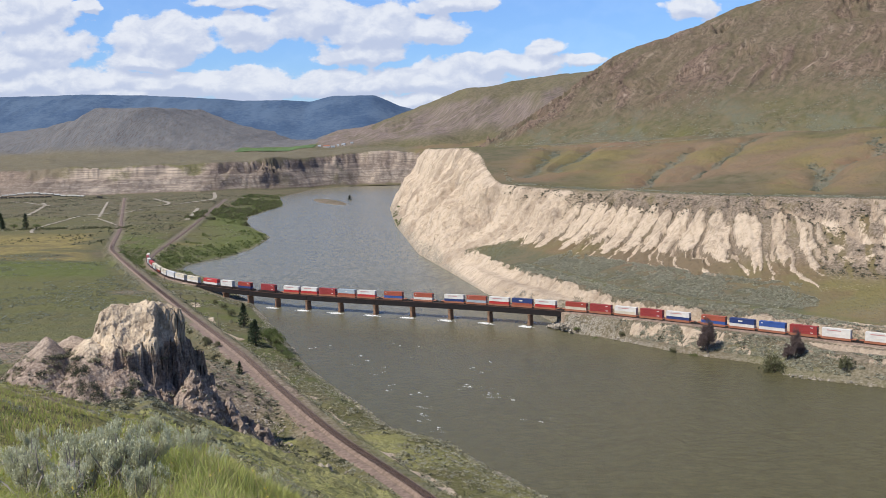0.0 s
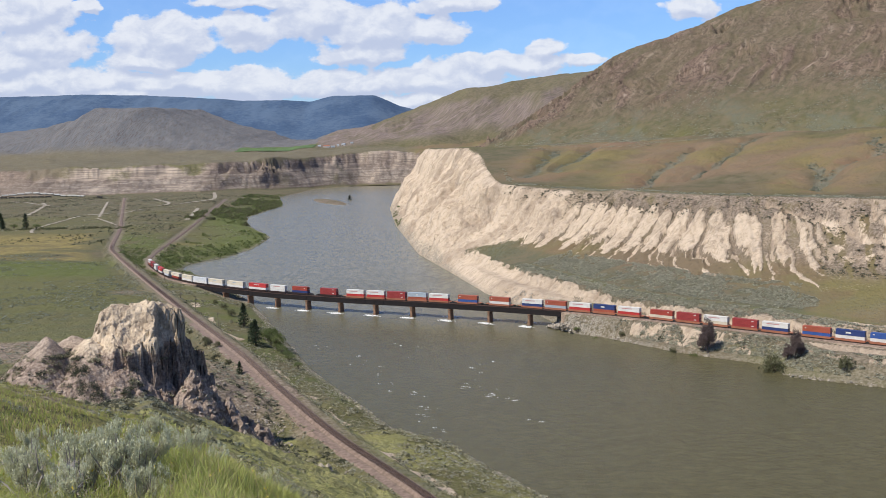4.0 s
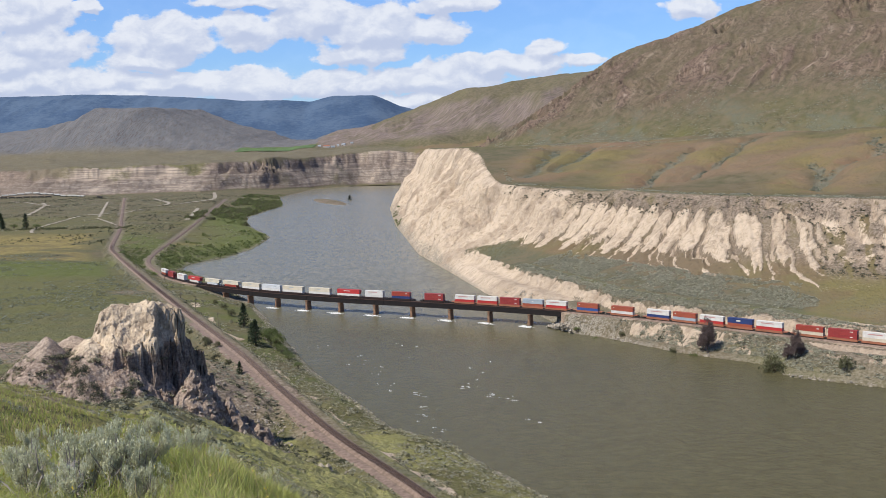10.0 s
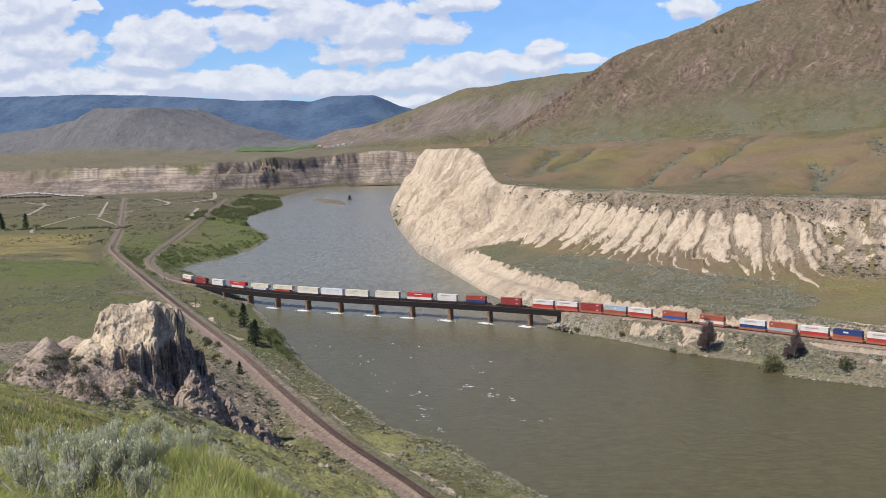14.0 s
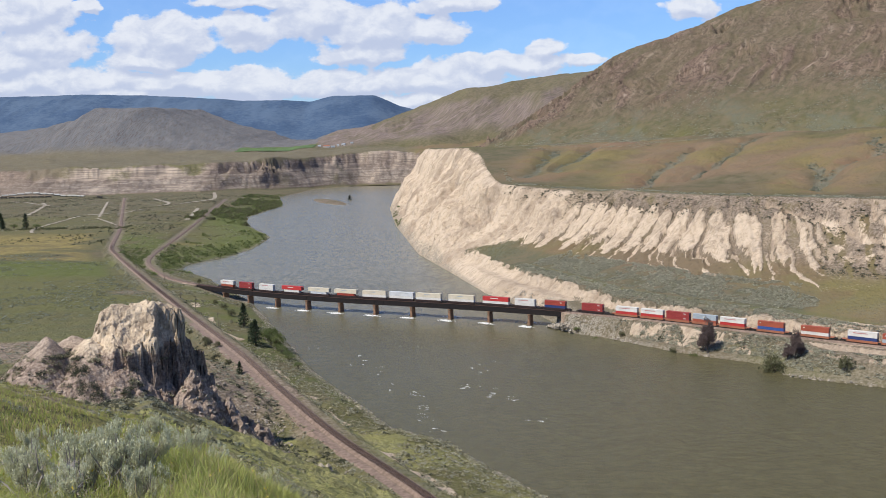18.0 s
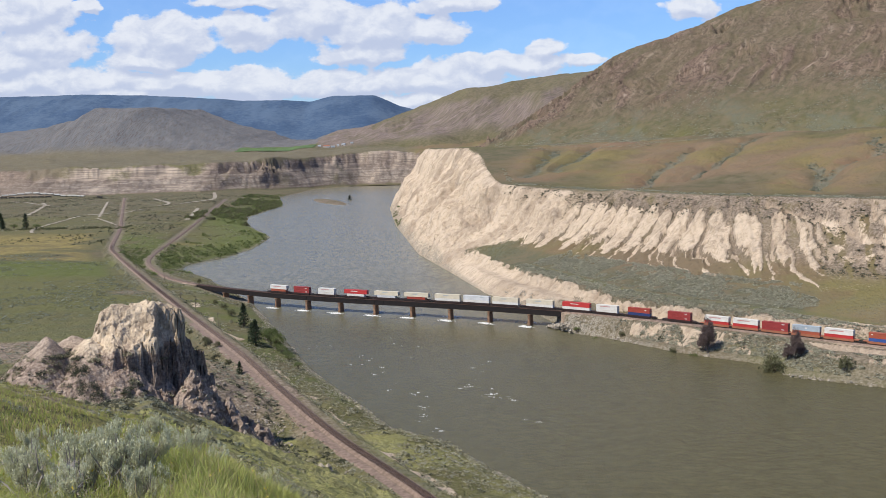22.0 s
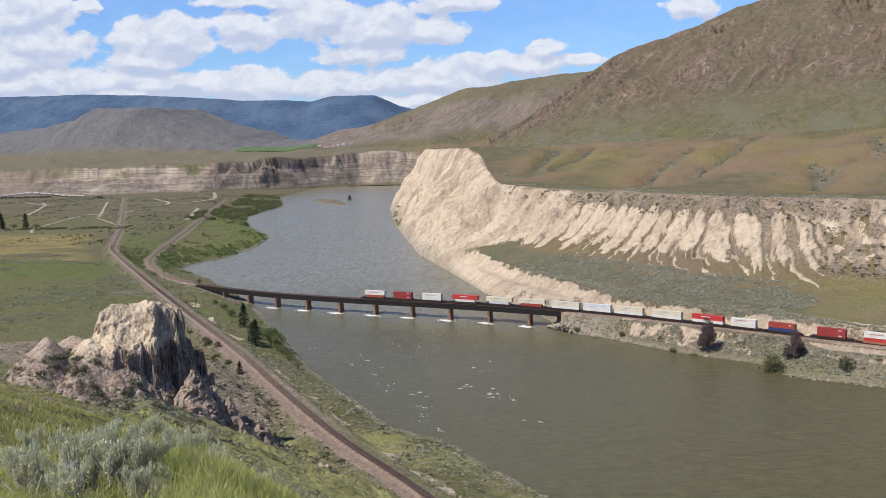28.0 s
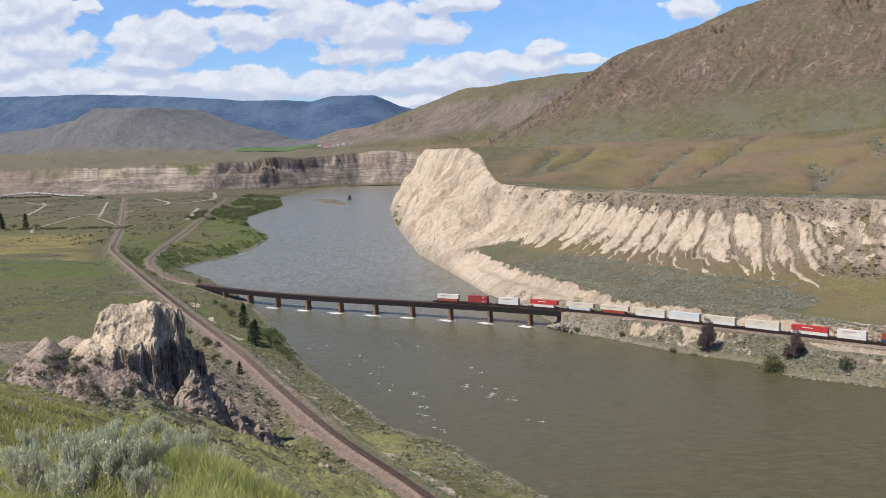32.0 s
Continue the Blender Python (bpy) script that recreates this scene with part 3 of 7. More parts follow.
    dug = step(x, -222, -212) * (1 - step(x + 3 * fbm(x, y, 9, 3), -178, -172)) * step(y + 3 * fbm(x, y, 9, 3), 376, 382) * (1 - step(y, 420, 426)) + np.exp(-(((x + 206) / 11) ** 2 + ((y - 588) / 9) ** 2))
    scree_shade, lush, sage = np.where(west, np.maximum(scree_shade, np.clip(dug, 0, 1)), scree_shade), np.where(west, lush * (1 - np.clip(dug, 0, 1)), lush), np.where(west, sage * (1 - np.clip(dug, 0, 1)), sage)
    lush = np.maximum(lush, np.where(west & (x > line_x(y, TRACK_W) + 6) & (x < line_x(y, TRACK_E) - 4), 0.9 * step(y, 690, 740) * (1 - step(y, 960, 1060)) * step(fbm(x, y, 30, 3), -0.5, 0.1), 0))
    lush = np.where(east & ~inland & (y < 640), np.maximum(lush, 0.22 * apron * step(fbm(x, y, 40, 3), -0.3, 0.4)), lush)
    scree_shade = np.where(east & ~inland & (y < 620) & (raw < 0.27), np.maximum(scree_shade, 0.42 + 0.3 * step(x, 130, 190)), scree_shade)
    c1 = np.stack([clay, green, np.clip(brown, 0, 1), np.clip(stones, 0, 1)], -1)
    c2 = np.stack([np.clip(ochre_haze, 0, 1), np.clip(sage, 0, 1), np.clip(scree_shade, 0, 1), np.clip(lush, 0, 1)], -1)
    hill_e = east & inland & (y < 2545)
    slant = (y > 2545) & (x > -620)
    fall = np.stack([np.where(hill_e, bend, np.where(east & (y < 2545), at, np.where(slant, 0.6 * x - 0.8 * y, x))), np.where(hill_e, climb, np.where(east & (y < 2545), dt, np.where(slant, 0.8 * x + 0.6 * y, y))), 0 * x], -1)
    return z, c1, c2, fall


def ground_at(x, y):
    return terrain(np.atleast_1d(np.asarray(x, float)), np.atleast_1d(np.asarray(y, float)))[0]
# ---- materials ----
def material(name, rough=0.8, metal=0.0):
    m = bpy.data.materials.new(name)
    m.use_nodes = True
    n = Net(m.node_tree)
    b = m.node_tree.nodes["Principled BSDF"]
    b.inputs["Roughness"].default_value, b.inputs["Metallic"].default_value = rough, metal
    b.inputs["Specular IOR Level"].default_value = 0.3
    place = n.node("ShaderNodeNewGeometry").outputs["Position"]
    return m, n, b, place


def bump(n, b, height, strength, dist):
    k = n.node("ShaderNodeBump", Strength=strength, Distance=dist, Height=height)
    n.put(b.inputs["Normal"], k.outputs[0])


def plain(name, col, rough=0.7, metal=0.0, vary=0.25, size=2.0, local=True):
    """A painted or bare surface with faint stains and grain, and a little change from piece to piece."""
    m, n, b, place = material(name, rough, metal)
    at = n.node("ShaderNodeTexCoord").outputs["Object"] if local else place
    f = n.noise(at, 1.0 / size, 5, 0.6)
    g = n.noise(at, 14.0 / size, 3, 0.6)
    v = n.math("ADD", n.math("MULTIPLY", f, 0.7), n.math("MULTIPLY", g, 0.3))
    dark = tuple(c * (1 - vary) for c in col)
    lite = tuple(min(1, c * (1 + vary)) for c in col)
    n.put(b.inputs["Base Color"], n.mix(n.range(v, 0.3, 0.7), dark, lite))
    bump(n, b, g, 0.2, 0.02 * size)
    return m


def ground_material():
    m, n, b, place = material("valley_ground", 0.95)
    b.inputs["Specular IOR Level"].default_value = 0.15
    zone = n.node("ShaderNodeAttribute")
    zone.attribute_name = "cover"
    sep = n.node("ShaderNodeSeparateColor", i0=zone.outputs["Color"])
    clay, green, brown, shore = sep.outputs[0], sep.outputs[1], sep.outputs[2], zone.outputs["Alpha"]
    zone2 = n.node("ShaderNodeAttribute")
    zone2.attribute_name = "growth"
    sep2 = n.node("ShaderNodeSeparateColor", i0=zone2.outputs["Color"])
    ochre_haze, sage, scree_shade, lush = sep2.outputs[0], sep2.outputs[1], sep2.outputs[2], zone2.outputs["Alpha"]
    broad = n.noise(place, 0.011, 5, 0.6)
    mid = n.noise(place, 0.09, 5, 0.6)
    fine = n.noise(place, 0.8, 4, 0.65)
    grain = n.noise(place, 4.0, 3, 0.6)
    dry = n.mix(n.range(mid, 0.35, 0.65), (0.150, 0.126, 0.080), (0.100, 0.095, 0.052))
    rich = n.mix(n.range(fine, 0.3, 0.7), (0.100, 0.101, 0.036), (0.156, 0.145, 0.058))
    grass = n.mix(n.range(n.math("ADD", green, n.math("MULTIPLY", n.math("SUBTRACT", broad, 0.5), 1.3)), 0.25, 0.85), dry, rich)
    east = n.range(n.node("ShaderNodeSeparateXYZ", Vector=place).outputs[0], -120, -60)
    rust = n.mix(n.range(broad, 0.40, 0.62), (0.205, 0.142, 0.092), (0.200, 0.160, 0.070))
    far_west = n.range(n.node("ShaderNodeSeparateXYZ", Vector=place).outputs[1], 1500, 1900)
    sere = n.mix(far_west, n.mix(n.range(mid, 0.35, 0.65), (0.190, 0.150, 0.062), (0.275, 0.225, 0.088)), n.mix(n.range(mid, 0.35, 0.65), (0.140, 0.122, 0.086), (0.195, 0.168, 0.118)))
    rust = n.mix(n.range(n.noise(place, 0.022, 3, 0.5), 0.55, 0.66, 0.0, 0.7), rust, (0.215, 0.128, 0.090))
    rust = n.mix(east, sere, rust)
    grass = n.mix(n.math("MULTIPLY", ochre_haze, n.range(mid, 0.3, 0.6, 0.45, 0.9)), grass, rust)
    # near-slope grass is fresh green, brightened further to make up for weak sun
    grass = n.mix(n.math("MULTIPLY", lush, n.range(fine, 0.3, 0.6, 0.5, 0.95)), grass, n.mix(n.range(green, 0.57, 0.64), n.mix(mid, (0.078, 0.112, 0.026), (0.128, 0.144, 0.038)), n.mix(mid, (0.28, 0.285, 0.095), (0.38, 0.355, 0.145))))
    tuft = n.range(n.math("ADD", n.math("ADD", n.math("MULTIPLY", fine, 0.7), n.math("MULTIPLY", mid, 0.45)), n.math("MULTIPLY", sage, 0.16)), 0.62, 0.72)
    grass = n.mix(n.math("MULTIPLY", tuft, n.math("MULTIPLY", sage, 0.75)), grass, n.mix(grain, (0.098, 0.106, 0.084), (0.200, 0.204, 0.160)))
    rubble = n.mix(n.range(fine, 0.35, 0.65), (0.145, 0.112, 0.086), (0.30, 0.245, 0.19))
    grass = n.mix(n.math("MULTIPLY", scree_shade, n.range(n.math("ADD", mid, n.math("MULTIPLY", fine, 0.6)), 0.52, 0.80)), grass, rubble)
    down = n.node("ShaderNodeAttribute")
    down.attribute_name = "fall"
    slope = n.noise(n.vec("MULTIPLY", down.outputs["Vector"], (1.0, 0.16, 1.0)), 0.07, 7, 0.68, 0.4)
    rock = n.mix(n.range(slope, 0.35, 0.62), (0.115, 0.078, 0.060), (0.205, 0.150, 0.115))
    # mesa rock goes blue-grey: aerial haze painted into its colour
    rock = n.mix(ochre_haze, rock, n.mix(n.range(slope, 0.3, 0.7), (0.122, 0.128, 0.138), (0.170, 0.168, 0.168)))
    rock = n.mix(n.math("MULTIPLY", n.math("SUBTRACT", 1.0, ochre_haze), n.range(n.math("ADD", fine, mid), 1.08, 1.3, 0.0, 0.6)), rock, (0.26, 0.22, 0.17))
    vein = n.noise(n.vec("MULTIPLY", down.outputs["Vector"], (1.0, 0.10, 1.0)), 0.30, 5, 0.7, 0.6)
    rock = n.mix(n.range(vein, 0.40, 0.52, 0.55, 0.0), rock, (0.085, 0.058, 0.046))
    rock = n.mix(n.math("MULTIPLY", n.math("SUBTRACT", 1.0, ochre_haze), n.range(n.math("ADD", n.math("MULTIPLY", vein, 0.5), n.math("MULTIPLY", slope, 0.7)), 0.68, 0.76, 0.0, 0.7)), rock, (0.34, 0.275, 0.22))
    # rock past 2300 m fades to mauve-grey by distance, haze painted in
    rock = n.mix(n.math("MULTIPLY", n.math("SUBTRACT", 1.0, ochre_haze), n.range(n.node("ShaderNodeSeparateXYZ", Vector=place).outputs[1], 2300, 2600, 0.0, 0.6)), rock, n.mix(n.range(vein, 0.4, 0.6), (0.150, 0.128, 0.122), (0.250, 0.212, 0.198)))
    crust = n.noise(n.vec("MULTIPLY", place, (1.0, 0.4, 0.6)), 0.17, 6, 0.75)
    rock = n.mix(n.math("MULTIPLY", n.range(crust, 0.50, 0.57), n.math("SUBTRACT", 0.75, n.math("MAXIMUM", n.math("MULTIPLY", ochre_haze, 0.72), n.range(n.node("ShaderNodeSeparateXYZ", Vector=place).outputs[1], 2300, 2600, 0.0, 0.6)))), rock, (0.062, 0.044, 0.036))
    col = n.mix(n.math("MULTIPLY", brown, n.math("MAXIMUM", ochre_haze, n.range(n.math("ADD", slope, n.math("MULTIPLY", broad, 0.9)), 0.70, 1.10, 0.30, 1.0))), grass, rock)
    wash = n.noise(n.vec("MULTIPLY", down.outputs["Vector"], (1.0, 0.14, 1.0)), 0.34, 5, 0.6)
    # broad grey-brown streaks stand in for gully shade that frontal sun leaves out
    earth = n.mix(n.range(n.math("ADD", n.math("MULTIPLY", n.math("ADD", mid, fine), 0.22), n.math("ADD", n.math("MULTIPLY", wash, 0.18), n.math("MULTIPLY", n.noise(n.vec("MULTIPLY", down.outputs["Vector"], (1.0, 0.3, 1.0)), 0.07, 6, 0.62), 0.40))), 0.34, 0.58), (0.365, 0.285, 0.207), (0.615, 0.502, 0.380))
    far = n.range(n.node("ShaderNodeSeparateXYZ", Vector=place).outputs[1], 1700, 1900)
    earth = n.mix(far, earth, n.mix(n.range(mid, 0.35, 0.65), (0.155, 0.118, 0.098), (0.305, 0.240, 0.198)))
    earth = n.mix(n.math("MULTIPLY", n.math("MULTIPLY", ochre_haze, far), 0.8), earth, n.mix(n.range(mid, 0.35, 0.65), (0.165, 0.142, 0.122), (0.32, 0.28, 0.24)))
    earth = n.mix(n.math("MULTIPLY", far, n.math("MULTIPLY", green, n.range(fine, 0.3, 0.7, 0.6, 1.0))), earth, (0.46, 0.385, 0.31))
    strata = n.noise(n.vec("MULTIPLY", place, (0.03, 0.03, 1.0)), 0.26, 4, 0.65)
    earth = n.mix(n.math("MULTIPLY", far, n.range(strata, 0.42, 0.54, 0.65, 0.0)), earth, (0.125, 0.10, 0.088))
    # darkens rubble-strewn clay, and paints shade into the nose's gullies
    earth = n.mix(n.math("MULTIPLY", scree_shade, n.range(fine, 0.3, 0.7, 0.35, 0.8)), earth, (0.225, 0.172, 0.128))
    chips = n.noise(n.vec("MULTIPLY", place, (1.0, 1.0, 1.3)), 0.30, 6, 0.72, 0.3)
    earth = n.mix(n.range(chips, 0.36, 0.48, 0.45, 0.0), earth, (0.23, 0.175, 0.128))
    earth = n.mix(n.range(chips, 0.56, 0.66, 0.0, 0.5), earth, (0.62, 0.51, 0.39))
    # thin dark lines down the fall paint furrow shade into the clay
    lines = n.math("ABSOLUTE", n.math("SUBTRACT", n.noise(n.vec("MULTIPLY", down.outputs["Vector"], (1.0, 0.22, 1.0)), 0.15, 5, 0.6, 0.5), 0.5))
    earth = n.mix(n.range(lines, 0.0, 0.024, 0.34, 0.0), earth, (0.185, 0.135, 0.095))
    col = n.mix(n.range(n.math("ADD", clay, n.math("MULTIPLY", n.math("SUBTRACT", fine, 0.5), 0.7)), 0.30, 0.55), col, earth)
    stone = n.mix(n.range(grain, 0.35, 0.65), (0.13, 0.115, 0.09), (0.40, 0.36, 0.29))
    col = n.mix(n.math("MULTIPLY", shore, n.range(n.math("ADD", fine, n.math("MULTIPLY", mid, 0.5)), 0.66, 0.80)), col, stone)
    speck = n.node("ShaderNodeTexVoronoi", Vector=place, Scale=0.30, Randomness=1.0).outputs["Distance"]
    size = n.noise(place, 0.35, 2, 0.5)
    dots = n.range(n.math("SUBTRACT", n.math("MULTIPLY", size, 0.62), speck), 0.0, 0.10)
    keep = n.math("MULTIPLY", n.math("SUBTRACT", 1.0, n.math("MAXIMUM", n.math("MULTIPLY", clay, 0.85), n.math("MULTIPLY", brown, 0.7))), n.math("MULTIPLY", n.range(mid, 0.38, 0.58, 0.05, 0.4), n.math("SUBTRACT", 1.0, n.math("MULTIPLY", lush, 0.7))))
    col = n.mix(n.math("MULTIPLY", dots, keep), col, (0.060, 0.064, 0.044))
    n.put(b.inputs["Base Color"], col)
    knob = n.noise(place, 0.28, 4, 0.65)
    bump(n, b, n.math("ADD", n.math("MULTIPLY", n.math("ADD", knob, n.math("MULTIPLY", chips, clay)), 2.2), n.math("ADD", fine, n.math("MULTIPLY", grain, 0.2))), 0.9, 0.9)
    return m


def water_material():
    m, n, b, place = material("river_water", 0.20)
    flow = n.node("ShaderNodeMapping", Vector=place, Scale=(1.0, 0.55, 1.0), Rotation=(0, 0, radians(25))).outputs[0]
    a = n.noise(flow, 0.13, 6, 0.65, 0.8)
    c = n.noise(flow, 0.9, 4, 0.6, 0.3)
    gust = n.noise(n.vec("MULTIPLY", place, (1.0, 0.30, 1.0)), 0.22, 7, 0.78, 0.6)
    chop = n.noise(n.vec("MULTIPLY", place, (0.42, 1.0, 1.0)), 0.42, 6, 0.7, 0.8)
    reach_noise = n.noise(place, 0.012, 3, 0.5)
    reach = n.math("ADD", n.node("ShaderNodeSeparateXYZ", Vector=place).outputs[1], n.math("MULTIPLY", n.math("SUBTRACT", reach_noise, 0.5), 250.0))
    # far reach painted greyer and lighter, standing in for reflected sky
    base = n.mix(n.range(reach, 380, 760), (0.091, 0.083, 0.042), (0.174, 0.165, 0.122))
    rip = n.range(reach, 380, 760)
    # light and dark sides of the ripples are painted into the colour as well
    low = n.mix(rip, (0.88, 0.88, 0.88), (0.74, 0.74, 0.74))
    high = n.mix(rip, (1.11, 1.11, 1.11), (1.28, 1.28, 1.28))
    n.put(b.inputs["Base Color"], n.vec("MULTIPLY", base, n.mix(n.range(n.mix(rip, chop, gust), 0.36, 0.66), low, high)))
    b.inputs["IOR"].default_value = 1.33
    b.inputs["Specular IOR Level"].default_value = 0.20
    bump(n, b, n.math("ADD", n.math("MULTIPLY", n.math("ADD", gust, chop), 0.5), n.math("ADD", a, n.math("MULTIPLY", c, 0.35))), 1.0, 0.55)
    return m


GROUND = ground_material()
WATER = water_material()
# ---- the land: one sheet, finer where the camera passes near ----
def sheet(name, xs, ys, zs, mat):
    """A grid mesh from arrays of the same shape (rows, columns)."""
    r, c = xs.shape
    me = bpy.data.meshes.new(name)
    co = np.stack([xs, ys, zs], -1).reshape(-1, 3).astype(np.float32)
    i = np.arange((r - 1) * (c - 1))
    i = i // (c - 1) * c + i % (c - 1)
    q = np.stack([i, i + 1, i + c + 1, i + c], 1).astype(np.int32)
    me.vertices.add(len(co)), me.vertices.foreach_set("co", co.ravel())
    me.loops.add(q.size), me.loops.foreach_set("vertex_index", q.ravel())
    me.polygons.add(len(q)), me.polygons.foreach_set("loop_start", np.arange(0, q.size, 4, dtype=np.int32))
    me.polygons.foreach_set("use_smooth", np.ones(len(q), bool))
    me.update()
    me.materials.append(mat)
    return new(name, me)


def faces_mesh(name, co, mat, sides=3):
    """One mesh from an array of separate triangles or quads, shape (count, sides, 3)."""
    me = bpy.data.meshes.new(name)
    k = len(co)
    me.vertices.add(k * sides), me.vertices.foreach_set("co", co.astype(np.float32).ravel())
    me.loops.add(k * sides), me.loops.foreach_set("vertex_index", np.arange(k * sides, dtype=np.int32))
    me.polygons.add(k), me.polygons.foreach_set("loop_start", np.arange(0, k * sides, sides, dtype=np.int32))
    me.update()
    me.materials.append(mat)
    return me


def build_ground():
    ys = [-480.0]
    while ys[-1] < 4600:
        y = ys[-1]
        ys.append(y + np.interp(y, [-480, -20, 0, 30, 120, 300, 400, 1100, 1650, 2000, 2500, 4600], [40, 3, 0.8, 0.9, 1.4, 2.4, 1.5, 2.4, 4.5, 9, 10, 40]))
    ys = np.array(ys)
    k = np.concatenate([np.linspace(-6, -1.02, 40) , np.linspace(-1, 1, 740), np.linspace(1.02, 6, 40)])
    w = 0.54 * np.abs(ys) + 22
    yy, kk = np.meshgrid(ys, k, indexing="ij")
    xx = kk * w[:, None]
    z, cover, growth, fall = terrain(xx, yy)
    # weathered ledges on the clay walls
    walls = cover[..., 0] * np.where((yy > 420) & (yy < 1600) & (xx > line_x(yy, SHORE_E) + 8), 1, 0)
    ledge = 1.5 * fbm(fall[..., 0], z * 1.1, 6.0, 4, 0.62) * walls
    xx, yy = xx - 0.87 * ledge, yy - 0.5 * ledge
    ob = sheet("ground", xx, yy, z, GROUND)
    a = ob.data.attributes.new("cover", "FLOAT_COLOR", "POINT")
    a.data.foreach_set("color", cover.astype(np.float32).ravel())
    a = ob.data.attributes.new("growth", "FLOAT_COLOR", "POINT")
    a.data.foreach_set("color", growth.astype(np.float32).ravel())
    a = ob.data.attributes.new("fall", "FLOAT_VECTOR", "POINT")
    a.data.foreach_set("vector", fall.astype(np.float32).ravel())
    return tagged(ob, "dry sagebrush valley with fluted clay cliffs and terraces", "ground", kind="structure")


ground = build_ground()


def build_water():
    ys = np.linspace(-500, 2620, 60)
    xs = np.linspace(-900, 1100, 40)
    yy, xx = np.meshgrid(ys, xs, indexing="ij")
    lw, le = line_x(ys, SHORE_W) - 12, line_x(ys, SHORE_E) + 12
    xx = lw[:, None] + (le - lw)[:, None] * np.linspace(0, 1, 40)[None, :]
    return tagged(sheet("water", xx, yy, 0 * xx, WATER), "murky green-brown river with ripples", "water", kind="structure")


water = build_water()


def build_far_mountains():
    """Forested range that closes the valley; its blue is aerial haze put into the colour."""
    pts = [(-3600, 330), (-2292, 418), (-2000, 422), (-1809, 423), (-1561, 412), (-1327, 400), (-1122, 382), (-1005, 371), (-772, 368), (-655, 356), (-582, 373), (-538, 381), (-333, 380), (-275, 356), (-200, 320), (100, 240), (900, 200)]
    x = np.linspace(-4200, 1500, 420)
    yy, xx = np.meshgrid(np.linspace(3900, 4850, 60), x, indexing="ij")
    t = np.clip((yy - 3900) / 800, 0, 1)
    z = 120 + (np.interp(xx, [p[0] for p in pts], [p[1] for p in pts]) - 120) * t ** 0.9 * (1 - 0.3 * np.clip((yy - 4700) / 150, 0, 1))
    z = z + 9 * ridged(xx, yy * 0.5, 200, 5, 0.6) * t * (1 - 0.8 * step(t, 0.8, 1))
    m, n, b, place = material("far_forest_haze", 1.0)
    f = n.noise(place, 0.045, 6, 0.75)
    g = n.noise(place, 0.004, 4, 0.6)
    # dark green woods under painted haze: the air's blue is in the base colour
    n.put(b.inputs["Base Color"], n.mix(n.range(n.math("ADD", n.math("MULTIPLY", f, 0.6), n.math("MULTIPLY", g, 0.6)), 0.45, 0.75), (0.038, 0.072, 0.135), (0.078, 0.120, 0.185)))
    return tagged(sheet("far_mountains", xx, yy, z, m), "distant forested mountain range with blue haze painted in", "mountain", kind="structure")


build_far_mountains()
# the clay bluff's crest: (way across, height); small clay pinnacles below its cliff: (across, deep, top)
BLUFF_TOP = [(-40, 14), (-17, 43), (-14.5, 47), (-12.5, 52), (-10.5, 56), (-8, 58.2), (-5, 57.6), (-1, 57.2), (2, 58.4), (4.5, 58.2), (7.5, 55.8), (9.5, 55.0), (12, 51)]
PINNACLES = [(11.0, -8.5, 40.5), (12.8, -9.0, 38.0), (16.8, -6.0, 34.5), (21.5, -6.0, 30.5), (28.5, 4.0, 20.5), (31.0, 1.0, 19.0), (33.0, 4.0, 17.5), (26.5, 7.0, 20.5)]


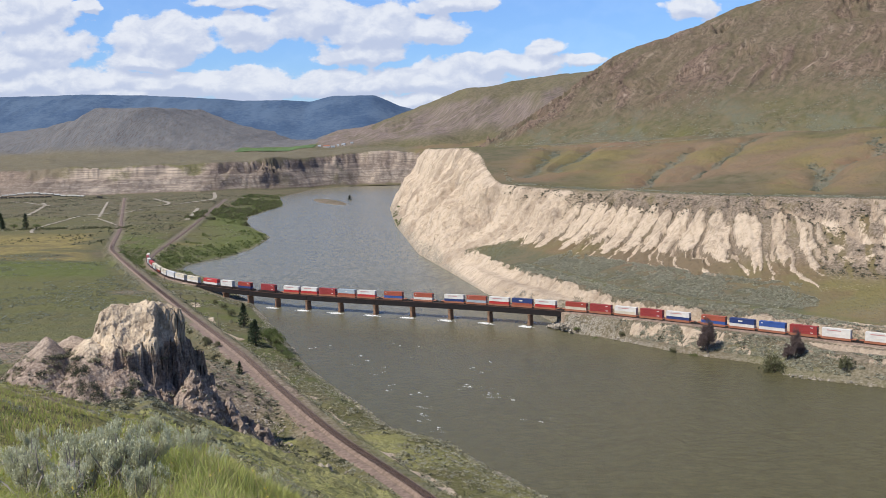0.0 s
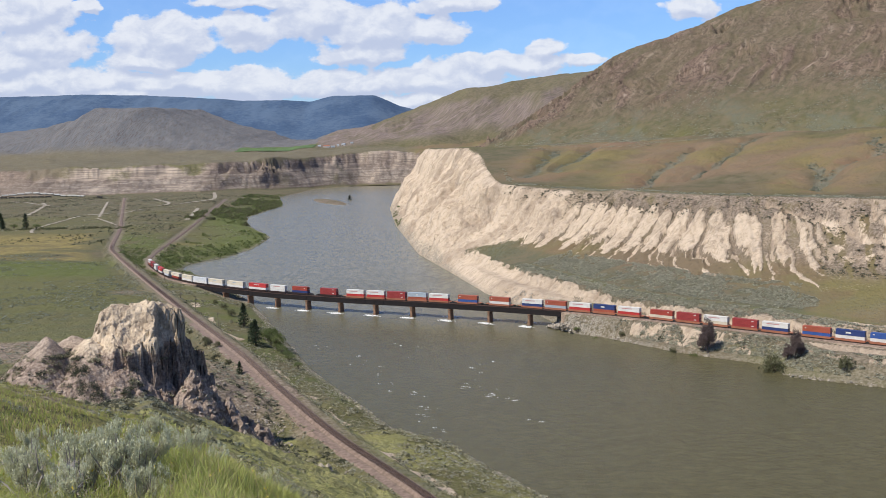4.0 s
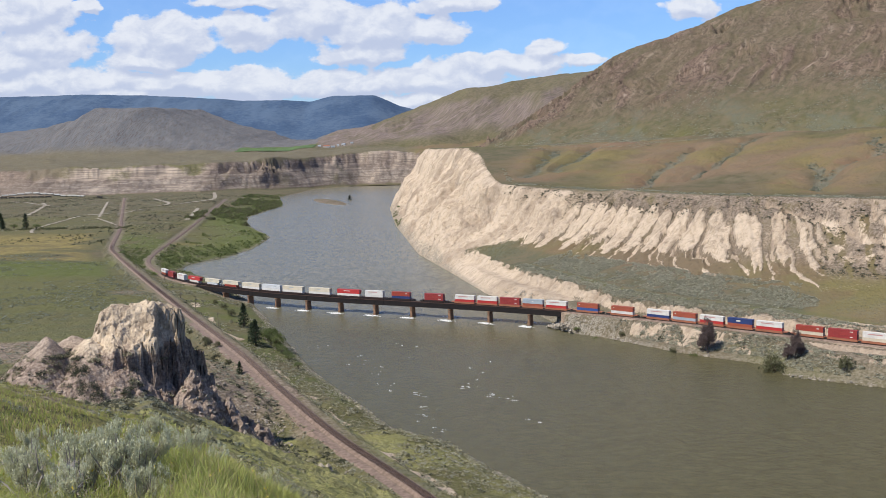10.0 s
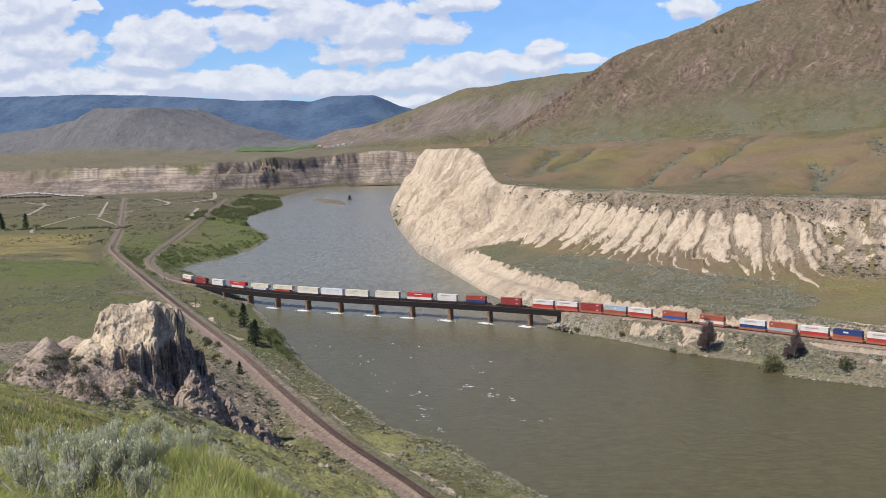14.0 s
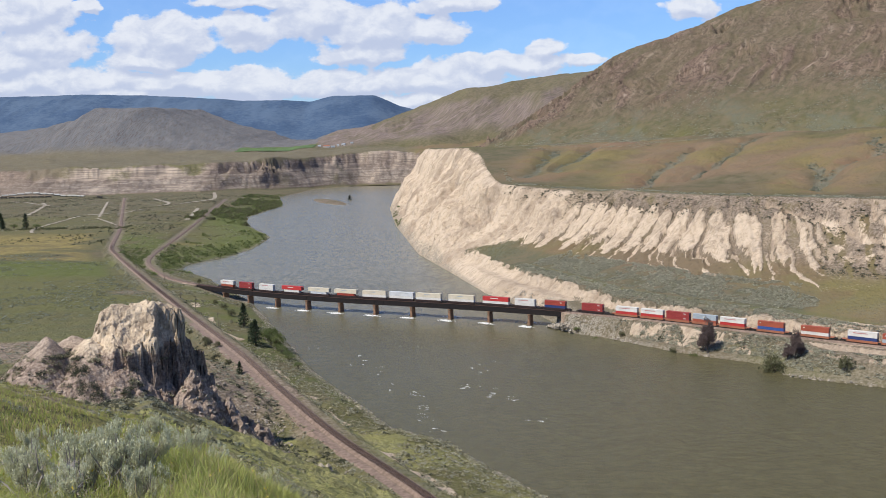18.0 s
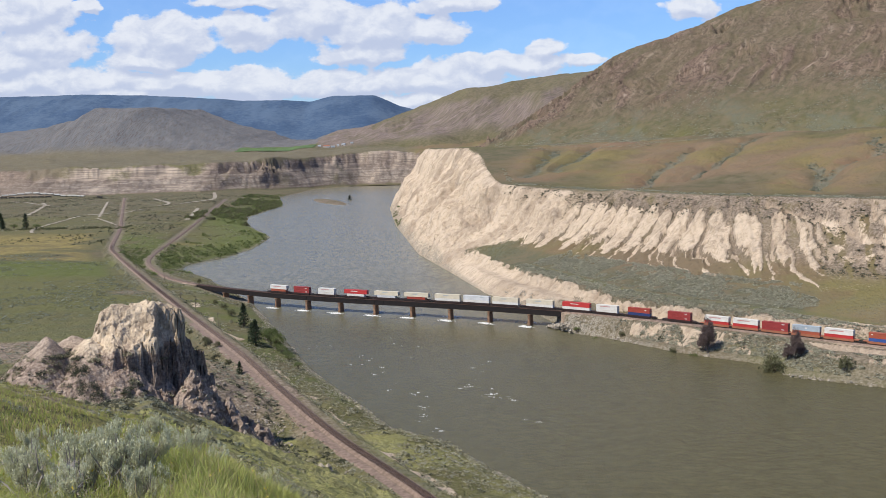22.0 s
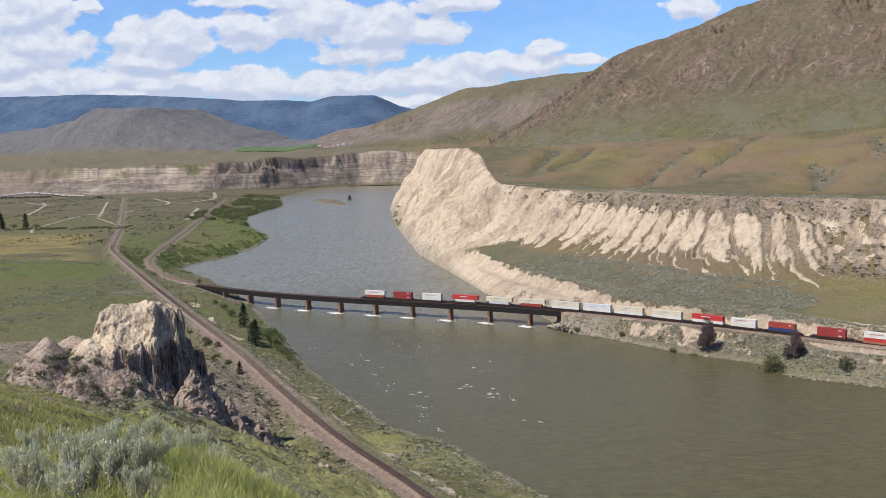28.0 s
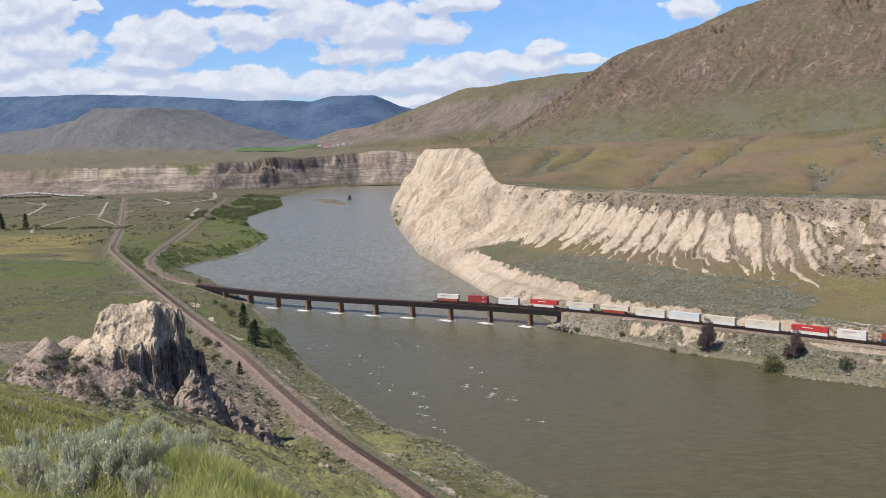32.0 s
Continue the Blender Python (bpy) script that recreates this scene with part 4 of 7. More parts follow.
def bluff_z(X, Y):
    """Height of the clay bluff's surface (far below the ground away from it)."""
    a, d = (X + 84) * 0.947 + (Y - 250) * 0.322, (Y - 250) * 0.947 - (X + 84) * 0.322
    a1, d1 = a + 0.9 * fbm(X, Y, 6, 4), d + 1.1 * fbm(X + 50, Y, 6, 4)
    top = np.interp(a1, [q[0] for q in BLUFF_TOP], [q[1] for q in BLUFF_TOP])
    # pale sloping front
    t = np.maximum(3.0 - d1 + 0.5 * (ridged(a + 0.4 * d, d * 0.5, 8.0, 3, 0.5) - 0.7) + 0.5 * fbm(a, d, 3.2, 3), 0)
    z = top - np.interp(t, [0, 1.5, 5.0, 9.0, 13, 20, 45], [0, 0.9, 5.4, 8.8, 12.2, 19, 39]) - 1.3 * np.maximum(d1 - 6, 0)
    # the shaded cliff on the river side, cut by deep ribs
    along = 0.447 * a + 0.894 * d
    e = 0.894 * (a1 - 1.6) - 0.447 * (d1 + 12)
    e = e + 2.0 * (ridged(along + 0.6 * fbm(X, Y, 4, 3), e * 0.12, 8.0, 3, 0.5) - 0.75)
    drop = np.interp(e, [0, 0.5, 1.6, 3.2, 5.0, 8, 14], [0, 7.5, 13, 17.5, 22, 28, 46])
    # the cliff under the pale front, which turns its back to the sun
    e2 = 0.447 * (a1 + 9.0) - 0.894 * (d1 + 9.5)
    e2 = e2 + 1.6 * (ridged(0.894 * a + 0.447 * d + 0.5 * fbm(X, Y, 3, 3), e2 * 0.15, 6.5, 3, 0.5) - 0.75) + 0.9 * fbm(X, Y, 2.2, 4, 0.6) + 1.6 * (blocks(X + 0.6 * fbm(X, Y, 2, 3), Y, 2.6)[0] - 0.5)
    drop = np.maximum(drop, np.interp(e2, [0, 0.5, 1.3, 2.4, 5.0, 10, 16], [0, 5.5, 9.5, 11.0, 13.0, 18, 29]) * step(a1, -13.0, -10.0))
    z = z - drop
    notch = step(a1, 2.6, 3.4) * (1 - step(a1, 8.2, 8.8)) * (1 - step(d, 2.0, 2.8)) * step(d, -6, -4)
    bx, by = X + 0.7 * fbm(X, Y, 2.5, 3), Y + 0.7 * fbm(X + 20, Y, 2.5, 3)
    crumble = 2.2 * (blocks(bx, by * 0.8, 3.6)[0] - 0.5) + 1.2 * (blocks(bx * 0.8, by, 1.7)[0] - 0.5) + 0.5 * (blocks(bx, by, 0.9)[0] - 0.5)
    z = z - 6.0 * notch + crumble * (1 - 0.6 * (1 - step(a, -16, -10))) * (0.45 + 0.55 * step(e, -1, 1)) + 0.25 * fbm(X, Y, 2.6, 4, 0.62)
    for pa, pd, pz in PINNACLES:
        z = np.maximum(z, pz - 2.0 * np.maximum(np.hypot(a1 - pa, d1 - pd) - 0.6, 0) + 0.5 * fbm(X, Y, 1.8, 3))
    cone = 51.4 - 0.98 * (np.sqrt((a + 25) ** 2 + (0.9 * d) ** 2 + 1.2) - 1.1) - 0.25 * np.maximum(a + 25, 0) + 0.5 * fbm(X, Y, 5, 4)
    mound = 48.8 - 0.80 * (np.sqrt((a + 19) ** 2 + (d - 8) ** 2 + 9) - 3) - 1.5 * np.maximum(a + 12, 0) + 0.5 * fbm(X, Y, 4, 4)
    skirt = 51.0 - 0.74 * np.hypot(a1 + 13.5, d1 + 1) - 0.5 * np.maximum(a1 + 3, 0) + 0.9 * fbm(X, Y, 5, 4, 0.6)
    return np.maximum(np.maximum(z, skirt), np.maximum(cone, mound))


def build_bluff():
    """Eroded clay bluff at the end of the spur."""
    gx, gy = np.arange(-130, -48, 0.16), np.arange(212, 276, 0.16)
    Y, X = np.meshgrid(gy, gx, indexing="ij")
    base = ground_at(X.ravel(), Y.ravel()).reshape(X.shape)
    z = np.where(bluff_z(X, Y) > base - 1.0, bluff_z(X, Y), base - 1.5)
    gy_, gx_ = np.gradient(z, 0.16)
    steep = np.hypot(gx_, gy_)
    steep = sum(np.roll(np.roll(steep, i, 0), j, 1) for i in (-5, -3, 0, 3, 5) for j in (-5, -3, 0, 3, 5)) / 25
    rough = step(z - base, 0.5, 3.0) * (0.10 + 0.48 * step(steep, 0.9, 2.2))
    along = (X + 84) * 0.447 + (Y - 250) * 0.894
    cleft = 0.9 * (blocks(along + 0.5 * fbm(X, z, 2, 3), z * 0.9 + 0.6 * fbm(X + 9, z, 2, 3), 1.8)[0] - 0.5) + 0.6 * fbm(along, z, 1.7, 4, 0.6)
    front = 1.3 * (blocks(X + 0.5 * fbm(X, z, 2, 3), z + 40, 1.7)[0] - 0.5) + 0.9 * fbm(X, z, 1.6, 4, 0.65)
    river = step((X + 84) * 0.894 * 0.947 + (Y - 250) * 0.894 * 0.322 - 0.447 * ((Y - 250) * 0.947 - (X + 84) * 0.322 + 12), -1.5, 2.5)
    ob = sheet("clay_bluff", X + rough * (0.25 + 0.75 * river) * (0.95 * cleft - 0.1 * front), Y - rough * (0.45 * cleft + 0.85 * front), z, CLAY)
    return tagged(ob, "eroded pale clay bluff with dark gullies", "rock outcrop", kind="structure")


def bluff_material():
    m, n, b, place = material("bluff_clay", 0.95)
    f, g = n.noise(place, 0.13, 6, 0.65), n.noise(place, 1.3, 4, 0.6)
    pale = n.mix(n.range(n.math("ADD", n.math("MULTIPLY", f, 0.6), n.math("MULTIPLY", g, 0.4)), 0.38, 0.62), (0.345, 0.272, 0.198), (0.58, 0.475, 0.350))
    rubble = n.mix(n.range(n.math("ADD", n.math("MULTIPLY", f, 0.4), n.math("MULTIPLY", g, 0.6)), 0.38, 0.62), (0.170, 0.124, 0.100), (0.385, 0.310, 0.250))
    height = n.node("ShaderNodeSeparateXYZ", Vector=place).outputs[2]
    bed = n.math("MULTIPLY", n.range(n.math("ADD", height, n.math("MULTIPLY", n.math("SUBTRACT", f, 0.5), 12.0)), 45.5, 48.0), n.range(n.node("ShaderNodeSeparateXYZ", Vector=place).outputs[0], -104.0, -97.0, 0.15, 1.0))
    clods = n.range(n.noise(place, 0.9, 3, 0.6), 0.58, 0.66, 0.0, 0.6)
    n.put(b.inputs["Base Color"], n.mix(clods, n.mix(bed, rubble, pale), (0.20, 0.15, 0.115)))
    crack = n.math("ABSOLUTE", n.math("SUBTRACT", n.noise(n.vec("MULTIPLY", place, (1.0, 1.0, 0.7)), 0.38, 5, 0.65, 0.6), 0.5))
    bump(n, b, n.math("ADD", n.math("ADD", f, n.math("MULTIPLY", n.range(crack, 0.0, 0.05), 0.16)), n.math("MULTIPLY", g, 0.5)), 0.9, 0.6)
    return m


CLAY = bluff_material()
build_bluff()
# ---- railway: bridge, tracks ----
LINE_E = smooth_line(TRACK_E, 1.0)
LINE_S = np.concatenate([[0], np.cumsum(np.hypot(*np.diff(LINE_E, axis=0).T))])
S_ZERO = LINE_S[np.argmin(np.hypot(LINE_E[:, 0] + 178.1, LINE_E[:, 1] - 638.0))]


def on_line(s):
    """Place and heading (radians) at s metres along the train's line from the bridge's western approach."""
    s = s + S_ZERO
    x, y = np.interp(s, LINE_S, LINE_E[:, 0]), np.interp(s, LINE_S, LINE_E[:, 1])
    x2, y2 = np.interp(s + 1, LINE_S, LINE_E[:, 0]), np.interp(s + 1, LINE_S, LINE_E[:, 1])
    return float(x), float(y), math.atan2(y2 - y, x2 - x)


def part(name, bm, mat, parent, label=""):
    me = bpy.data.meshes.new(name)
    bm.to_mesh(me)
    bm.free()
    me.materials.append(mat)
    ob = new(name, me)
    ob.parent = parent
    return tagged(ob, label) if label else ob


def box(bm, x0, x1, y0, y1, z0, z1, bevel=0.0):
    r = bmesh.ops.create_cube(bm, size=1, matrix=Matrix.Translation(((x0 + x1) / 2, (y0 + y1) / 2, (z0 + z1) / 2)) @ Matrix.Diagonal((x1 - x0, y1 - y0, z1 - z0, 1)))
    if bevel:
        e = {e for v in r["verts"] for e in v.link_edges}
        bmesh.ops.bevel(bm, geom=list(e), offset=bevel, segments=1, affect="EDGES")
    return bm


def sweep(name, line, profile, z, mat, closed=True):
    """A mesh with a constant cross-section (offset, height) along a plan line."""
    d = np.gradient(line, axis=0)
    d /= np.hypot(d[:, 0], d[:, 1])[:, None]
    nrm = np.stack([d[:, 1], -d[:, 0]], 1)
    pr = np.array(list(profile) + ([profile[0]] if closed else []), float)
    xs = line[:, None, 0] + nrm[:, None, 0] * pr[None, :, 0]
    ys = line[:, None, 1] + nrm[:, None, 1] * pr[None, :, 0]
    zs = np.broadcast_to(np.reshape(z, (-1, 1)) + pr[None, :, 1], xs.shape)
    ob = sheet(name, xs, ys, zs, mat)
    ob.data.polygons.foreach_set("use_smooth", np.zeros(len(ob.data.polygons), bool))
    return ob


BALLAST = plain("ballast_stone", (0.190, 0.140, 0.113), 0.95, 0, 0.4, 1.5, local=False)
TIE = plain("tie_timber", (0.070, 0.042, 0.034), 0.9, 0, 0.3, 1.0, local=False)
STEEL_RAIL = plain("rail_steel", (0.16, 0.12, 0.10), 0.45, 0.6, 0.3, 1.0, local=False)
GIRDER = plain("weathered_girder", (0.013, 0.010, 0.010), 0.8, 0.0, 0.35, 1.5, local=False)
PIER = plain("stained_pier_concrete", (0.20, 0.12, 0.075), 0.9, 0, 0.5, 1.6)


def build_track(name, line, z, bed, profile=((-2.7, -1.25), (-1.55, -0.28), (1.55, -0.28), (2.7, -1.25))):
    top = new(name)
    tagged(top, "single railway track on brown ballast", "railway track", kind="structure")
    if bed:
        o = sweep("ballast", line, profile, z, BALLAST, False)
        o.parent = top
    for k in (-0.75, 0.75):
        o = sweep("rail", line, [(k - 0.05, -0.16), (k - 0.04, 0), (k + 0.04, 0), (k + 0.05, -0.16)], z, STEEL_RAIL)
        o.parent = top
    return top


cut = [int(np.argmin(np.hypot(LINE_E[:, 0] - a, LINE_E[:, 1] - b_))) for a, b_ in ((-172, 632), (66, 487))]
build_track("railway_track", LINE_E[: cut[0] + 1], rail_h(LINE_E[: cut[0] + 1, 0]), True, ((-2.3, -1.0), (-1.45, -0.28), (1.45, -0.28), (2.3, -1.0)))
build_track("railway_track", LINE_E[cut[1]:], rail_h(LINE_E[cut[1]:, 0]), True)
build_track("railway_track", smooth_line(TRACK_W, 2.0), RAIL2_Z, True)
verge = smooth_line(TRACK_W, 2.0)
verge = verge[(verge[:, 1] > 120) & (verge[:, 1] < 470)]
tagged(sweep("gravel_verge", verge, [(-6.4, -1.6), (-5.0, -0.95), (-2.55, -0.86), (-2.3, -1.6)], RAIL2_Z, BALLAST, False), "reddish gravel verge beside the railway track", "gravel verge", kind="structure")


def build_bridge():
    br = tagged(new("railway_bridge"), "long dark steel girder railway bridge on stained concrete piers", "bridge")
    deck = LINE_E[cut[0]: cut[1] + 1]
    rails = rail_h(deck[:, 0])
    o = sweep("deck", deck, [(-1.75, -0.5), (-1.75, -0.2), (1.75, -0.2), (1.75, -0.5)], rails, TIE)
    o.parent = br
    for k in (-1.4, 1.4):
        o = sweep("girder", deck, [(k - 0.25, -3.4), (k - 0.25, -0.5), (k + 0.25, -0.5), (k + 0.25, -3.4)], rails, GIRDER)
        o.parent = br
    for k in (-0.75, 0.75):
        o = sweep("rail", deck, [(k - 0.05, -0.16), (k - 0.04, 0), (k + 0.04, 0), (k + 0.05, -0.16)], rails, STEEL_RAIL)
        o.parent = br
    stiff = bmesh.new()
    box(stiff, -0.06, 0.06, -0.10, 0.10, -3.35, -0.55)
    rib = None
    for i in range(11):
        s = 15.0 + 25.2 * i
        x, y, a = on_line(s)
        top = rail_h(x)
        bm = bmesh.new()
        bmesh.ops.create_cube(bm, size=1, matrix=Matrix.Translation((0, 0, (top - 4.0 - 3) / 2)) @ Matrix.Diagonal((1.9, 5.0, top - 1.0, 1)))
        for v in bm.verts:
            if v.co.z > 0:
                v.co.x *= 0.74
                v.co.y *= 0.86
        bmesh.ops.bevel(bm, geom=list(bm.edges), offset=0.25, segments=2, affect="EDGES")
        p = part("pier", bm, PIER, br, "rust-stained concrete pier standing in the river")
        p.matrix_basis = pose(x, y, 0, 0, 0, math.degrees(a))
        bm = bmesh.new()
        box(bm, -1.0, 1.0, -2.5, 2.5, top - 4.0, top - 3.42, 0.10)
        part("pier_cap", bm, PIER, p)
        for k in range(8):
            x, y, a = on_line(s + 3.15 * k)
            if k % 2 == 0 and i < 10:
                for side in (-1.68, 1.68):
                    if rib is None:
                        rib = part("stiffener", stiff, GIRDER, br)
                        o = rib
                    else:
                        o = new("stiffener", rib.data)
                        o.parent = br
                    o.matrix_basis = pose(x - math.sin(a) * side, y + math.cos(a) * side, rail_h(x), 0, 0, math.degrees(a))
    # walkway along the north girder and abutments
    o = sweep("walkway", deck, [(-2.5, -0.42), (-2.5, -0.34), (-1.8, -0.34), (-1.8, -0.42)], rails, TIE)
    o.parent = br
    for s, w in ((-7.0, 5.0), (290.0, 5.0)):
        x, y, a = on_line(s)
        bm = bmesh.new()
        box(bm, -2.6, 2.6, -3.6, 3.6, -2.0, rail_h(x) - 0.62, 0.15)
        p = part("abutment", bm, ABUT, br, "pale concrete abutment")
        p.matrix_basis = pose(x, y, 0, 0, 0, math.degrees(a))
    return br


ABUT = plain("abutment_concrete", (0.33, 0.25, 0.185), 0.9, 0, 0.35, 2.0)
build_bridge()


def build_ties(name, line, z, gap):
    """Timber ties and a gravel path of one track, joined."""
    d = np.gradient(line, axis=0)
    d /= np.hypot(d[:, 0], d[:, 1])[:, None]
    nr = np.stack([d[:, 1], -d[:, 0]], 1)
    quads = []
    for i in range(0, len(line), gap):
        c, t, n_, h = line[i], d[i] * 0.12, nr[i] * 1.3, (z if np.isscalar(z) else z[i]) - 0.15
        quads.append([[*(c - t - n_), h], [*(c + t - n_), h], [*(c + t + n_), h], [*(c - t + n_), h]])
    return tagged(new(name, faces_mesh(name, np.array(quads), TIE, 4)), "dark timber ties of the railway track", "railway ties", kind="stuff")


near_line = smooth_line(TRACK_W, 0.6)
near_line = near_line[(near_line[:, 1] > 150) & (near_line[:, 1] < 900)]
build_ties("railway_ties", near_line, RAIL2_Z, 1)
build_ties("railway_ties", LINE_E[cut[1]:cut[1] + 260], rail_h(LINE_E[cut[1]:cut[1] + 260, 0]), 1)
# ---- the train: articulated well cars with stacked containers ----
SPEED = 12.3
PAINT = {
    "white": (0.60, 0.58, 0.54), "cream": (0.55, 0.49, 0.38), "red": (0.42, 0.04, 0.038), "maroon": (0.27, 0.042, 0.040), "brown_red": (0.30, 0.055, 0.038),
    "orange": (0.32, 0.085, 0.05), "navy": (0.03, 0.05, 0.15), "blue": (0.04, 0.09, 0.28), "grey": (0.33, 0.38, 0.42), "silver": (0.52, 0.53, 0.54),
    "faded_red": (0.46, 0.24, 0.23), "rust_car": (0.30, 0.12, 0.07), "dark_car": (0.035, 0.020, 0.018), "steel_dark": (0.03, 0.028, 0.027),
}
SAY = {"brown_red": "brick-red", "silver": "pale silver", "cream": "weathered cream", "red": "bright red", "orange": "faded orange-red", "navy": "dark navy"}
MATS = {k: plain("paint_" + k, c, 0.55, 0, 0.14, 2.5) for k, c in PAINT.items()}
# (place at 13 s, length in feet above and below, upper colour, lower colour)
CARS = [(-18.2, 45, 40, "white", "orange"), (0.8, 40, 40, "maroon", "maroon"), (20.3, 40, 40, "white", "white"), (42.0, 53, 40, "red", "white"), (63.5, 53, 40, "cream", "silver"),
        (83.8, 53, 40, "cream", "brown_red"), (104.3, 53, 53, "cream", "white"), (122.9, 53, 53, "silver", "white"), (141.2, 53, 53, "cream", "white"), (162.5, 53, 53, "cream", "white"),
        (184.4, 53, 53, "red", "white"), (202.6, 40, 40, "white", "white"), (221.0, 40, 40, "brown_red", "navy"), (243.2, 40, 40, "maroon", "maroon"), (263.1, 40, 40, "white", "red"),
        (277.5, 40, 40, "white", "red"), (291.7, 40, 40, "maroon", "maroon"), (305.9, 40, 40, "grey", "orange"), (320.2, 40, 40, "white", "red"), (338.8, 40, 40, "orange", "blue"),
        (359.0, 40, 40, "orange", "white"), (379.3, 40, 40, "white", "navy"), (393.6, 40, 40, "orange", "grey"), (408.0, 40, 40, "white", "red"), (422.4, 40, 40, "navy", "orange"),
        (436.6, 40, 40, "white", "red"), (455.0, 40, 40, "brown_red", "cream"), (469.4, 40, 40, "maroon", "maroon"), (483.9, 40, 40, "white", "cream"), (498.6, 40, 40, "maroon", "maroon"),
        (513.1, 40, 40, "white", "navy"), (531.9, 40, 40, "orange", "blue"), (546.4, 40, 40, "navy", "white"), (560.9, 40, 40, "blue", "white"), (575.3, 40, 40, "maroon", "maroon"),
        (589.7, 40, 40, "white", "white"), (608.0, 40, 40, "white", "white")]
MOVERS = []
HALF = {40: 6.1, 45: 6.86, 53: 8.07}
SHARED = {}


def shared_part(key, name, make, mat, parent, label=""):
    """A part that uses one mesh for all alike parts of the train."""
    if key not in SHARED:
        me = bpy.data.meshes.new(name)
        bm = make()
        bm.to_mesh(me)
        bm.free()
        me.materials.append(mat)
        SHARED[key] = me
    ob = new(name, SHARED[key])
    ob.parent = parent
    return tagged(ob, label) if label else ob


def corrugated(half, ribs):
    """A container's walls and roof with upright corrugations."""
    def make():
        bm = bmesh.new()
        deep = 0.045 if ribs else 0.0
        n_ = 40 if ribs else 8
        xs, ds = [], []
        for i in range(n_):
            a, w = -half + 0.16 + (2 * half - 0.32) * i / n_, (2 * half - 0.32) / n_
            for f, d in ((0.0, 0), (0.35, 0), (0.5, 1), (0.85, 1)):
                xs.append(a + f * w), ds.append(d * deep)
        xs.append(half - 0.16), ds.append(0)
        rows = []
        for k in (-1, 1):
            lo = [bm.verts.new((x, k * (1.20 - d), 0.12)) for x, d in zip(xs, ds)]
            hi = [bm.verts.new((x, k * (1.20 - d), 2.23)) for x, d in zip(xs, ds)]
            rows.append(hi)
            for i in range(len(xs) - 1):
                bm.faces.new((lo[i], lo[i + 1], hi[i + 1], hi[i]) if k < 0 else (lo[i + 1], lo[i], hi[i], hi[i + 1]))
        box(bm, -half + 0.05, half - 0.05, -1.17, 1.17, 0.05, 2.29)
        return bm
    return make


def frame_of(half):
    def make():
        bm = bmesh.new()
        for k in (-1, 1):
            for e in (-1, 1):
                box(bm, e * half - (0.16 if e > 0 else 0), e * half + (0.16 if e < 0 else 0), k * 1.22 - (0.16 if k > 0 else 0), k * 1.22 + (0.16 if k < 0 else 0), 0, 2.35)
            for z in (0.0, 2.21):
                box(bm, -half + 0.16, half - 0.16, k * 1.22 - (0.07 if k > 0 else 0), k * 1.22 + (0.07 if k < 0 else 0), z, z + 0.14)
        for e in (-1, 1):
            for z in (0.0, 2.21):
                box(bm, e * half - (0.10 if e > 0 else 0), e * half + (0.10 if e < 0 else 0), -1.06, 1.06, z, z + 0.14)
        return bm
    return make


def slab(*a):
    def make():
        bm = bmesh.new()
        return box(bm, *a)
    return make


def rod(x, y, r, z0, z1):
    def make():
        bm = bmesh.new()
        bmesh.ops.create_cone(bm, cap_ends=True, segments=6, radius1=r, radius2=r, depth=z1 - z0, matrix=Matrix.Translation((x, y, (z0 + z1) / 2)))
        return bm
    return make


# lettering that cannot be read from afar, as bars: part of the wall covered and colour of the bar
MARKS = {"white": ("faded_red", -0.15, 1.0), "red": ("white", -0.1, 0.6), "navy": ("white", -0.12, 0.35), "cream": ("grey", -0.1, 0.45), "grey": ("white", 0.0, 0.16),
         "blue": ("white", -0.78, 0.12), "maroon": ("white", 0.62, 0.22), "brown_red": ("white", 0.62, 0.16), "orange": ("white", -0.78, 0.12), "silver": ("grey", 0.45, 0.30)}


def build_container(feet, col, upper, place):
    half = HALF[feet]
    c = tagged(new("container"), f"{SAY.get(col, col)} {'long ' if feet == 53 else ''}shipping container {'stacked on another one' if upper else 'sitting in a well car'}", "container", "containers on the freight train")
    shared_part(("walls", feet, col), "wall", corrugated(half, feet < 53), MATS[col], c)
    shared_part(("frame", feet, col), "frame", frame_of(half), MATS[col], c)
    for k in (0, 1):
        d = shared_part(("door", feet, col, k), "door", slab(half - 0.05, half - 0.01, -1.04 + 1.05 * k, -0.01 + 1.05 * k, 0.15, 2.20), MATS[col], c)
        for j in (0.3, 0.75):
            shared_part(("rod", feet, k, j), "lock_rod", rod(half + 0.02, -1.04 + 1.05 * k + j, 0.03, 0.2, 2.17), MATS["grey"], d)
    mark, at, w = MARKS[col]
    if upper or col in ("maroon", "silver"):
        z0, z1 = (1.35, 1.75) if col != "maroon" else (1.5, 1.85)
        if col in ("navy", "grey"):
            z0, z1 = 0.9, 1.6
        shared_part(("mark", feet, col), "marking", slab(half * (at - w / 2), half * (at + w / 2), -1.226, -1.203, z0, z1), MATS[mark], c, "pale lettering too small to read")
    return c


def build_bogie():
    def make():
        bm = bmesh.new()
        for k in (-1, 1):
            box(bm, -1.15, 1.15, k * 1.0 - 0.09, k * 1.0 + 0.09, 0.42, 0.72, 0.04)
            box(bm, -0.35, 0.35, k * 1.0 - 0.13, k * 1.0 + 0.13, 0.22, 0.6, 0.04)
        box(bm, -0.25, 0.25, -1.0, 1.0, 0.45, 0.8)
        return bm
    return make


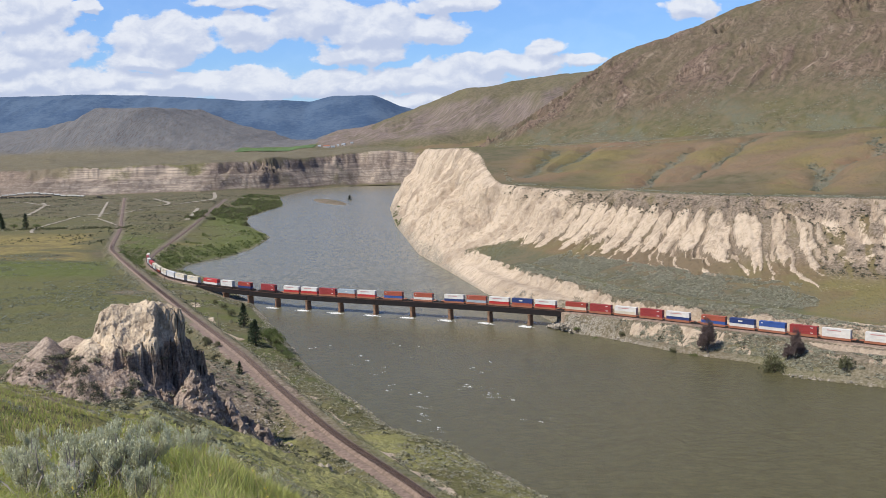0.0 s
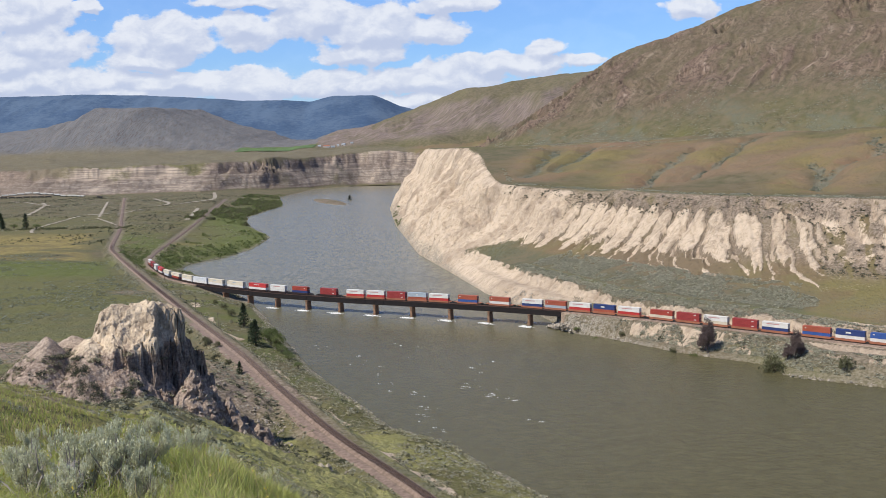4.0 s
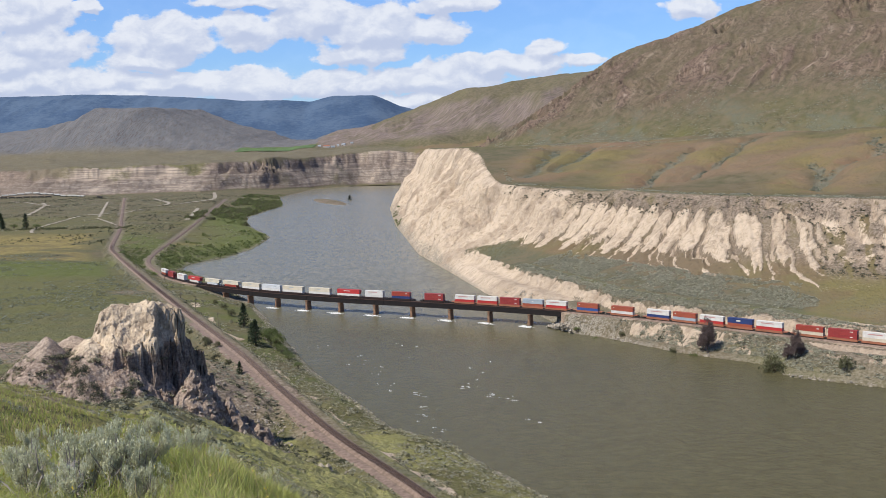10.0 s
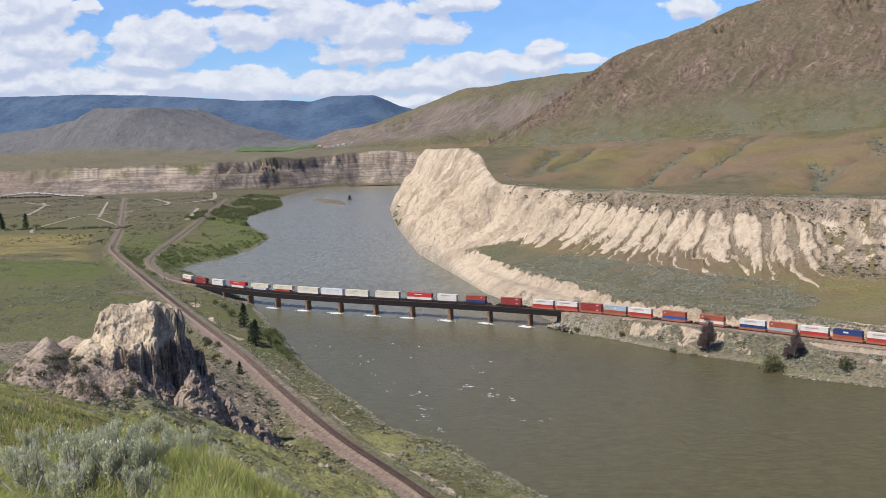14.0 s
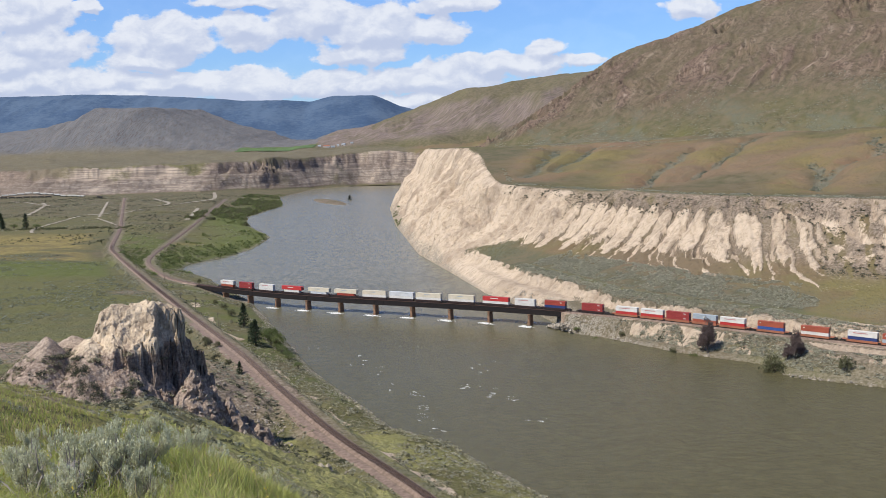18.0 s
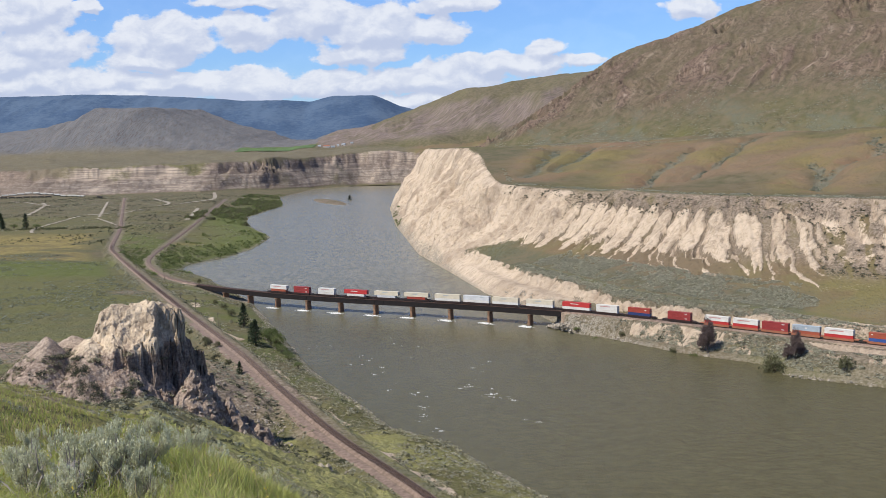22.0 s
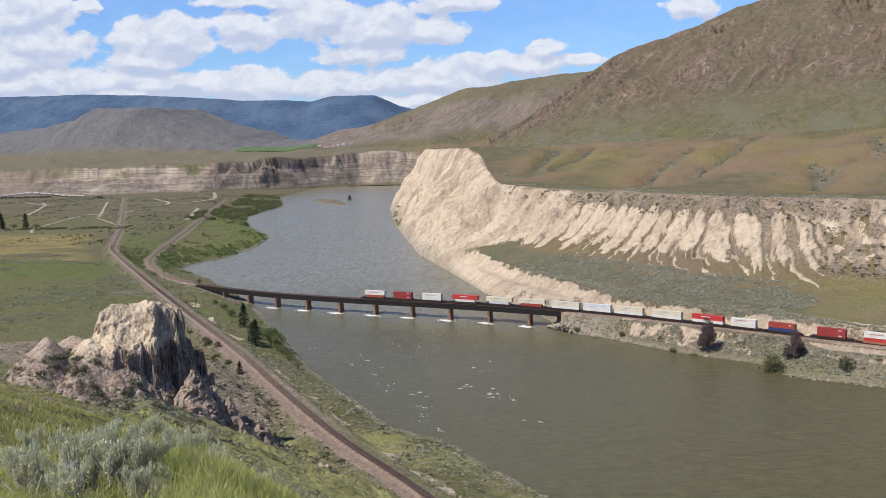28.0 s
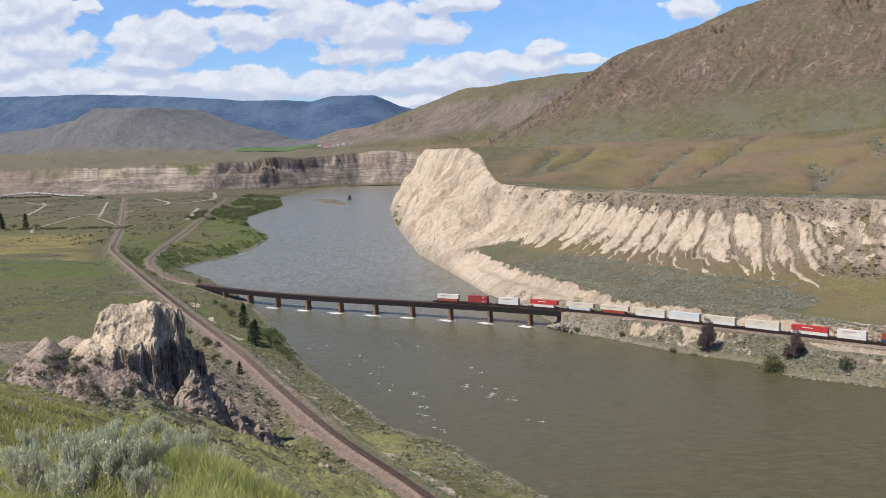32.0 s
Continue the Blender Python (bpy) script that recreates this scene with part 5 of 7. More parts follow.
def wheelset():
    bm = bmesh.new()
    for k in (-0.75, 0.75):
        bmesh.ops.create_cone(bm, cap_ends=True, segments=14, radius1=0.42, radius2=0.42, depth=0.13, matrix=Matrix.Translation((0, k, 0.42)) @ Matrix.Rotation(radians(90), 4, "X"))
    bmesh.ops.create_cone(bm, cap_ends=True, segments=8, radius1=0.09, radius2=0.09, depth=1.9, matrix=Matrix.Translation((0, 0, 0.42)) @ Matrix.Rotation(radians(90), 4, "X"))
    return bm


def build_car(i):
    s, feet, low_feet, up, low = CARS[i]
    half = HALF[feet]
    gap_ahead = (CARS[i + 1][0] - s - half - HALF[CARS[i + 1][1]]) if i + 1 < len(CARS) else 2.2
    gap_back = (s - CARS[i - 1][0] - half - HALF[CARS[i - 1][1]]) if i else 5.0
    coat = "rust_car" if s > 255 else "dark_car"
    car = tagged(new("well_car"), "rust-orange articulated well car" if coat == "rust_car" else "dark brown low well car", "train car", "cars of the freight train")
    for k in (-1, 1):
        shared_part(("sill", feet, coat, k), "side_sill", slab(-half - 0.35, half + 0.35, k * 1.42 - 0.07, k * 1.42 + 0.07, 0.22, 1.14), MATS[coat], car)
        shared_part(("chord", feet, coat, k), "top_chord", slab(-half - 0.35, half + 0.35, k * 1.42 - 0.11, k * 1.42 + 0.11, 1.14, 1.24), MATS[coat], car)
    shared_part(("floor", feet, coat), "floor_plate", slab(-half - 0.3, half + 0.3, -1.34, 1.34, 0.24, 0.34), MATS[coat], car)
    for e, gap in ((1, gap_ahead), (-1, gap_back)):
        reach = min(1.0, gap / 2 - 0.05) if gap < 3 else min(2.4, gap / 2 - 0.2)
        x0, x1 = sorted((e * (half + 0.35), e * (half + max(reach, 0.45))))
        shared_part(("end", feet, coat, e, round(reach, 1)), "end_platform", slab(x0, x1, -1.25, 1.25, 0.85, 1.12), MATS[coat], car)
        if gap > 3 or e > 0:
            b_ = shared_part("bogie", "bogie", build_bogie(), MATS["steel_dark"], car)
            b_.matrix_basis = pose(e * (half + (reach - 0.2 if gap > 3 else gap / 2)), 0, 0)
            for a in (-0.85, 0.85):
                w = shared_part("wheelset", "wheelset", wheelset, MATS["steel_dark"], b_)
                w.matrix_basis = pose(a, 0, 0)
        if gap > 3:
            shared_part(("coupler", feet, e, round(reach, 1)), "coupler", slab(*sorted((e * (half + reach), e * (half + gap / 2))), -0.14, 0.14, 0.75, 1.0), MATS["steel_dark"], car)
    MOVERS.append((car, s, 0.0))
    MOVERS.append((build_container(low_feet, low, False, s), s, 0.27))
    MOVERS.append((build_container(feet, up, True, s), s, 2.64))


for i in range(len(CARS)):
    build_car(i)
# ---- plants ----


def leaf_material(name, a, b_, rough=0.7, through=0.25):
    m, n, b, place = material(name, rough)
    geo = n.node("ShaderNodeNewGeometry")
    info = n.node("ShaderNodeObjectInfo")
    v = n.math("ADD", n.math("MULTIPLY", geo.outputs["Random Per Island"], 0.75), n.math("MULTIPLY", info.outputs["Random"], 0.25))
    n.put(b.inputs["Base Color"], n.mix(v, a, b_))
    soft = n.node("ShaderNodeBsdfTranslucent", Color=(*[0.5 * (p + q) for p, q in zip(a, b_)], 1))
    mixed = n.node("ShaderNodeMixShader", i0=through, i1=b.outputs[0], i2=soft.outputs[0])
    m.node_tree.links.new(mixed.outputs[0], m.node_tree.nodes["Material Output"].inputs[0])
    return m


SAGE = leaf_material("sage_leaf", (0.11, 0.122, 0.085), (0.29, 0.30, 0.23))
SAGE_FAR = leaf_material("sage_clump", (0.130, 0.126, 0.070), (0.385, 0.360, 0.245), 0.8, 0.15)
SAGE_GREY = leaf_material("grey_sage_clump", (0.140, 0.138, 0.092), (0.40, 0.390, 0.30), 0.8, 0.15)
SCRUB = leaf_material("dark_scrub", (0.035, 0.042, 0.025), (0.085, 0.09, 0.06))
GRASS = leaf_material("grass_blade", (0.17, 0.215, 0.045), (0.54, 0.56, 0.18), 0.6, 0.45)
SLOPE_GRASS = leaf_material("slope_grass", (0.26, 0.27, 0.085), (0.42, 0.40, 0.17), 0.8, 0.4)
STRAW = leaf_material("dry_grass_blade", (0.26, 0.21, 0.11), (0.42, 0.35, 0.20), 0.7, 0.3)
CONIFER = leaf_material("conifer_needles", (0.022, 0.036, 0.018), (0.050, 0.068, 0.034))
GREEN_LEAF = leaf_material("broad_leaf", (0.075, 0.108, 0.032), (0.190, 0.215, 0.085), 0.7, 0.35)
OLIVE_LEAF = leaf_material("olive_leaf", (0.075, 0.082, 0.038), (0.165, 0.160, 0.085))
BARE_TWIG = leaf_material("bare_twig", (0.10, 0.072, 0.066), (0.19, 0.145, 0.135))
BARK = plain("bark", (0.095, 0.072, 0.055), 0.9, 0, 0.4, 0.5)
DEAD_WOOD = plain("grey_dead_wood", (0.27, 0.245, 0.215), 0.9, 0, 0.3, 0.3)


def tufts(count, radius, height, tris, rng):
    """Triangles of many small shrubs round the origin: shape (count, tris, 3, 3)."""
    a = rng.rand(count, tris) * 2 * np.pi
    e = np.arccos(rng.rand(count, tris) * 0.95)
    r = 0.55 + 0.45 * rng.rand(count, tris)
    c = np.stack([np.cos(a) * np.sin(e) * r * radius, np.sin(a) * np.sin(e) * r * radius, 0.08 * height + np.cos(e) * r * height], -1)
    t = rng.randn(count, tris, 3, 3) * (radius * 1.35 / math.sqrt(tris))
    t[..., 2] *= height / radius * 0.9
    return c[:, :, None, :] + t


def scatter(name, x, y, size, mat, label, category, tris=14, tall=0.75, sink=0.1, zs=None):
    rng = np.random.RandomState(len(x))
    z = ground_at(x, y) if zs is None else zs
    ok = z > 0.4
    x, y, z, size = x[ok], y[ok], z[ok], size[ok]
    t = tufts(len(x), 1.0, tall, tris, rng) * (size[:, None, None, None] * 0.5)
    t = t + np.stack([x, y, z - sink * size], -1)[:, None, None, :]
    ob = new(name, faces_mesh(name, t.reshape(-1, 3, 3), mat))
    return tagged(ob, label, category, kind="stuff")


def spread(count, x0, x1, y0, y1, keep, seed):
    rng = np.random.RandomState(seed)
    x, y = x0 + (x1 - x0) * rng.rand(count), y0 + (y1 - y0) * rng.rand(count)
    m = keep(x, y)
    return x[m], y[m], rng


def clear_of_rails(x, y):
    return (nearest(x, y, TRACK_E)[0] > 5) & (nearest(x, y, TRACK_W)[0] > 5)


def west_bank(x, y):
    patch = fbm(x, y, 25, 3)
    return (x < line_x(y, SHORE_W) - 2) & (x > line_x(y, TRACK_W) - 10) & clear_of_rails(x, y) & (patch > -0.25)


x, y, rng = spread(56000, -330, 60, 200, 900, west_bank, 1)
scatter("sagebrush_scrub", x, y, 0.9 + 1.7 * rng.rand(len(x)) ** 2, SAGE_FAR, "grey-green sagebrush on the river bank", "shrubs", 20)

x, y, rng = spread(4500, -300, 50, 205, 760, lambda x, y: west_bank(x, y) & (fbm(x, y, 14, 3) > 0.05), 41)
scatter("bank_scrub", x, y, 1.1 + 1.7 * rng.rand(len(x)) ** 2, SCRUB, "dark green scrub among the sagebrush on the river bank", "shrubs", 34)
x, y, rng = spread(24000, -300, 50, 205, 760, lambda x, y: west_bank(x, y) & (fbm(x + 70, y, 14, 3) > -0.3), 42)
scatter("bank_sagebrush", x, y, 1.1 + 1.6 * rng.rand(len(x)) ** 2, SAGE_GREY, "pale rounded sagebrush on the river bank", "shrubs", 34)


def west_field(x, y):
    patch = fbm(x, y, 40, 3) + 0.5 * fbm(x, y, 9, 2)
    return (x < line_x(y, TRACK_W) - 7) & (hill_z(x, y) < 16) & (patch > 0.0) & (x > -0.5 * y - 20)


x, y, rng = spread(60000, -420, -40, 330, 820, west_field, 2)
scatter("field_sagebrush", x, y, 0.8 + 1.3 * rng.rand(len(x)) ** 2, SAGE, "low grey sagebrush scattered over the grassy field", "shrubs", 8, 0.6)


def east_shelf(x, y):
    de, dt = nearest(x, y, SHORE_E)[0], nearest(x, y, EDGE_E)[0]
    u = de / (de + dt)
    east = (x > line_x(y, SHORE_E)) & (x < line_x(y, EDGE_E)) & (y < 640) & clear_of_rails(x, y)
    band = ((u > 0.03) & (u < 0.12) & (fbm(x, y, 7, 3) < 0.30) & (x > 88)) | ((u > 0.215) & (u < 0.29) & (fbm(x, y, 5, 3) > -0.5)) | ((u > 0.31) & (u < 0.53) & (fbm(x, y, 12, 3) + 0.5 * fbm(x, y, 4, 2) > -0.45))
    return east & band & (x < 0.5 * y + 40) & ((u < 0.262) | (x < (0.40 + 0.02 * fbm(x, y, 20, 2)) * y))


x, y, rng = spread(170000, 40, 330, 330, 640, east_shelf, 3)
scatter("shelf_sagebrush", x, y, 0.8 + 1.5 * rng.rand(len(x)) ** 2, SAGE_GREY, "grey-green sagebrush below the clay cliff", "shrubs", 18)

x, y, rng = spread(12000, 80, 330, 200, 470, lambda x, y: east_shelf(x, y) & (nearest(x, y, SHORE_E)[0] < 30) & (fbm(x, y, 10, 3) > 0.12), 43)
scatter("embankment_scrub", x, y, 1.0 + 1.8 * rng.rand(len(x)) ** 2, SCRUB, "dark scrub on the railway embankment", "shrubs", 34)


def rim(x, y):
    de, dt = nearest(x, y, SHORE_E)[0], nearest(x, y, EDGE_E)[0]
    u = de / (de + dt)
    grey = (u > 0.60) & (x > 0.415 * y)
    return (x > line_x(y, SHORE_E)) & (x < line_x(y, EDGE_E)) & ((u > 0.865) | grey) & (u < 0.975) & (y < 800) & (fbm(x, y, 5, 2) > np.where(grey, 0.1, -0.45))


x, y, rng = spread(60000, 20, 330, 430, 800, rim, 4)
x, y = x[:2300], y[:2300]
scatter("rim_scrub", x, y, 0.9 + 1.4 * rng.rand(len(x)) ** 2, SCRUB, "dark scrub along the rim of the clay cliff", "shrubs", 14)
x, y, rng = spread(60000, 60, 330, 430, 900, lambda x, y: (x > line_x(y, EDGE_E) + 1) & (nearest(x, y, EDGE_E)[0] < 16) & (nearest(x, y, EDGE_E)[0] > 3) & (fbm(x, y, 12, 3) > -0.25), 44)
scatter("rim_sagebrush", x[:5000], y[:5000], 0.9 + 1.3 * rng.rand(len(x[:5000])), SAGE_GREY, "grey sagebrush along the edge of the terrace", "shrubs", 12, 0.8)


def hillside(x, y):
    d = np.hypot(x, y)
    return (d > 26) & (d < 270) & (x < line_x(y, TRACK_W) - 8) & (fbm(x, y, 14, 3) > -0.1) & (x > -0.52 * y - 6) & ((d < 40) | (0.947 * x + 0.322 * y < 8) | (fbm(x, y, 8, 3) > 0.5))


x, y, rng = spread(26000, -150, 40, 20, 330, hillside, 5)
z = np.maximum(ground_at(x, y), np.where(bluff_z(x, y) > 45, -9, bluff_z(x, y)))
size = 0.7 + 1.9 * rng.rand(len(x)) ** 3
near_eye = np.hypot(x, y) < 95
pick = near_eye & (rng.rand(len(x)) < 0.26) & (0.947 * x + 0.322 * y < 7)
close = np.hypot(x, y) < 50
scatter("close_sagebrush", x[pick & close], y[pick & close], size[pick & close] * 0.8, SAGE, "fine-leaved sagebrush on the slope below the camera", "shrubs", 1500, zs=z[pick & close])
scatter("hillside_sagebrush", x[pick & ~close], y[pick & ~close], size[pick & ~close] * 0.95, SAGE, "grey-green sagebrush on the grassy hillside", "shrubs", 420, zs=z[pick & ~close])
front = (~near_eye) & (y > 120) & (y < 236) & (x < -40) & (rng.rand(len(x)) < 0.10)
scatter("bluff_scrub", x[front], y[front], 1.8 + 2.2 * rng.rand(front.sum()), SCRUB, "dark scrub in front of the clay bluff", "shrubs", 120, zs=z[front])
scatter("bluff_sagebrush", x[~near_eye], y[~near_eye], size[~near_eye], SAGE_FAR, "grey-green sagebrush round the clay bluff", "shrubs", 36, zs=z[~near_eye])


x, y, rng = spread(1700, -122, -46, 204, 246, lambda x, y: (bluff_z(x, y) < 47) & (fbm(x, y, 9, 3) > -0.1), 31)
z = np.maximum(ground_at(x, y), bluff_z(x, y))
half = rng.rand(len(x)) < 0.45
size = 1.3 + 2.6 * rng.rand(len(x)) ** 2
scatter("foot_scrub", x[half], y[half], size[half], SCRUB, "dark green scrub at the foot of the clay bluff", "shrubs", 160, zs=z[half])
scatter("foot_sagebrush", x[~half], y[~half], size[~half] * 0.8, SAGE_FAR, "grey sagebrush at the foot of the clay bluff", "shrubs", 120, zs=z[~half])

x, y, rng = spread(5200, -130, -25, 246, 420, lambda x, y: (x < line_x(y, TRACK_W) - 7) & (x > line_x(y, TRACK_W) - 42) & (bluff_z(x, y) < ground_at(x, y) + 1) & (fbm(x, y, 11, 3) > 0.0), 45)
half = rng.rand(len(x)) < 0.5
size = 1.0 + 2.0 * rng.rand(len(x)) ** 2
scatter("slope_scrub", x[half], y[half], size[half], SCRUB, "dark scrub on the rubble slope above the track", "shrubs", 60)
scatter("slope_sagebrush", x[~half], y[~half], size[~half], SAGE_FAR, "grey sagebrush on the rubble slope above the track", "shrubs", 60)


x, y, rng = spread(1500, -75, -8, 70, 215, lambda x, y: (np.abs(0.947 * x + 0.322 * y - 5) < 9) & (fbm(x, y, 9, 3) > -0.2), 47)
half = rng.rand(len(x)) < 0.35
size = 0.8 + 1.5 * rng.rand(len(x)) ** 2
scatter("ridge_scrub", x[half], y[half], size[half], SCRUB, "dark scrub along the ridge of the hillside", "shrubs", 90)
scatter("ridge_sagebrush", x[~half], y[~half], size[~half], SAGE, "grey sagebrush along the ridge of the hillside", "shrubs", 110)


rng = np.random.RandomState(81)
for name, mat, label, spots in (("large_dark_shrub", SCRUB, "large dark green shrub in front of the clay bluff", ((-92.0, 229.0, 5.2), (-95.5, 233.0, 4.4), (-89.5, 227.5, 3.6), (-99.0, 236.0, 3.6))),
                                ("grey_shrub", SAGE_GREY, "rounded grey sagebrush in front of the clay bluff", ((-86.0, 224.0, 3.2), (-83.5, 223.0, 3.4), (-79.5, 223.5, 2.8), (-76.0, 221.0, 2.6), (-88.0, 221.0, 2.2), (-72.0, 222.0, 2.4), (-67.5, 220.0, 2.4)))):
    for bx, by, big in spots:
        t = tufts(1, 1.0, 1.15, 1200, rng)[0] * (big * 0.62)
        ob = tagged(new(name, faces_mesh(name, t, mat)), label, "shrub", "shrubs in front of the bluff")
        ob.matrix_basis = pose(bx, by, max(float(ground_at(bx, by)[0]), float(bluff_z(np.array([bx]), np.array([by]))[0])) - 0.1 * big)


BUSHES = ((10.0, -0.474, 0.80), (10.2, -0.412, 1.08), (10.0, -0.372, 1.02), (10.6, -0.350, 0.92), (8.6, -0.352, 0.62), (9.0, -0.440, 0.6), (14.5, -0.30, 0.7),
          (13.0, -0.485, 0.8), (18.0, -0.26, 0.8), (22.0, -0.29, 1.0), (21.0, -0.21, 0.9), (26.0, -0.40, 1.0), (24.0, -0.47, 1.0), (30.0, -0.33, 1.1))
BUSH_SPOTS = [(d * k, d) for d, k, h in BUSHES]


def build_grass():
    """Tall grass in front of the camera."""
    rng = np.random.RandomState(21)

    def blades(count, d0, d1, length, width):
        d = np.sqrt(d0 ** 2 + (d1 ** 2 - d0 ** 2) * rng.rand(count))
        a = -0.60 + 0.66 * rng.rand(count)
        x, y = d * np.sin(a), d * np.cos(a)
        thick = fbm(x, y, 1.6, 3) + 0.7 * fbm(x, y, 5, 2) > -0.55
        for bx, by in BUSH_SPOTS:
            thick &= np.hypot(x - bx, y - by + 0.25) > 0.42 * (0.6 + 0.8 * rng.rand(count))
        thick &= 0.947 * x + 0.322 * y < 5 + 2 * rng.randn(count)
        x, y = x[thick], y[thick]
        z = ground_at(x, y)
        k = len(x)
        h = length * (0.45 + 0.75 * rng.rand(k)) * (1 + 0.35 * fbm(x, y, 2.5, 2))
        lean, turn, face = 0.42 * np.abs(rng.randn(k)) + 0.12, 1.2 * rng.randn(k) + 2.5 * fbm(x, y, 1.8, 2), rng.rand(k) * 6.283
        dirx, diry = np.cos(turn) * lean, np.sin(turn) * lean
        wx, wy = np.cos(face) * width, np.sin(face) * width
        out = np.zeros((k, 4, 3))
        p0 = np.stack([x, y, z - 0.03], -1)
        p1 = p0 + np.stack([dirx * h * 0.35, diry * h * 0.35, h * 0.6], -1)
        p2 = p0 + np.stack([dirx * h, diry * h, h * (1 - 0.25 * lean)], -1)
        w = np.stack([wx, wy, 0 * wx], -1)
        return np.stack([p0 - w, p0 + w, p1 + w * 0.75, p1 - w * 0.75], 1), np.stack([p1 - w * 0.75, p1 + w * 0.75, p2 + w * 0.12, p2 - w * 0.12], 1)

    for name, mat, label, counts in (("tall_grass", GRASS, "tall green grass in the foreground", (60000, 50000, 50000)), ("dry_grass", STRAW, "dry straw-coloured grass among the green", (14000, 16000, 20000))):
        co = []
        for c, d0, d1, ln, wd in ((counts[0], 6, 14, 0.34, 0.0034), (counts[1], 13, 32, 0.33, 0.0075), (counts[2] + 30000, 30, 110, 0.38, 0.020)):
            co.extend(blades(c, d0, d1, ln, wd))
        tagged(new(name, faces_mesh(name, np.concatenate(co), mat, 4)), label, "grass", kind="stuff")


build_grass()


def build_flowers():
    rng = np.random.RandomState(77)
    d, a = 8.5 + 9 * rng.rand(120), -0.50 + 0.32 * rng.rand(120)
    x, y = d * np.sin(a), d * np.cos(a)
    z = ground_at(x, y) + 0.22 + 0.16 * rng.rand(120)
    t = np.stack([x, y, z], -1)[:, None, :] + rng.randn(120, 3, 3) * 0.012
    petal = plain("yellow_petal", (0.62, 0.46, 0.05), 0.7, 0, 0.15, 0.2)
    tagged(new("yellow_flowers", faces_mesh("yellow_flowers", t, petal)), "tiny yellow wild flowers in the grass", "flowers", kind="stuff")


build_flowers()


def green_slope(x, y):
    d = np.hypot(x, y)
    n_ = 0.947 * x + 0.322 * y
    return (d > 85) & (n_ > 9 + 4 * fbm(x, y, 20, 2)) & (x < line_x(y, TRACK_W) - 12) & (fbm(x, y, 16, 3) > -0.4)


x, y, rng = spread(5000, -70, 50, 70, 262, green_slope, 46)
scatter("slope_grass", x, y, 0.5 + 0.9 * rng.rand(len(x)), SLOPE_GRASS, "fresh yellow-green grass on the slope above the track", "grass", 40, 0.3)
# ---- trees, groves, shore stones ----
def tube(bm, pts, radii, sides=6):
    rings = []
    for (p, r) in zip(pts, radii):
        rings.append([bm.verts.new((p[0] + r * math.cos(2 * math.pi * k / sides), p[1] + r * math.sin(2 * math.pi * k / sides), p[2])) for k in range(sides)])
    for a, b_ in zip(rings, rings[1:]):
        for k in range(sides):
            bm.faces.new((a[k], a[(k + 1) % sides], b_[(k + 1) % sides], b_[k]))
    bm.faces.new(rings[-1])


def mesh_part(name, me, parent):
    ob = new(name, me)
    ob.parent = parent
    return ob


def conifer(seed):
    """A small pointed evergreen one metre tall, to be scaled."""
    rng = np.random.RandomState(seed)
    t = tagged(new("conifer_tree"), "dark green pointed conifer on the river bank", "tree")
    bm = bmesh.new()
    tube(bm, [(0, 0, -0.03), (0.01, 0, 0.5), (0, 0, 0.96)], [0.028, 0.016, 0.004])
    part("trunk", bm, BARK, t)
    tri = []
    for k in range(34):
        z = 0.10 + 0.86 * (k / 34) ** 0.9
        reach = 0.235 * (1 - z) ** 0.8 * (0.75 + 0.5 * rng.rand())
        for j in range(7):
            a = rng.rand() * 6.283
            for q in range(5):
                f = 0.25 + 0.75 * rng.rand()
                c = np.array([math.cos(a) * reach * f, math.sin(a) * reach * f, z - 0.06 * f + 0.02 * rng.randn()])
                tri.append(c + rng.randn(3, 3) * np.array([0.024, 0.024, 0.014]))
    mesh_part("crown", faces_mesh("crown", np.array(tri), CONIFER), t)
    return t


def broadleaf(seed, mat, label, spread_=0.42, clumps=26, leaves=46, bare=False, name="broadleaf_tree", base=0.34):
    """A round-headed tree or large bush one metre tall: trunk, limbs and loose clumps of leaves."""
    rng = np.random.RandomState(seed)
    t = tagged(new(name), label, "tree")
    bm = bmesh.new()
    tube(bm, [(0, 0, -0.04), (0.015, 0.01, 0.2), (0.0, 0.02, 0.45)], [0.035, 0.026, 0.016])
    ends = []
    for k in range(clumps):
        a, e = rng.rand() * 6.283, math.acos(0.1 + 0.9 * rng.rand())
        r = 0.55 + 0.45 * rng.rand()
        c = np.array([math.cos(a) * math.sin(e) * spread_ * r, math.sin(a) * math.sin(e) * spread_ * r, base + (0.90 - base) * math.cos(e) * r * (0.8 + 0.3 * rng.rand())])
        ends.append(c)
    part("trunk", bm, BARK, t)
    bm = bmesh.new()
    for c in ends[:16]:
        m = np.array([c[0] * 0.45, c[1] * 0.45, 0.18 + 0.45 * c[2]])
        tube(bm, [(0, 0, 0.16), tuple(m), tuple(c)], [0.016, 0.010, 0.003], 5)
    part("limb", bm, BARK, t)
    tri = []
    for c in ends:
        rad = 0.11 + 0.06 * rng.rand()
        for q in range(leaves):
            d = rng.randn(3)
            d *= rad * rng.rand() ** 0.4 / np.linalg.norm(d)
            if bare:
                w = rng.randn(3) * 0.05
                tri.append(np.array([c + d * 0.6, c + d * 0.6 + rng.randn(3) * 0.007, c + d + w]))
            else:
                tri.append(c + d + rng.randn(3, 3) * 0.021)
    mesh_part("crown", faces_mesh("crown", np.array(tri), mat), t)
    return t


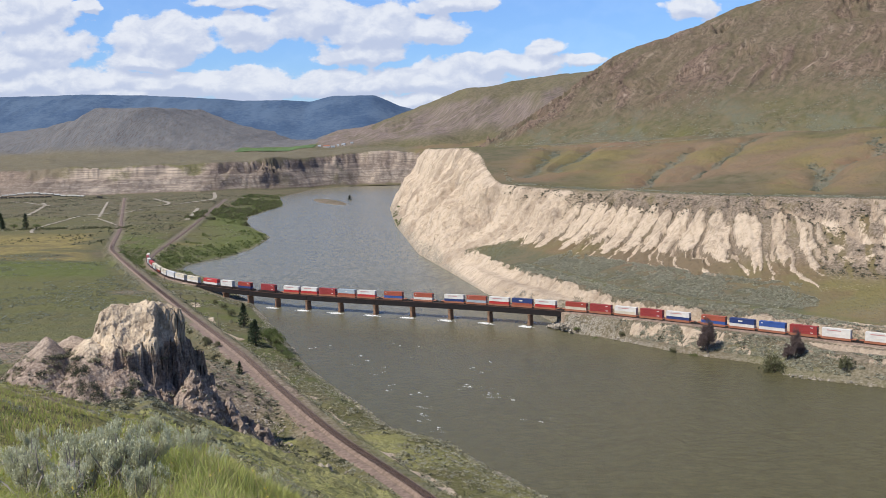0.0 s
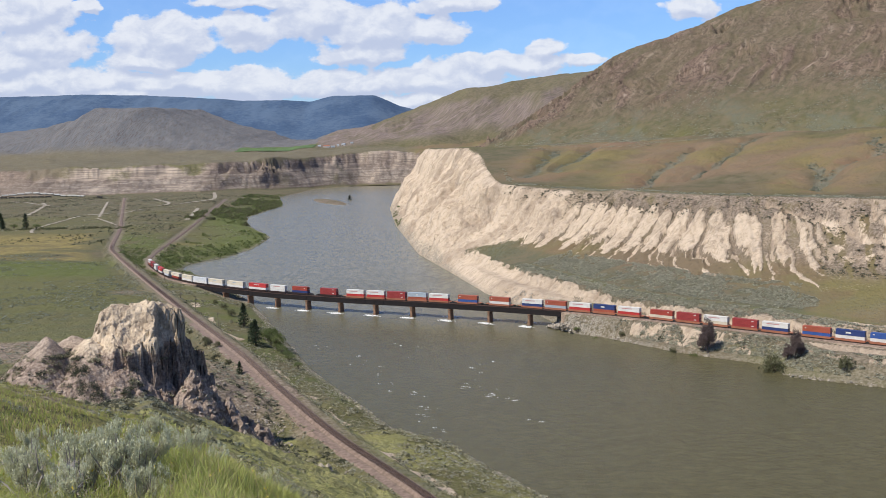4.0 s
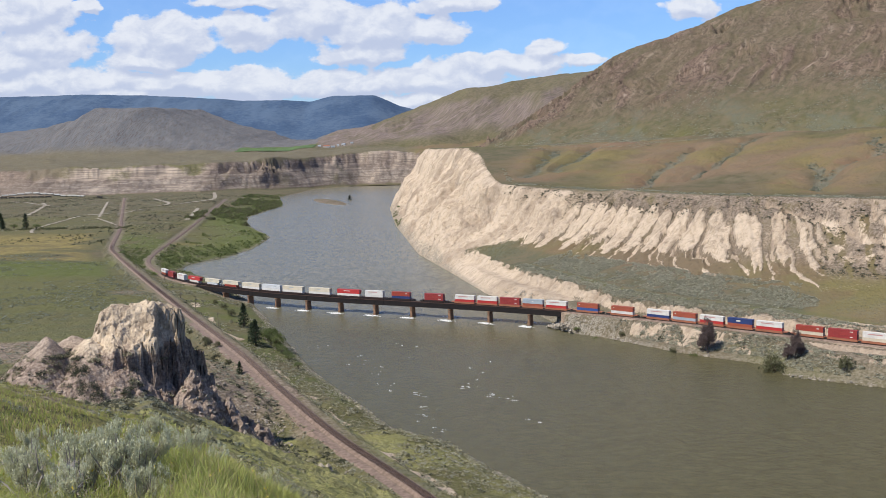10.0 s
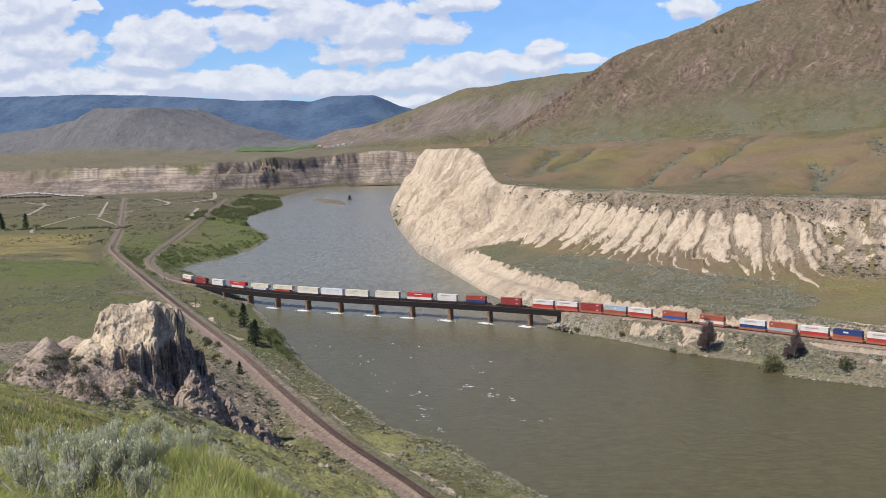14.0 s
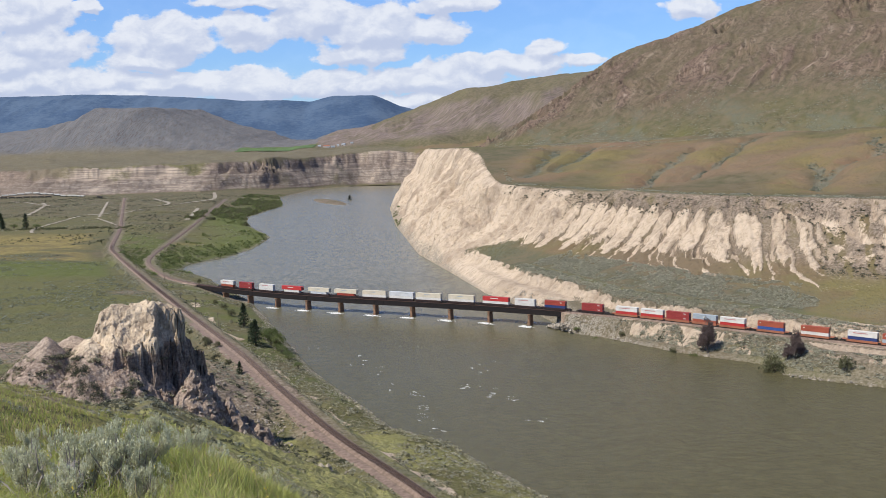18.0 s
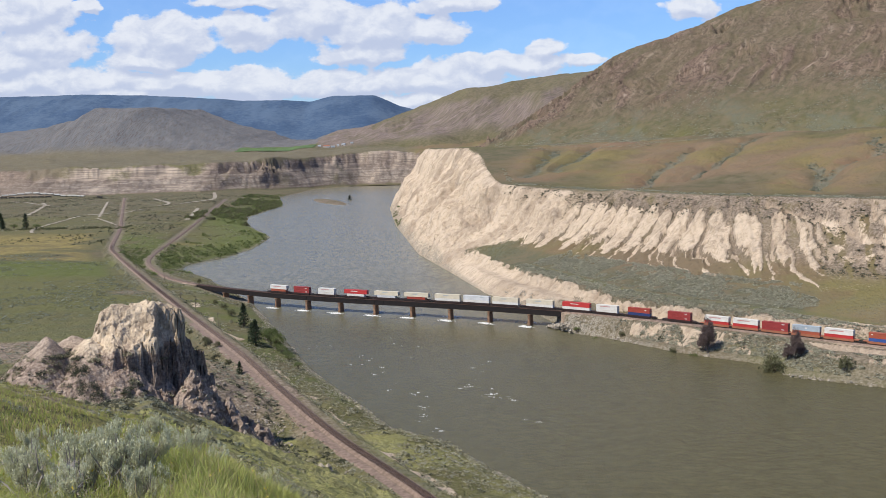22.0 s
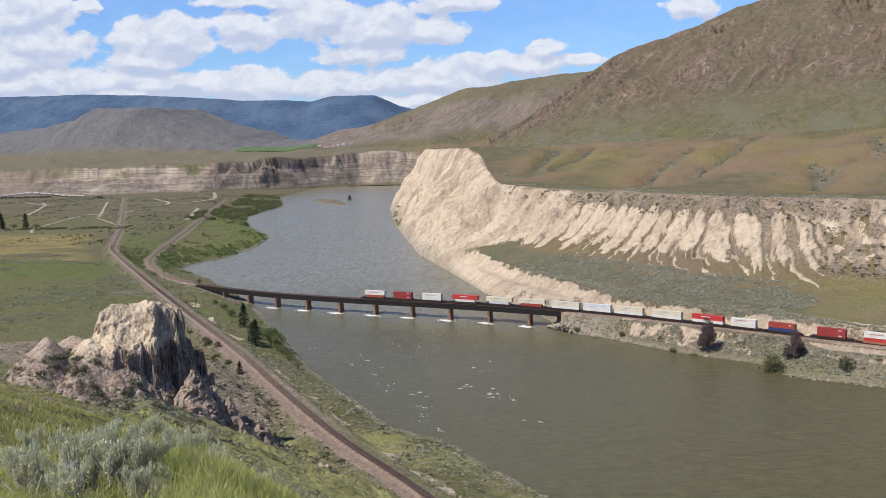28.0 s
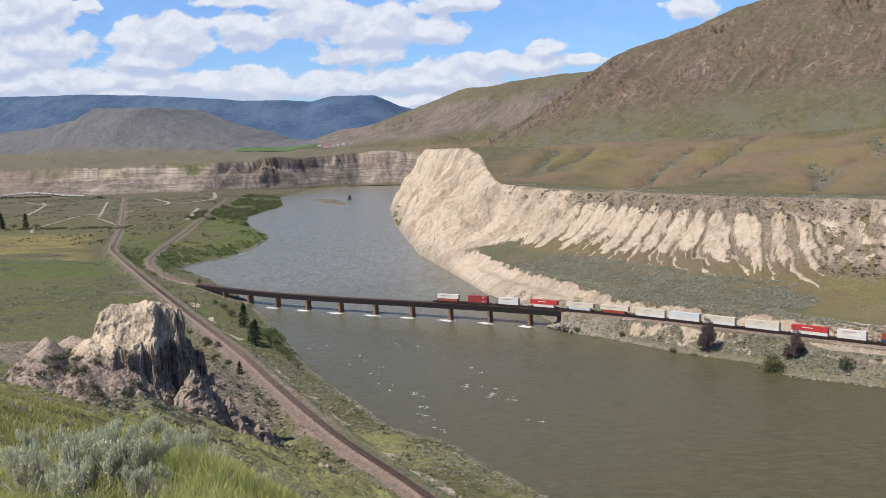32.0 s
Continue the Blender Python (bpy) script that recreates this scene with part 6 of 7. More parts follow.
def put_tree(proto, used, x, y, h, w=1.0, turn=0, label="", sink=0.05):
    z = float(ground_at(x, y)[0]) - sink
    m = pose(x, y, z, 0, 0, turn) @ Matrix.Diagonal((h * w, h * w, h, 1))
    if proto.name not in used:
        used.add(proto.name)
        proto.matrix_basis = m
        o = proto
    else:
        keep = proto.scale.copy()
        proto.scale = (1, 1, 1)
        o = copy_thing(proto, m)
        proto.scale = keep
    return tagged(o, label) if label else o


USED = set()
fir = conifer(1)
ash = broadleaf(2, GREEN_LEAF, "fresh green broadleaf tree by the water")
olive = broadleaf(3, OLIVE_LEAF, "dense olive-green bush by the water", 0.55, 44, 56, name="large_bush", base=0.12)
bare = broadleaf(4, BARE_TWIG, "leafless purple-brown tree by the water", 0.30, 44, 170, True, name="bare_tree", base=0.22)
for x, y, h, w in ((-108.4, 483, 14, 1.35), (-91.7, 432, 14, 1.3), (-95, 440, 11, 1.4), (-82.8, 357, 5.8, 1.5), (-555, 1141, 21, 1.2), (-518, 1128, 21, 1.2), (-549, 1132, 15, 1.4), (-188, 1858, 13, 2.2)):
    put_tree(fir, USED, x, y, h, w, x * 7, "dark green conifer standing in the valley" if y > 1000 else "")
for x, y, h, w in ((-86, 441, 12, 0.9), (-82, 434, 11, 0.95), (-90, 452, 9, 1.1), (-77.7, 424.5, 5.5, 1.2), (-74, 416, 5, 1.2), (-72, 409, 4.6, 1.3), (-66, 397, 4, 1.3), (-81, 430, 6, 1.1), (-497, 1110, 10, 1.2), (-535, 1132, 8, 1.3), (116, 416, 4.6, 1.2), (69.5, 472, 3.6, 1.2), (77, 460.5, 4.2, 1.3), (72, 466, 2.6, 1.4)):
    put_tree(ash, USED, x, y, h, w, x * 11)
for x, y, h, w in ((141, 384, 11.5, 1.0), (165, 368, 7.5, 0.75), (108, 424, 5.6, 0.9), (-140.6, 550.5, 3.6, 1.2), (-131.4, 534, 4.2, 1.2), (-122, 513, 4.8, 1.1), (-110.7, 417, 3.8, 1.1), (-104, 408, 3.2, 1.2), (-114, 424, 3.0, 1.2), (-174, 641, 4, 1.0), (90, 455, 3.0, 1.1), (-92, 377, 2.6, 1.2), (-128, 448, 3, 1.1)):
    put_tree(olive, USED, x, y, h, w, x * 5)
for x, y, h, w in ((122, 415, 18, 0.55), (120.5, 417, 12, 0.7), (151.4, 385, 15, 0.5), (149, 388, 8, 0.8), (154, 386, 7, 0.8)):
    put_tree(bare, USED, x, y, h, w, x * 13)


def grove(x, y):
    d = nearest(x, y, SHORE_W)[0]
    return (x < line_x(y, SHORE_W) - 2) & (d < 75) & clear_of_rails(x, y) & (fbm(x, y, 55, 3) + 0.6 * step(-d, -45, -5) > 0.15)


x, y, rng = spread(5200, -420, -180, 800, 2100, grove, 6)
scatter("river_grove", x, y, 2.5 + 4.5 * rng.rand(len(x)) ** 1.5, GREEN_LEAF, "green willow groves along the river", "trees", 40, 0.95)
x, y, rng = spread(5200, -430, -200, 1230, 2050, lambda x, y: (x < line_x(y, SHORE_W) - 1) & (nearest(x, y, SHORE_W)[0] < 85) & clear_of_rails(x, y) & (fbm(x, y, 60, 3) > -0.15), 16)
scatter("olive_wood", x[::2] + 4, y[::2] - 5, 6.0 + 4.0 * rng.rand(len(x[::2])), OLIVE_LEAF, "darker olive trees along the far bend of the river", "trees", 44, 1.1)
scatter("river_wood", x, y, 5.0 + 5.0 * rng.rand(len(x)), GREEN_LEAF, "belt of green trees along the far bend of the river", "trees", 44, 1.0)
x, y, rng = spread(1500, -330, -200, 690, 1000, lambda x, y: (x < line_x(y, SHORE_W) - 1) & (nearest(x, y, SHORE_W)[0] < 50) & clear_of_rails(x, y) & (fbm(x, y, 22, 3) > 0.0), 7)
scatter("bank_willows", x, y, 2.4 + 4.0 * rng.rand(len(x)) ** 1.5, GREEN_LEAF, "green willow bushes on the inside of the bend", "shrubs", 36, 0.9)
x, y, rng = spread(420, -260, -180, 1690, 1920, lambda x, y: np.hypot((x + 222 + 0.32 * (y - 1800)) / 19, (y - 1805) / 110) < 1, 55)
scatter("island_scrub", x, y, 1.2 + 2.6 * rng.rand(len(x)) ** 2, OLIVE_LEAF, "olive scrub on the low river island", "shrubs", 30, 0.7)
x, y, rng = spread(260, -84, -44, 1150, 1330, lambda x, y: (x > line_x(y, SHORE_E) + 1) & (nearest(x, y, SHORE_E)[0] < 9) & (fbm(x, y, 40, 2) > -0.2), 56)
scatter("cliff_foot_bushes", x, y, 2.5 + 3.5 * rng.rand(len(x)), GREEN_LEAF, "green bushes at the foot of the clay cliff by the water", "shrubs", 40, 0.9)
rng = np.random.RandomState(52)
f = rng.rand(110)
x, y = -560 + 175 * f + rng.randn(110) * 6, 1118 - 6 * f + rng.randn(110) * 9
scatter("field_hedge", x, y, 3.0 + 4.0 * rng.rand(110), OLIVE_LEAF, "hedge of low trees along the edge of the field", "trees", 50, 0.9)
x, y, rng = spread(500, -330, -235, 700, 900, lambda x, y: (x > line_x(y, TRACK_W) + 8) & (x < line_x(y, TRACK_E) - 7) & (fbm(x, y, 25, 3) > -0.1), 53)
scatter("trackside_bushes", x, y, 2.0 + 3.0 * rng.rand(len(x)), GREEN_LEAF, "green bushes between the two railway lines", "shrubs", 44, 0.9)
x, y, rng = spread(26000, -900, -215, 880, 2000, lambda x, y: (fbm(x + 40, y, 60, 4) > -0.1) & clear_of_rails(x, y) & (x < line_x(y, SHORE_W) - 30) & (x > -0.5 * y - 30) & ((y > 1090) | (x > line_x(y, TRACK_W) + 8)), 54)
scatter("valley_sagebrush", x, y, 1.4 + 2.2 * rng.rand(len(x)) ** 2, SAGE_FAR, "grey-green sagebrush over the valley floor", "shrubs", 10, 0.7)
x, y, rng = spread(9000, -900, -330, 900, 2000, lambda x, y: (fbm(x, y, 70, 4) > 0.12) & clear_of_rails(x, y) & (x < line_x(y, SHORE_W) - 60) & (x > -0.5 * y - 30), 8)
scatter("valley_scrub", x, y, 1.5 + 2.5 * rng.rand(len(x)) ** 2, SCRUB, "dark scrub dotted over the valley floor", "shrubs", 10, 0.8)


def rocks(name, x, y, size, mat, label, zs=None):
    rng = np.random.RandomState(len(x) + 3)
    z = ground_at(x, y) if zs is None else zs
    ax = np.array([[1, 0, 0], [0, 1, 0], [-1, 0, 0], [0, -1, 0], [0, 0, 0.8], [0, 0, -0.8]], float)
    v = ax[None] * (0.6 + 0.7 * rng.rand(len(x), 6, 1)) + rng.randn(len(x), 6, 3) * 0.18
    v = v * (size[:, None, None] * 0.5) + np.stack([x, y, z + 0.1 * size], -1)[:, None, :]
    f = np.array([(0, 1, 4), (1, 2, 4), (2, 3, 4), (3, 0, 4), (1, 0, 5), (2, 1, 5), (3, 2, 5), (0, 3, 5)])
    ob = new(name, faces_mesh(name, v[:, f].reshape(-1, 3, 3), mat))
    return tagged(ob, label, "stones", kind="stuff")


STONE = plain("river_stone", (0.30, 0.265, 0.215), 0.9, 0, 0.45, 1.5, local=False)
x, y, rng = spread(60000, -140, 70, 225, 620, lambda x, y: (x < line_x(y, SHORE_W) + 1) & (nearest(x, y, SHORE_W)[0] < 5) & (fbm(x, y, 22, 3) > 0.0), 9)
rocks("shore_stones", x, y, 0.35 + 0.9 * rng.rand(len(x)) ** 3, STONE, "pale stones along the water's edge")
x, y, rng = spread(70000, 40, 200, 330, 640, lambda x, y: (x > line_x(y, SHORE_E) - 1) & (nearest(x, y, SHORE_E)[0] < 11) & (fbm(x, y, 9, 2) > -0.2) & clear_of_rails(x, y) & ((x < 90) | ((nearest(x, y, SHORE_E)[0] < 2.0) & (fbm(x, y, 12, 2) > 0.2))), 10)
rocks("embankment_stones", x[:6000], y[:6000], 0.4 + 1.3 * rng.rand(len(x[:6000])) ** 3, STONE, "broken stone on the railway embankment")
x, y, rng = spread(9000, -125, -25, 200, 300, lambda x, y: (hill_z(x, y) > 6) & (fbm(x, y, 10, 3) > 0.05) & (bluff_z(x, y) < 40) & (x < line_x(y, TRACK_W) - 5), 12)
rng = np.random.RandomState(71)
f = rng.rand(420)
rocks("abutment_stones", 58 + 9 * f + rng.randn(420) * 1.2, 492 - 16 * f + rng.randn(420) * 2.2, 0.7 + 1.8 * rng.rand(420) ** 2, STONE, "broken rock heaped below the bridge abutment", 0.3 + 5.0 * rng.rand(420) * f)
zz = np.maximum(ground_at(x, y), bluff_z(x, y))
rocks("bluff_rubble", x[:3500], y[:3500], 0.3 + 1.4 * rng.rand(len(x[:3500])) ** 4, STONE, "rubble at the foot of the clay bluff", zz[:3500])


# scrub in the drainage lines and in the hollow at the foot of the mountain
def drained(x, y):
    d = np.min([nearest(x + 4 * fbm(x, y, 40, 3), y - 4 * fbm(x, y, 40, 3), line)[0] for line in GULLIES], 0)
    return (x > line_x(y, EDGE_E) + 4) & (d < 4.5) & (fbm(x, y, 16, 3) > -0.15)


x, y, rng = spread(80000, 60, 470, 560, 1080, drained, 61)
scatter("gully_scrub", x[:1500], y[:1500], 1.0 + 2.2 * rng.rand(len(x[:1500])) ** 2, SAGE, "grey-green scrub in the dry gullies of the terrace", "shrubs", 16)


def hollow(x, y):
    climb = 0.6 * x + 0.8 * y - 1100 + 60 * fbm(x, y, 90, 3)
    return (x > line_x(y, EDGE_E)) & (climb > -110) & (climb < 110) & (fbm(x, y, 30, 4, 0.6) > 0.1) & (x > 0.06 * y) & (x < 0.52 * y)


x, y, rng = spread(60000, 60, 700, 780, 1420, hollow, 62)
scatter("hollow_sagebrush", x[:9000], y[:9000], 0.9 + 1.5 * rng.rand(len(x[:9000])) ** 2, SAGE_GREY, "grey-green sagebrush at the foot of the mountain", "shrubs", 7)
# ---- sagebrush and dead wood close to the camera ----
def sage_bush(seed, leaves=5600):
    """A silvery sagebrush about 0.8 m tall: crooked woody stems and tufts of narrow leaves."""
    rng = np.random.RandomState(seed)
    t = tagged(new("sagebrush"), "silvery grey-green sagebrush among tall grass", "shrub", "sagebrush in the foreground")
    bm = bmesh.new()
    tips = []
    for k in range(13):
        a, out = rng.rand() * 6.283, 0.12 + 0.36 * rng.rand()
        h = 0.42 + 0.36 * rng.rand()
        pts = []
        for j in range(6):
            f = j / 5
            pts.append((math.cos(a) * out * f + 0.03 * rng.randn() * f, math.sin(a) * out * f + 0.03 * rng.randn() * f, h * f ** 1.2 - 0.03))
        tube(bm, pts, [0.016, 0.012, 0.010, 0.007, 0.005, 0.003], 5)
        for q in range(5):
            e = np.array(pts[3 + q % 3]) + rng.randn(3) * np.array([0.07, 0.07, 0.06])
            tube(bm, [pts[2 + q % 3], tuple(e)], [0.004, 0.002], 4)
            tips.append(e)
        tips.append(np.array(pts[-1]))
    part("woody_stem", bm, DEAD_WOOD, t)
    tips = np.array(tips)
    tips = tips[rng.permutation(len(tips))[:44]]
    c = tips[rng.randint(0, len(tips), leaves)] + rng.randn(leaves, 3) * np.array([0.026, 0.026, 0.046])
    d = rng.randn(leaves, 3) * 0.5 + np.array([0, 0, 0.9])
    d /= np.linalg.norm(d, axis=1)[:, None]
    w = np.cross(d, rng.randn(leaves, 3))
    w /= np.linalg.norm(w, axis=1)[:, None]
    ln = (0.018 + 0.024 * rng.rand(leaves))[:, None]
    q = np.stack([c - w * 0.0030, c + w * 0.0030, c + d * ln + w * 0.0062, c + d * ln - w * 0.0062], 1)
    mesh_part("foliage", faces_mesh("foliage", q, SILVER, 4), t)
    return t


SILVER = leaf_material("silver_sage_leaf", (0.20, 0.215, 0.110), (0.93, 0.92, 0.68), 0.55, 0.35)
PROTO = [sage_bush(31), sage_bush(32), sage_bush(33, 6400)]


def dead_branch(seed):
    rng = np.random.RandomState(seed)
    t = tagged(new("dead_branch"), "bleached grey dead sagebrush branches", "dead wood", "dead wood in the foreground")
    for k in range(7):
        bm = bmesh.new()
        a, up = rng.rand() * 6.283, 0.10 + 0.5 * rng.rand()
        way, p, pts = np.array([math.cos(a), math.sin(a), up]), np.array([0.04 * rng.randn(), 0.04 * rng.randn(), 0.0]), []
        for j in range(9):
            pts.append(tuple(p))
            way = way + rng.randn(3) * np.array([0.42, 0.42, 0.30])
            way /= np.linalg.norm(way)
            p = p + way * (0.065 + 0.02 * rng.rand())
            p[2] = max(p[2], 0.02)
        tube(bm, pts, [0.017, 0.015, 0.013, 0.012, 0.010, 0.008, 0.006, 0.005, 0.003], 6)
        for q in (3, 4, 5, 6, 7):
            e = np.array(pts[q]) + rng.randn(3) * 0.07 + np.array([0, 0, 0.04])
            m = 0.5 * (np.array(pts[q]) + e) + rng.randn(3) * 0.02
            tube(bm, [pts[q], tuple(m), tuple(e)], [0.006, 0.004, 0.002], 5)
        part("branch", bm, DEAD_WOOD, t)
    return t


PROTO_DEAD = dead_branch(41)


for k, (d, side, h) in enumerate(BUSHES):
    put_tree(PROTO[k % 3], USED, side * d, d, h * 1.0, 0.85, 67 * k, sink=0.02)
for k, (d, side, h, turn) in enumerate(((11.0, -0.478, 1.0, 20), (9.8, -0.468, 1.25, 200), (10.4, -0.485, 1.2, 95), (9.2, -0.44, 1.1, 330), (9.1, -0.425, 0.9, 150), (9.3, -0.442, 0.8, 260), (8.4, -0.335, 0.6, 80), (10.8, -0.468, 1.3, 40), (9.6, -0.440, 1.2, 300), (9.4, -0.425, 1.1, 10))):
    put_tree(PROTO_DEAD, USED, side * d, d, h, 1.0, turn, sink=0.0)
# ---- roads, far train, houses, poles, foam ----
DIRT = plain("pale_dirt", (0.31, 0.275, 0.22), 0.95, 0, 0.25, 6.0, local=False)


def build_road(pts, width):
    line = smooth_line(pts, 8.0)
    d = np.gradient(line, axis=0)
    d /= np.hypot(d[:, 0], d[:, 1])[:, None]
    nr = np.stack([d[:, 1], -d[:, 0]], 1)
    k = np.array([-1, -0.4, 0.4, 1]) * width / 3
    xs, ys = line[:, None, 0] + nr[:, None, 0] * k, line[:, None, 1] + nr[:, None, 1] * k
    zs = ground_at(xs.ravel(), ys.ravel()).reshape(xs.shape) + 0.7
    return tagged(sheet("dirt_road", xs, ys, zs, DIRT), "pale unpaved farm road", "road", kind="structure")


for pts, w in (([(-480, 1060), (-506, 1131), (-536, 1341)], 6), ([(-639, 1402), (-732, 1675), (-784, 1785)], 9), ([(-880, 1860), (-818, 1795), (-679, 1615)], 9), ([(-540, 1380), (-501, 1398), (-487, 1482)], 7),
               ([(-575, 1820), (-497, 1655), (-490, 1560)], 9), ([(-479, 1605), (-447, 1765), (-512, 2050)], 11), ([(-363, 1288), (-410, 1525)], 9), ([(-492, 1293), (-416, 1158)], 5), ([(-496, 1312), (-643, 1750)], 6)):
    build_road(pts, w)


def build_field():
    yy, xx = np.meshgrid(np.linspace(3050, 3140, 10), np.linspace(-690, -425, 18), indexing="ij")
    zs = ground_at(xx.ravel(), yy.ravel()).reshape(xx.shape) + 1.5
    return tagged(sheet("hay_field", xx, yy, zs, plain("young_crop", (0.082, 0.128, 0.048), 0.9, 0, 0.25, 30, local=False)), "bright green crop field on the far terrace", "field", kind="structure")


build_field()


def build_hopper(col, label):
    h = tagged(new("hopper_car"), label, "train car", "cars of the standing freight train")
    bm = bmesh.new()
    box(bm, -7.6, 7.6, -1.5, 1.5, 1.6, 4.3, 0.25)
    for v in bm.verts:
        if v.co.z < 2 and abs(v.co.x) > 6:
            v.co.x *= 0.82
    part("body", bm, col, h)
    bm = bmesh.new()
    box(bm, -8.2, 8.2, -1.3, 1.3, 1.0, 1.3)
    part("sill", bm, MATS["steel_dark"], h)
    for e in (-6, 6):
        bm = bmesh.new()
        box(bm, e - 1.2, e + 1.2, -1.1, 1.1, 0.1, 0.95, 0.1)
        part("bogie", bm, MATS["steel_dark"], h)
    return h


def park(proto, pts, first, step_, count):
    line = smooth_line(pts, 1.0)
    for k in range(count):
        i = int(first + step_ * k)
        if i + 2 >= len(line):
            break
        a = math.degrees(math.atan2(*(line[i + 2] - line[i])[::-1]))
        x, y = line[i]
        z = float(ground_at(x, y)[0]) + 0.6
        if k == 0:
            proto.matrix_basis = pose(x, y, z, 0, 0, a)
        else:
            copy_thing(proto, pose(x, y, z, 0, 0, a))


park(build_hopper(MATS["white"], "white covered hopper car on a distant siding"), [(-1010, 2040), (-975, 2050), (-903, 2052), (-824, 2030), (-760, 1975)], 12, 17.2, 14)
park(build_hopper(MATS["steel_dark"], "dark hopper car on a distant siding"), [(-1040, 2012), (-990, 2018), (-910, 2014), (-840, 2002)], 2, 17.2, 11)
park(build_hopper(MATS["steel_dark"], "dark locomotive at the head of a standing train"), [(-740, 1955), (-700, 1885), (-662, 1805)], 8, 19, 3)


def build_house(x, y, w, d, h, wall, turn):
    hs = tagged(new("farm_house"), "small pale farm house on the far terrace", "house", "farm houses on the terrace")
    bm = bmesh.new()
    box(bm, -w / 2, w / 2, -d / 2, d / 2, 0, h)
    part("wall", bm, wall, hs)
    bm = bmesh.new()
    v = [bm.verts.new(p) for p in ((-w / 2 - 0.5, -d / 2 - 0.5, h), (w / 2 + 0.5, -d / 2 - 0.5, h), (w / 2 + 0.5, d / 2 + 0.5, h), (-w / 2 - 0.5, d / 2 + 0.5, h), (-w / 2, 0, h + d * 0.35), (w / 2, 0, h + d * 0.35))]
    for f in ((0, 1, 5, 4), (2, 3, 4, 5), (0, 4, 3), (1, 2, 5), (3, 2, 1, 0)):
        bm.faces.new([v[i] for i in f])
    part("roof", bm, MATS["rust_car"] if w > 20 else MATS["grey"], hs)
    for k in (-0.25, 0.25):
        bm = bmesh.new()
        box(bm, k * w - 0.8, k * w + 0.8, -d / 2 - 0.06, -d / 2 + 0.02, 1.0, 2.3)
        part("window", bm, MATS["steel_dark"], hs)
    hs.matrix_basis = pose(x, y, float(ground_at(x, y)[0]) - 0.2, 0, 0, turn)


for x, y, w, d, t in ((-408, 3085, 9, 7, 10), (-384, 3090, 21, 10, 0), (-362, 3080, 12, 7, 20), (-346, 3095, 8, 6, 0), (-326, 3088, 13, 7, -10), (-298, 3090, 9, 6, 15)):
    build_house(x, y, w, d, 4.0, MATS["white"], t)

POLE_WOOD = plain("pole_timber", (0.11, 0.085, 0.065), 0.9, 0, 0.3, 1.0)
for k, (x, y, h) in enumerate(((-204.3, 658.5, 8.5), (-162, 552, 8.5), (-145, 523, 8.5), (-240, 705, 8.5), (-118, 466, 8.0))):
    po = tagged(new("utility_pole"), "weathered timber utility pole beside the track", "pole", "utility poles")
    bm = bmesh.new()
    tube(bm, [(0, 0, -0.3), (0, 0, h)], [0.17, 0.11], 8)
    part("post", bm, POLE_WOOD, po)
    bm = bmesh.new()
    box(bm, -1.1, 1.1, -0.06, 0.06, h - 0.8, h - 0.66)
    part("crossarm", bm, POLE_WOOD, po)
    po.matrix_basis = pose(x, y, float(ground_at(x, y)[0]), 0, 0, 30)

m, n, b, place = material("white_foam", 0.9)
n.put(b.inputs["Base Color"], n.mix(n.noise(place, 2.0, 4, 0.6), (0.62, 0.62, 0.58), (0.85, 0.86, 0.84)))
FOAM = m


def foam_mesh(name, length, width, count, rng, size):
    """Loose flat scraps of foam within a long patch."""
    c = rng.randn(count, 3) * np.array([length / 4, width / 4, 0.0])
    t = np.stack([rng.randn(count, 3) * size * 1.6, rng.randn(count, 3) * size * 0.7, 0.03 + 0.06 * rng.rand(count, 3)], -1)
    return faces_mesh(name, c[:, None, :] + t, FOAM)


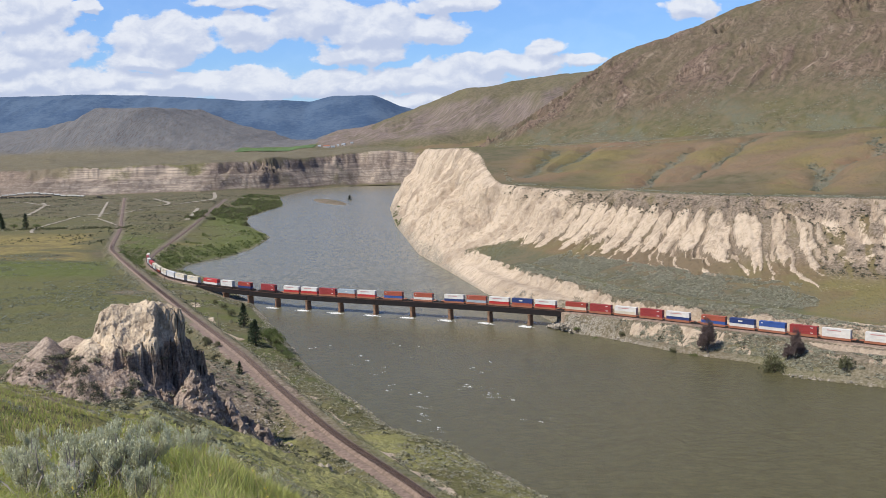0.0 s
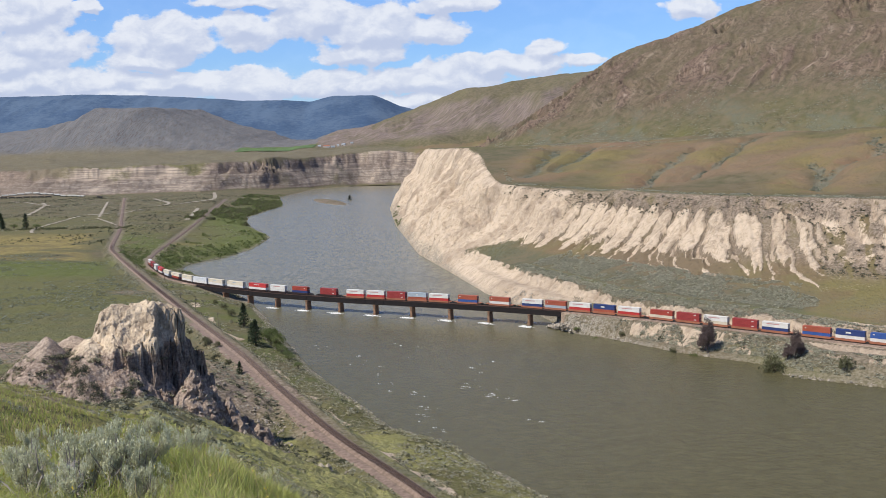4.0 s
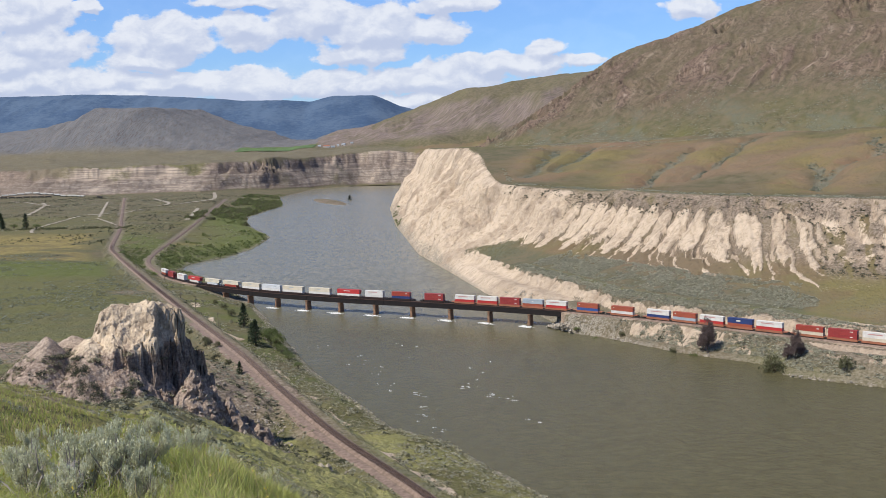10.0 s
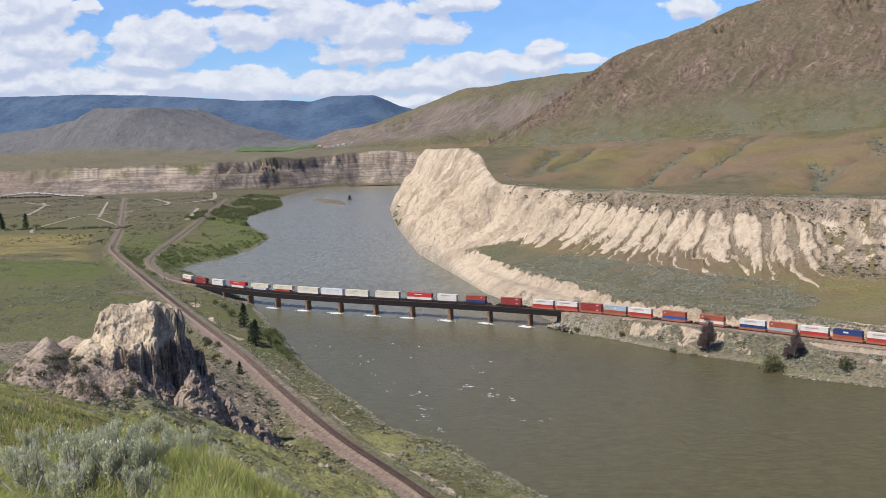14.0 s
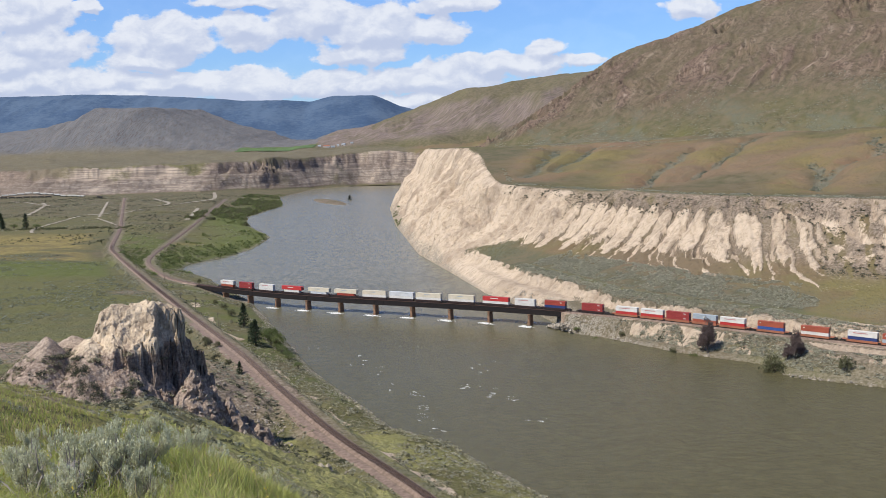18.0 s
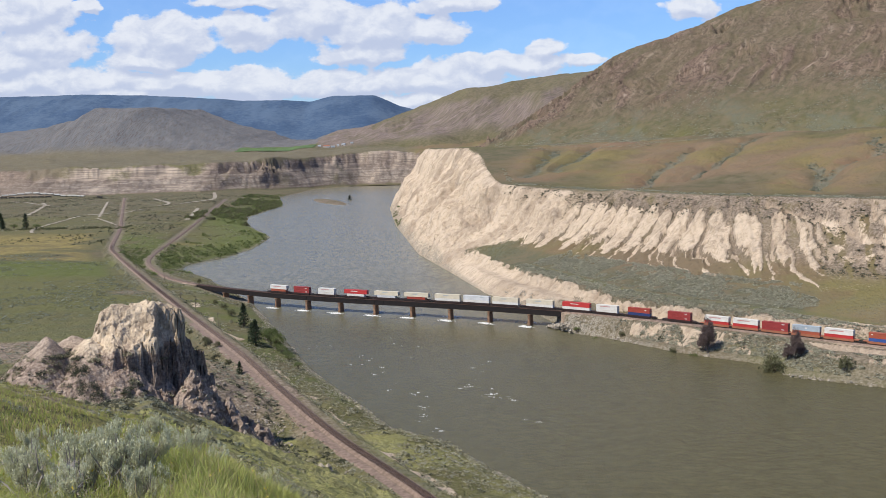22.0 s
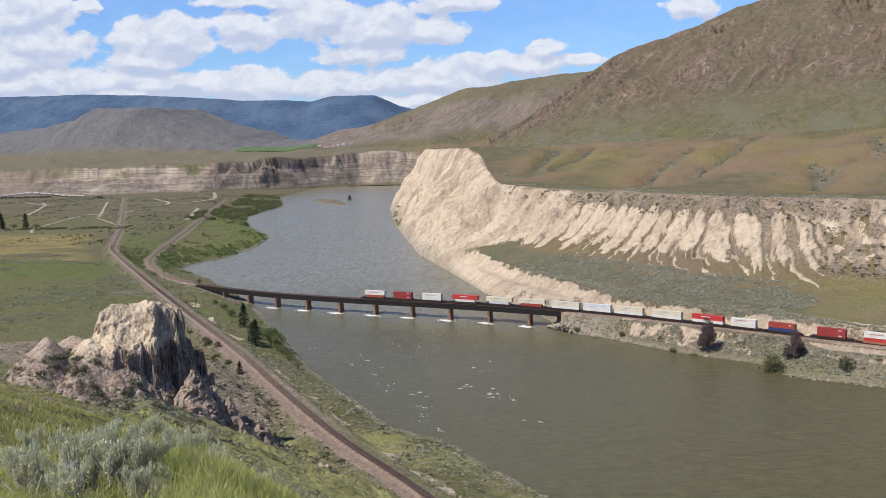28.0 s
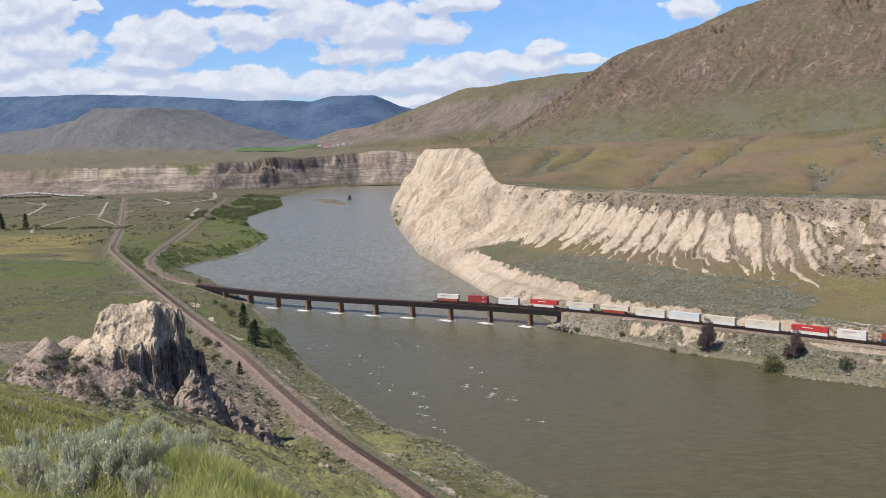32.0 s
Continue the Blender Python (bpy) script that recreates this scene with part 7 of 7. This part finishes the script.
rng = np.random.RandomState(5)
for i in range(1, 11):
    x, y, a = on_line(15.0 + 25.2 * i)
    ob = new("pier_foam", foam_mesh("pier_foam", 8.5, 4.0, 150, rng, 0.6))
    ob.matrix_basis = pose(x - 2.0 + math.sin(a) * 2, y - 4.2, 0.02, 0, 0, math.degrees(a) - 8)
    tagged(ob, "white water breaking against the bridge pier", "foam", "white water at the piers")
    ob = new("pier_foam", foam_mesh("pier_foam", 9, 3.0, 60, rng, 0.5))
    ob.matrix_basis = pose(x + 1.5, y + 6.0, 0.02, 0, 0, math.degrees(a) + 6)
    tagged(ob, "thin streak of foam behind the bridge pier", "foam", "white water at the piers")

FLECKS = []
for x, y, r, count in ((-38, 425, 7, 6), (-30, 400, 7, 7), (-24, 372, 6, 5), (-15, 360, 5, 6), (-8, 340, 4, 6), (-9, 330, 4, 7), (-4, 312, 3, 4), (10, 366, 6, 7), (19, 356, 4, 9), (25, 349, 3, 6), (10, 392, 7, 4), (-68, 455, 6, 4), (36, 330, 12, 3), (15, 412, 12, 3), (-20, 450, 18, 5)):
    for k in range(count):
        px, py = x + rng.randn() * r * 0.5, y + rng.randn() * r * 0.8
        big = 0.5 + rng.rand()
        ob = new("whitecap", foam_mesh("whitecap", 1.9 * big, 0.5 * big, 9 + int(8 * big), rng, 0.13 * big))
        tagged(ob, "small white crest of broken water on the rapids", "whitecap", "whitecaps on the rapids")
        FLECKS.append((ob, px, py, float(rng.rand() * 60 - 50), 0.5 + 0.6 * rng.rand()))
def motions():
    for thing, s, up in MOVERS:
        rows = []
        for t in range(0, 33, 2):
            x, y, a = on_line(s + SPEED * (t - 13.0))
            rows.append((t, pose(x, y, float(rail_h(x)) + up, 0, 0, math.degrees(a))))
        walk(thing, rows)
    for k, (thing, x, y, turn, drift) in enumerate(FLECKS):
        rows = []
        for t in range(0, 33, 2):
            w = 0.9 * t + k * 1.7
            rows.append((t, pose(x + drift * math.sin(w), y + 0.7 * drift * math.sin(1.3 * w + k), 0.04 + 0.09 * math.sin(1.1 * w + 0.5 * k), 0, 0, turn + 14 * math.sin(0.8 * w))))
        walk(thing, rows)


motions()
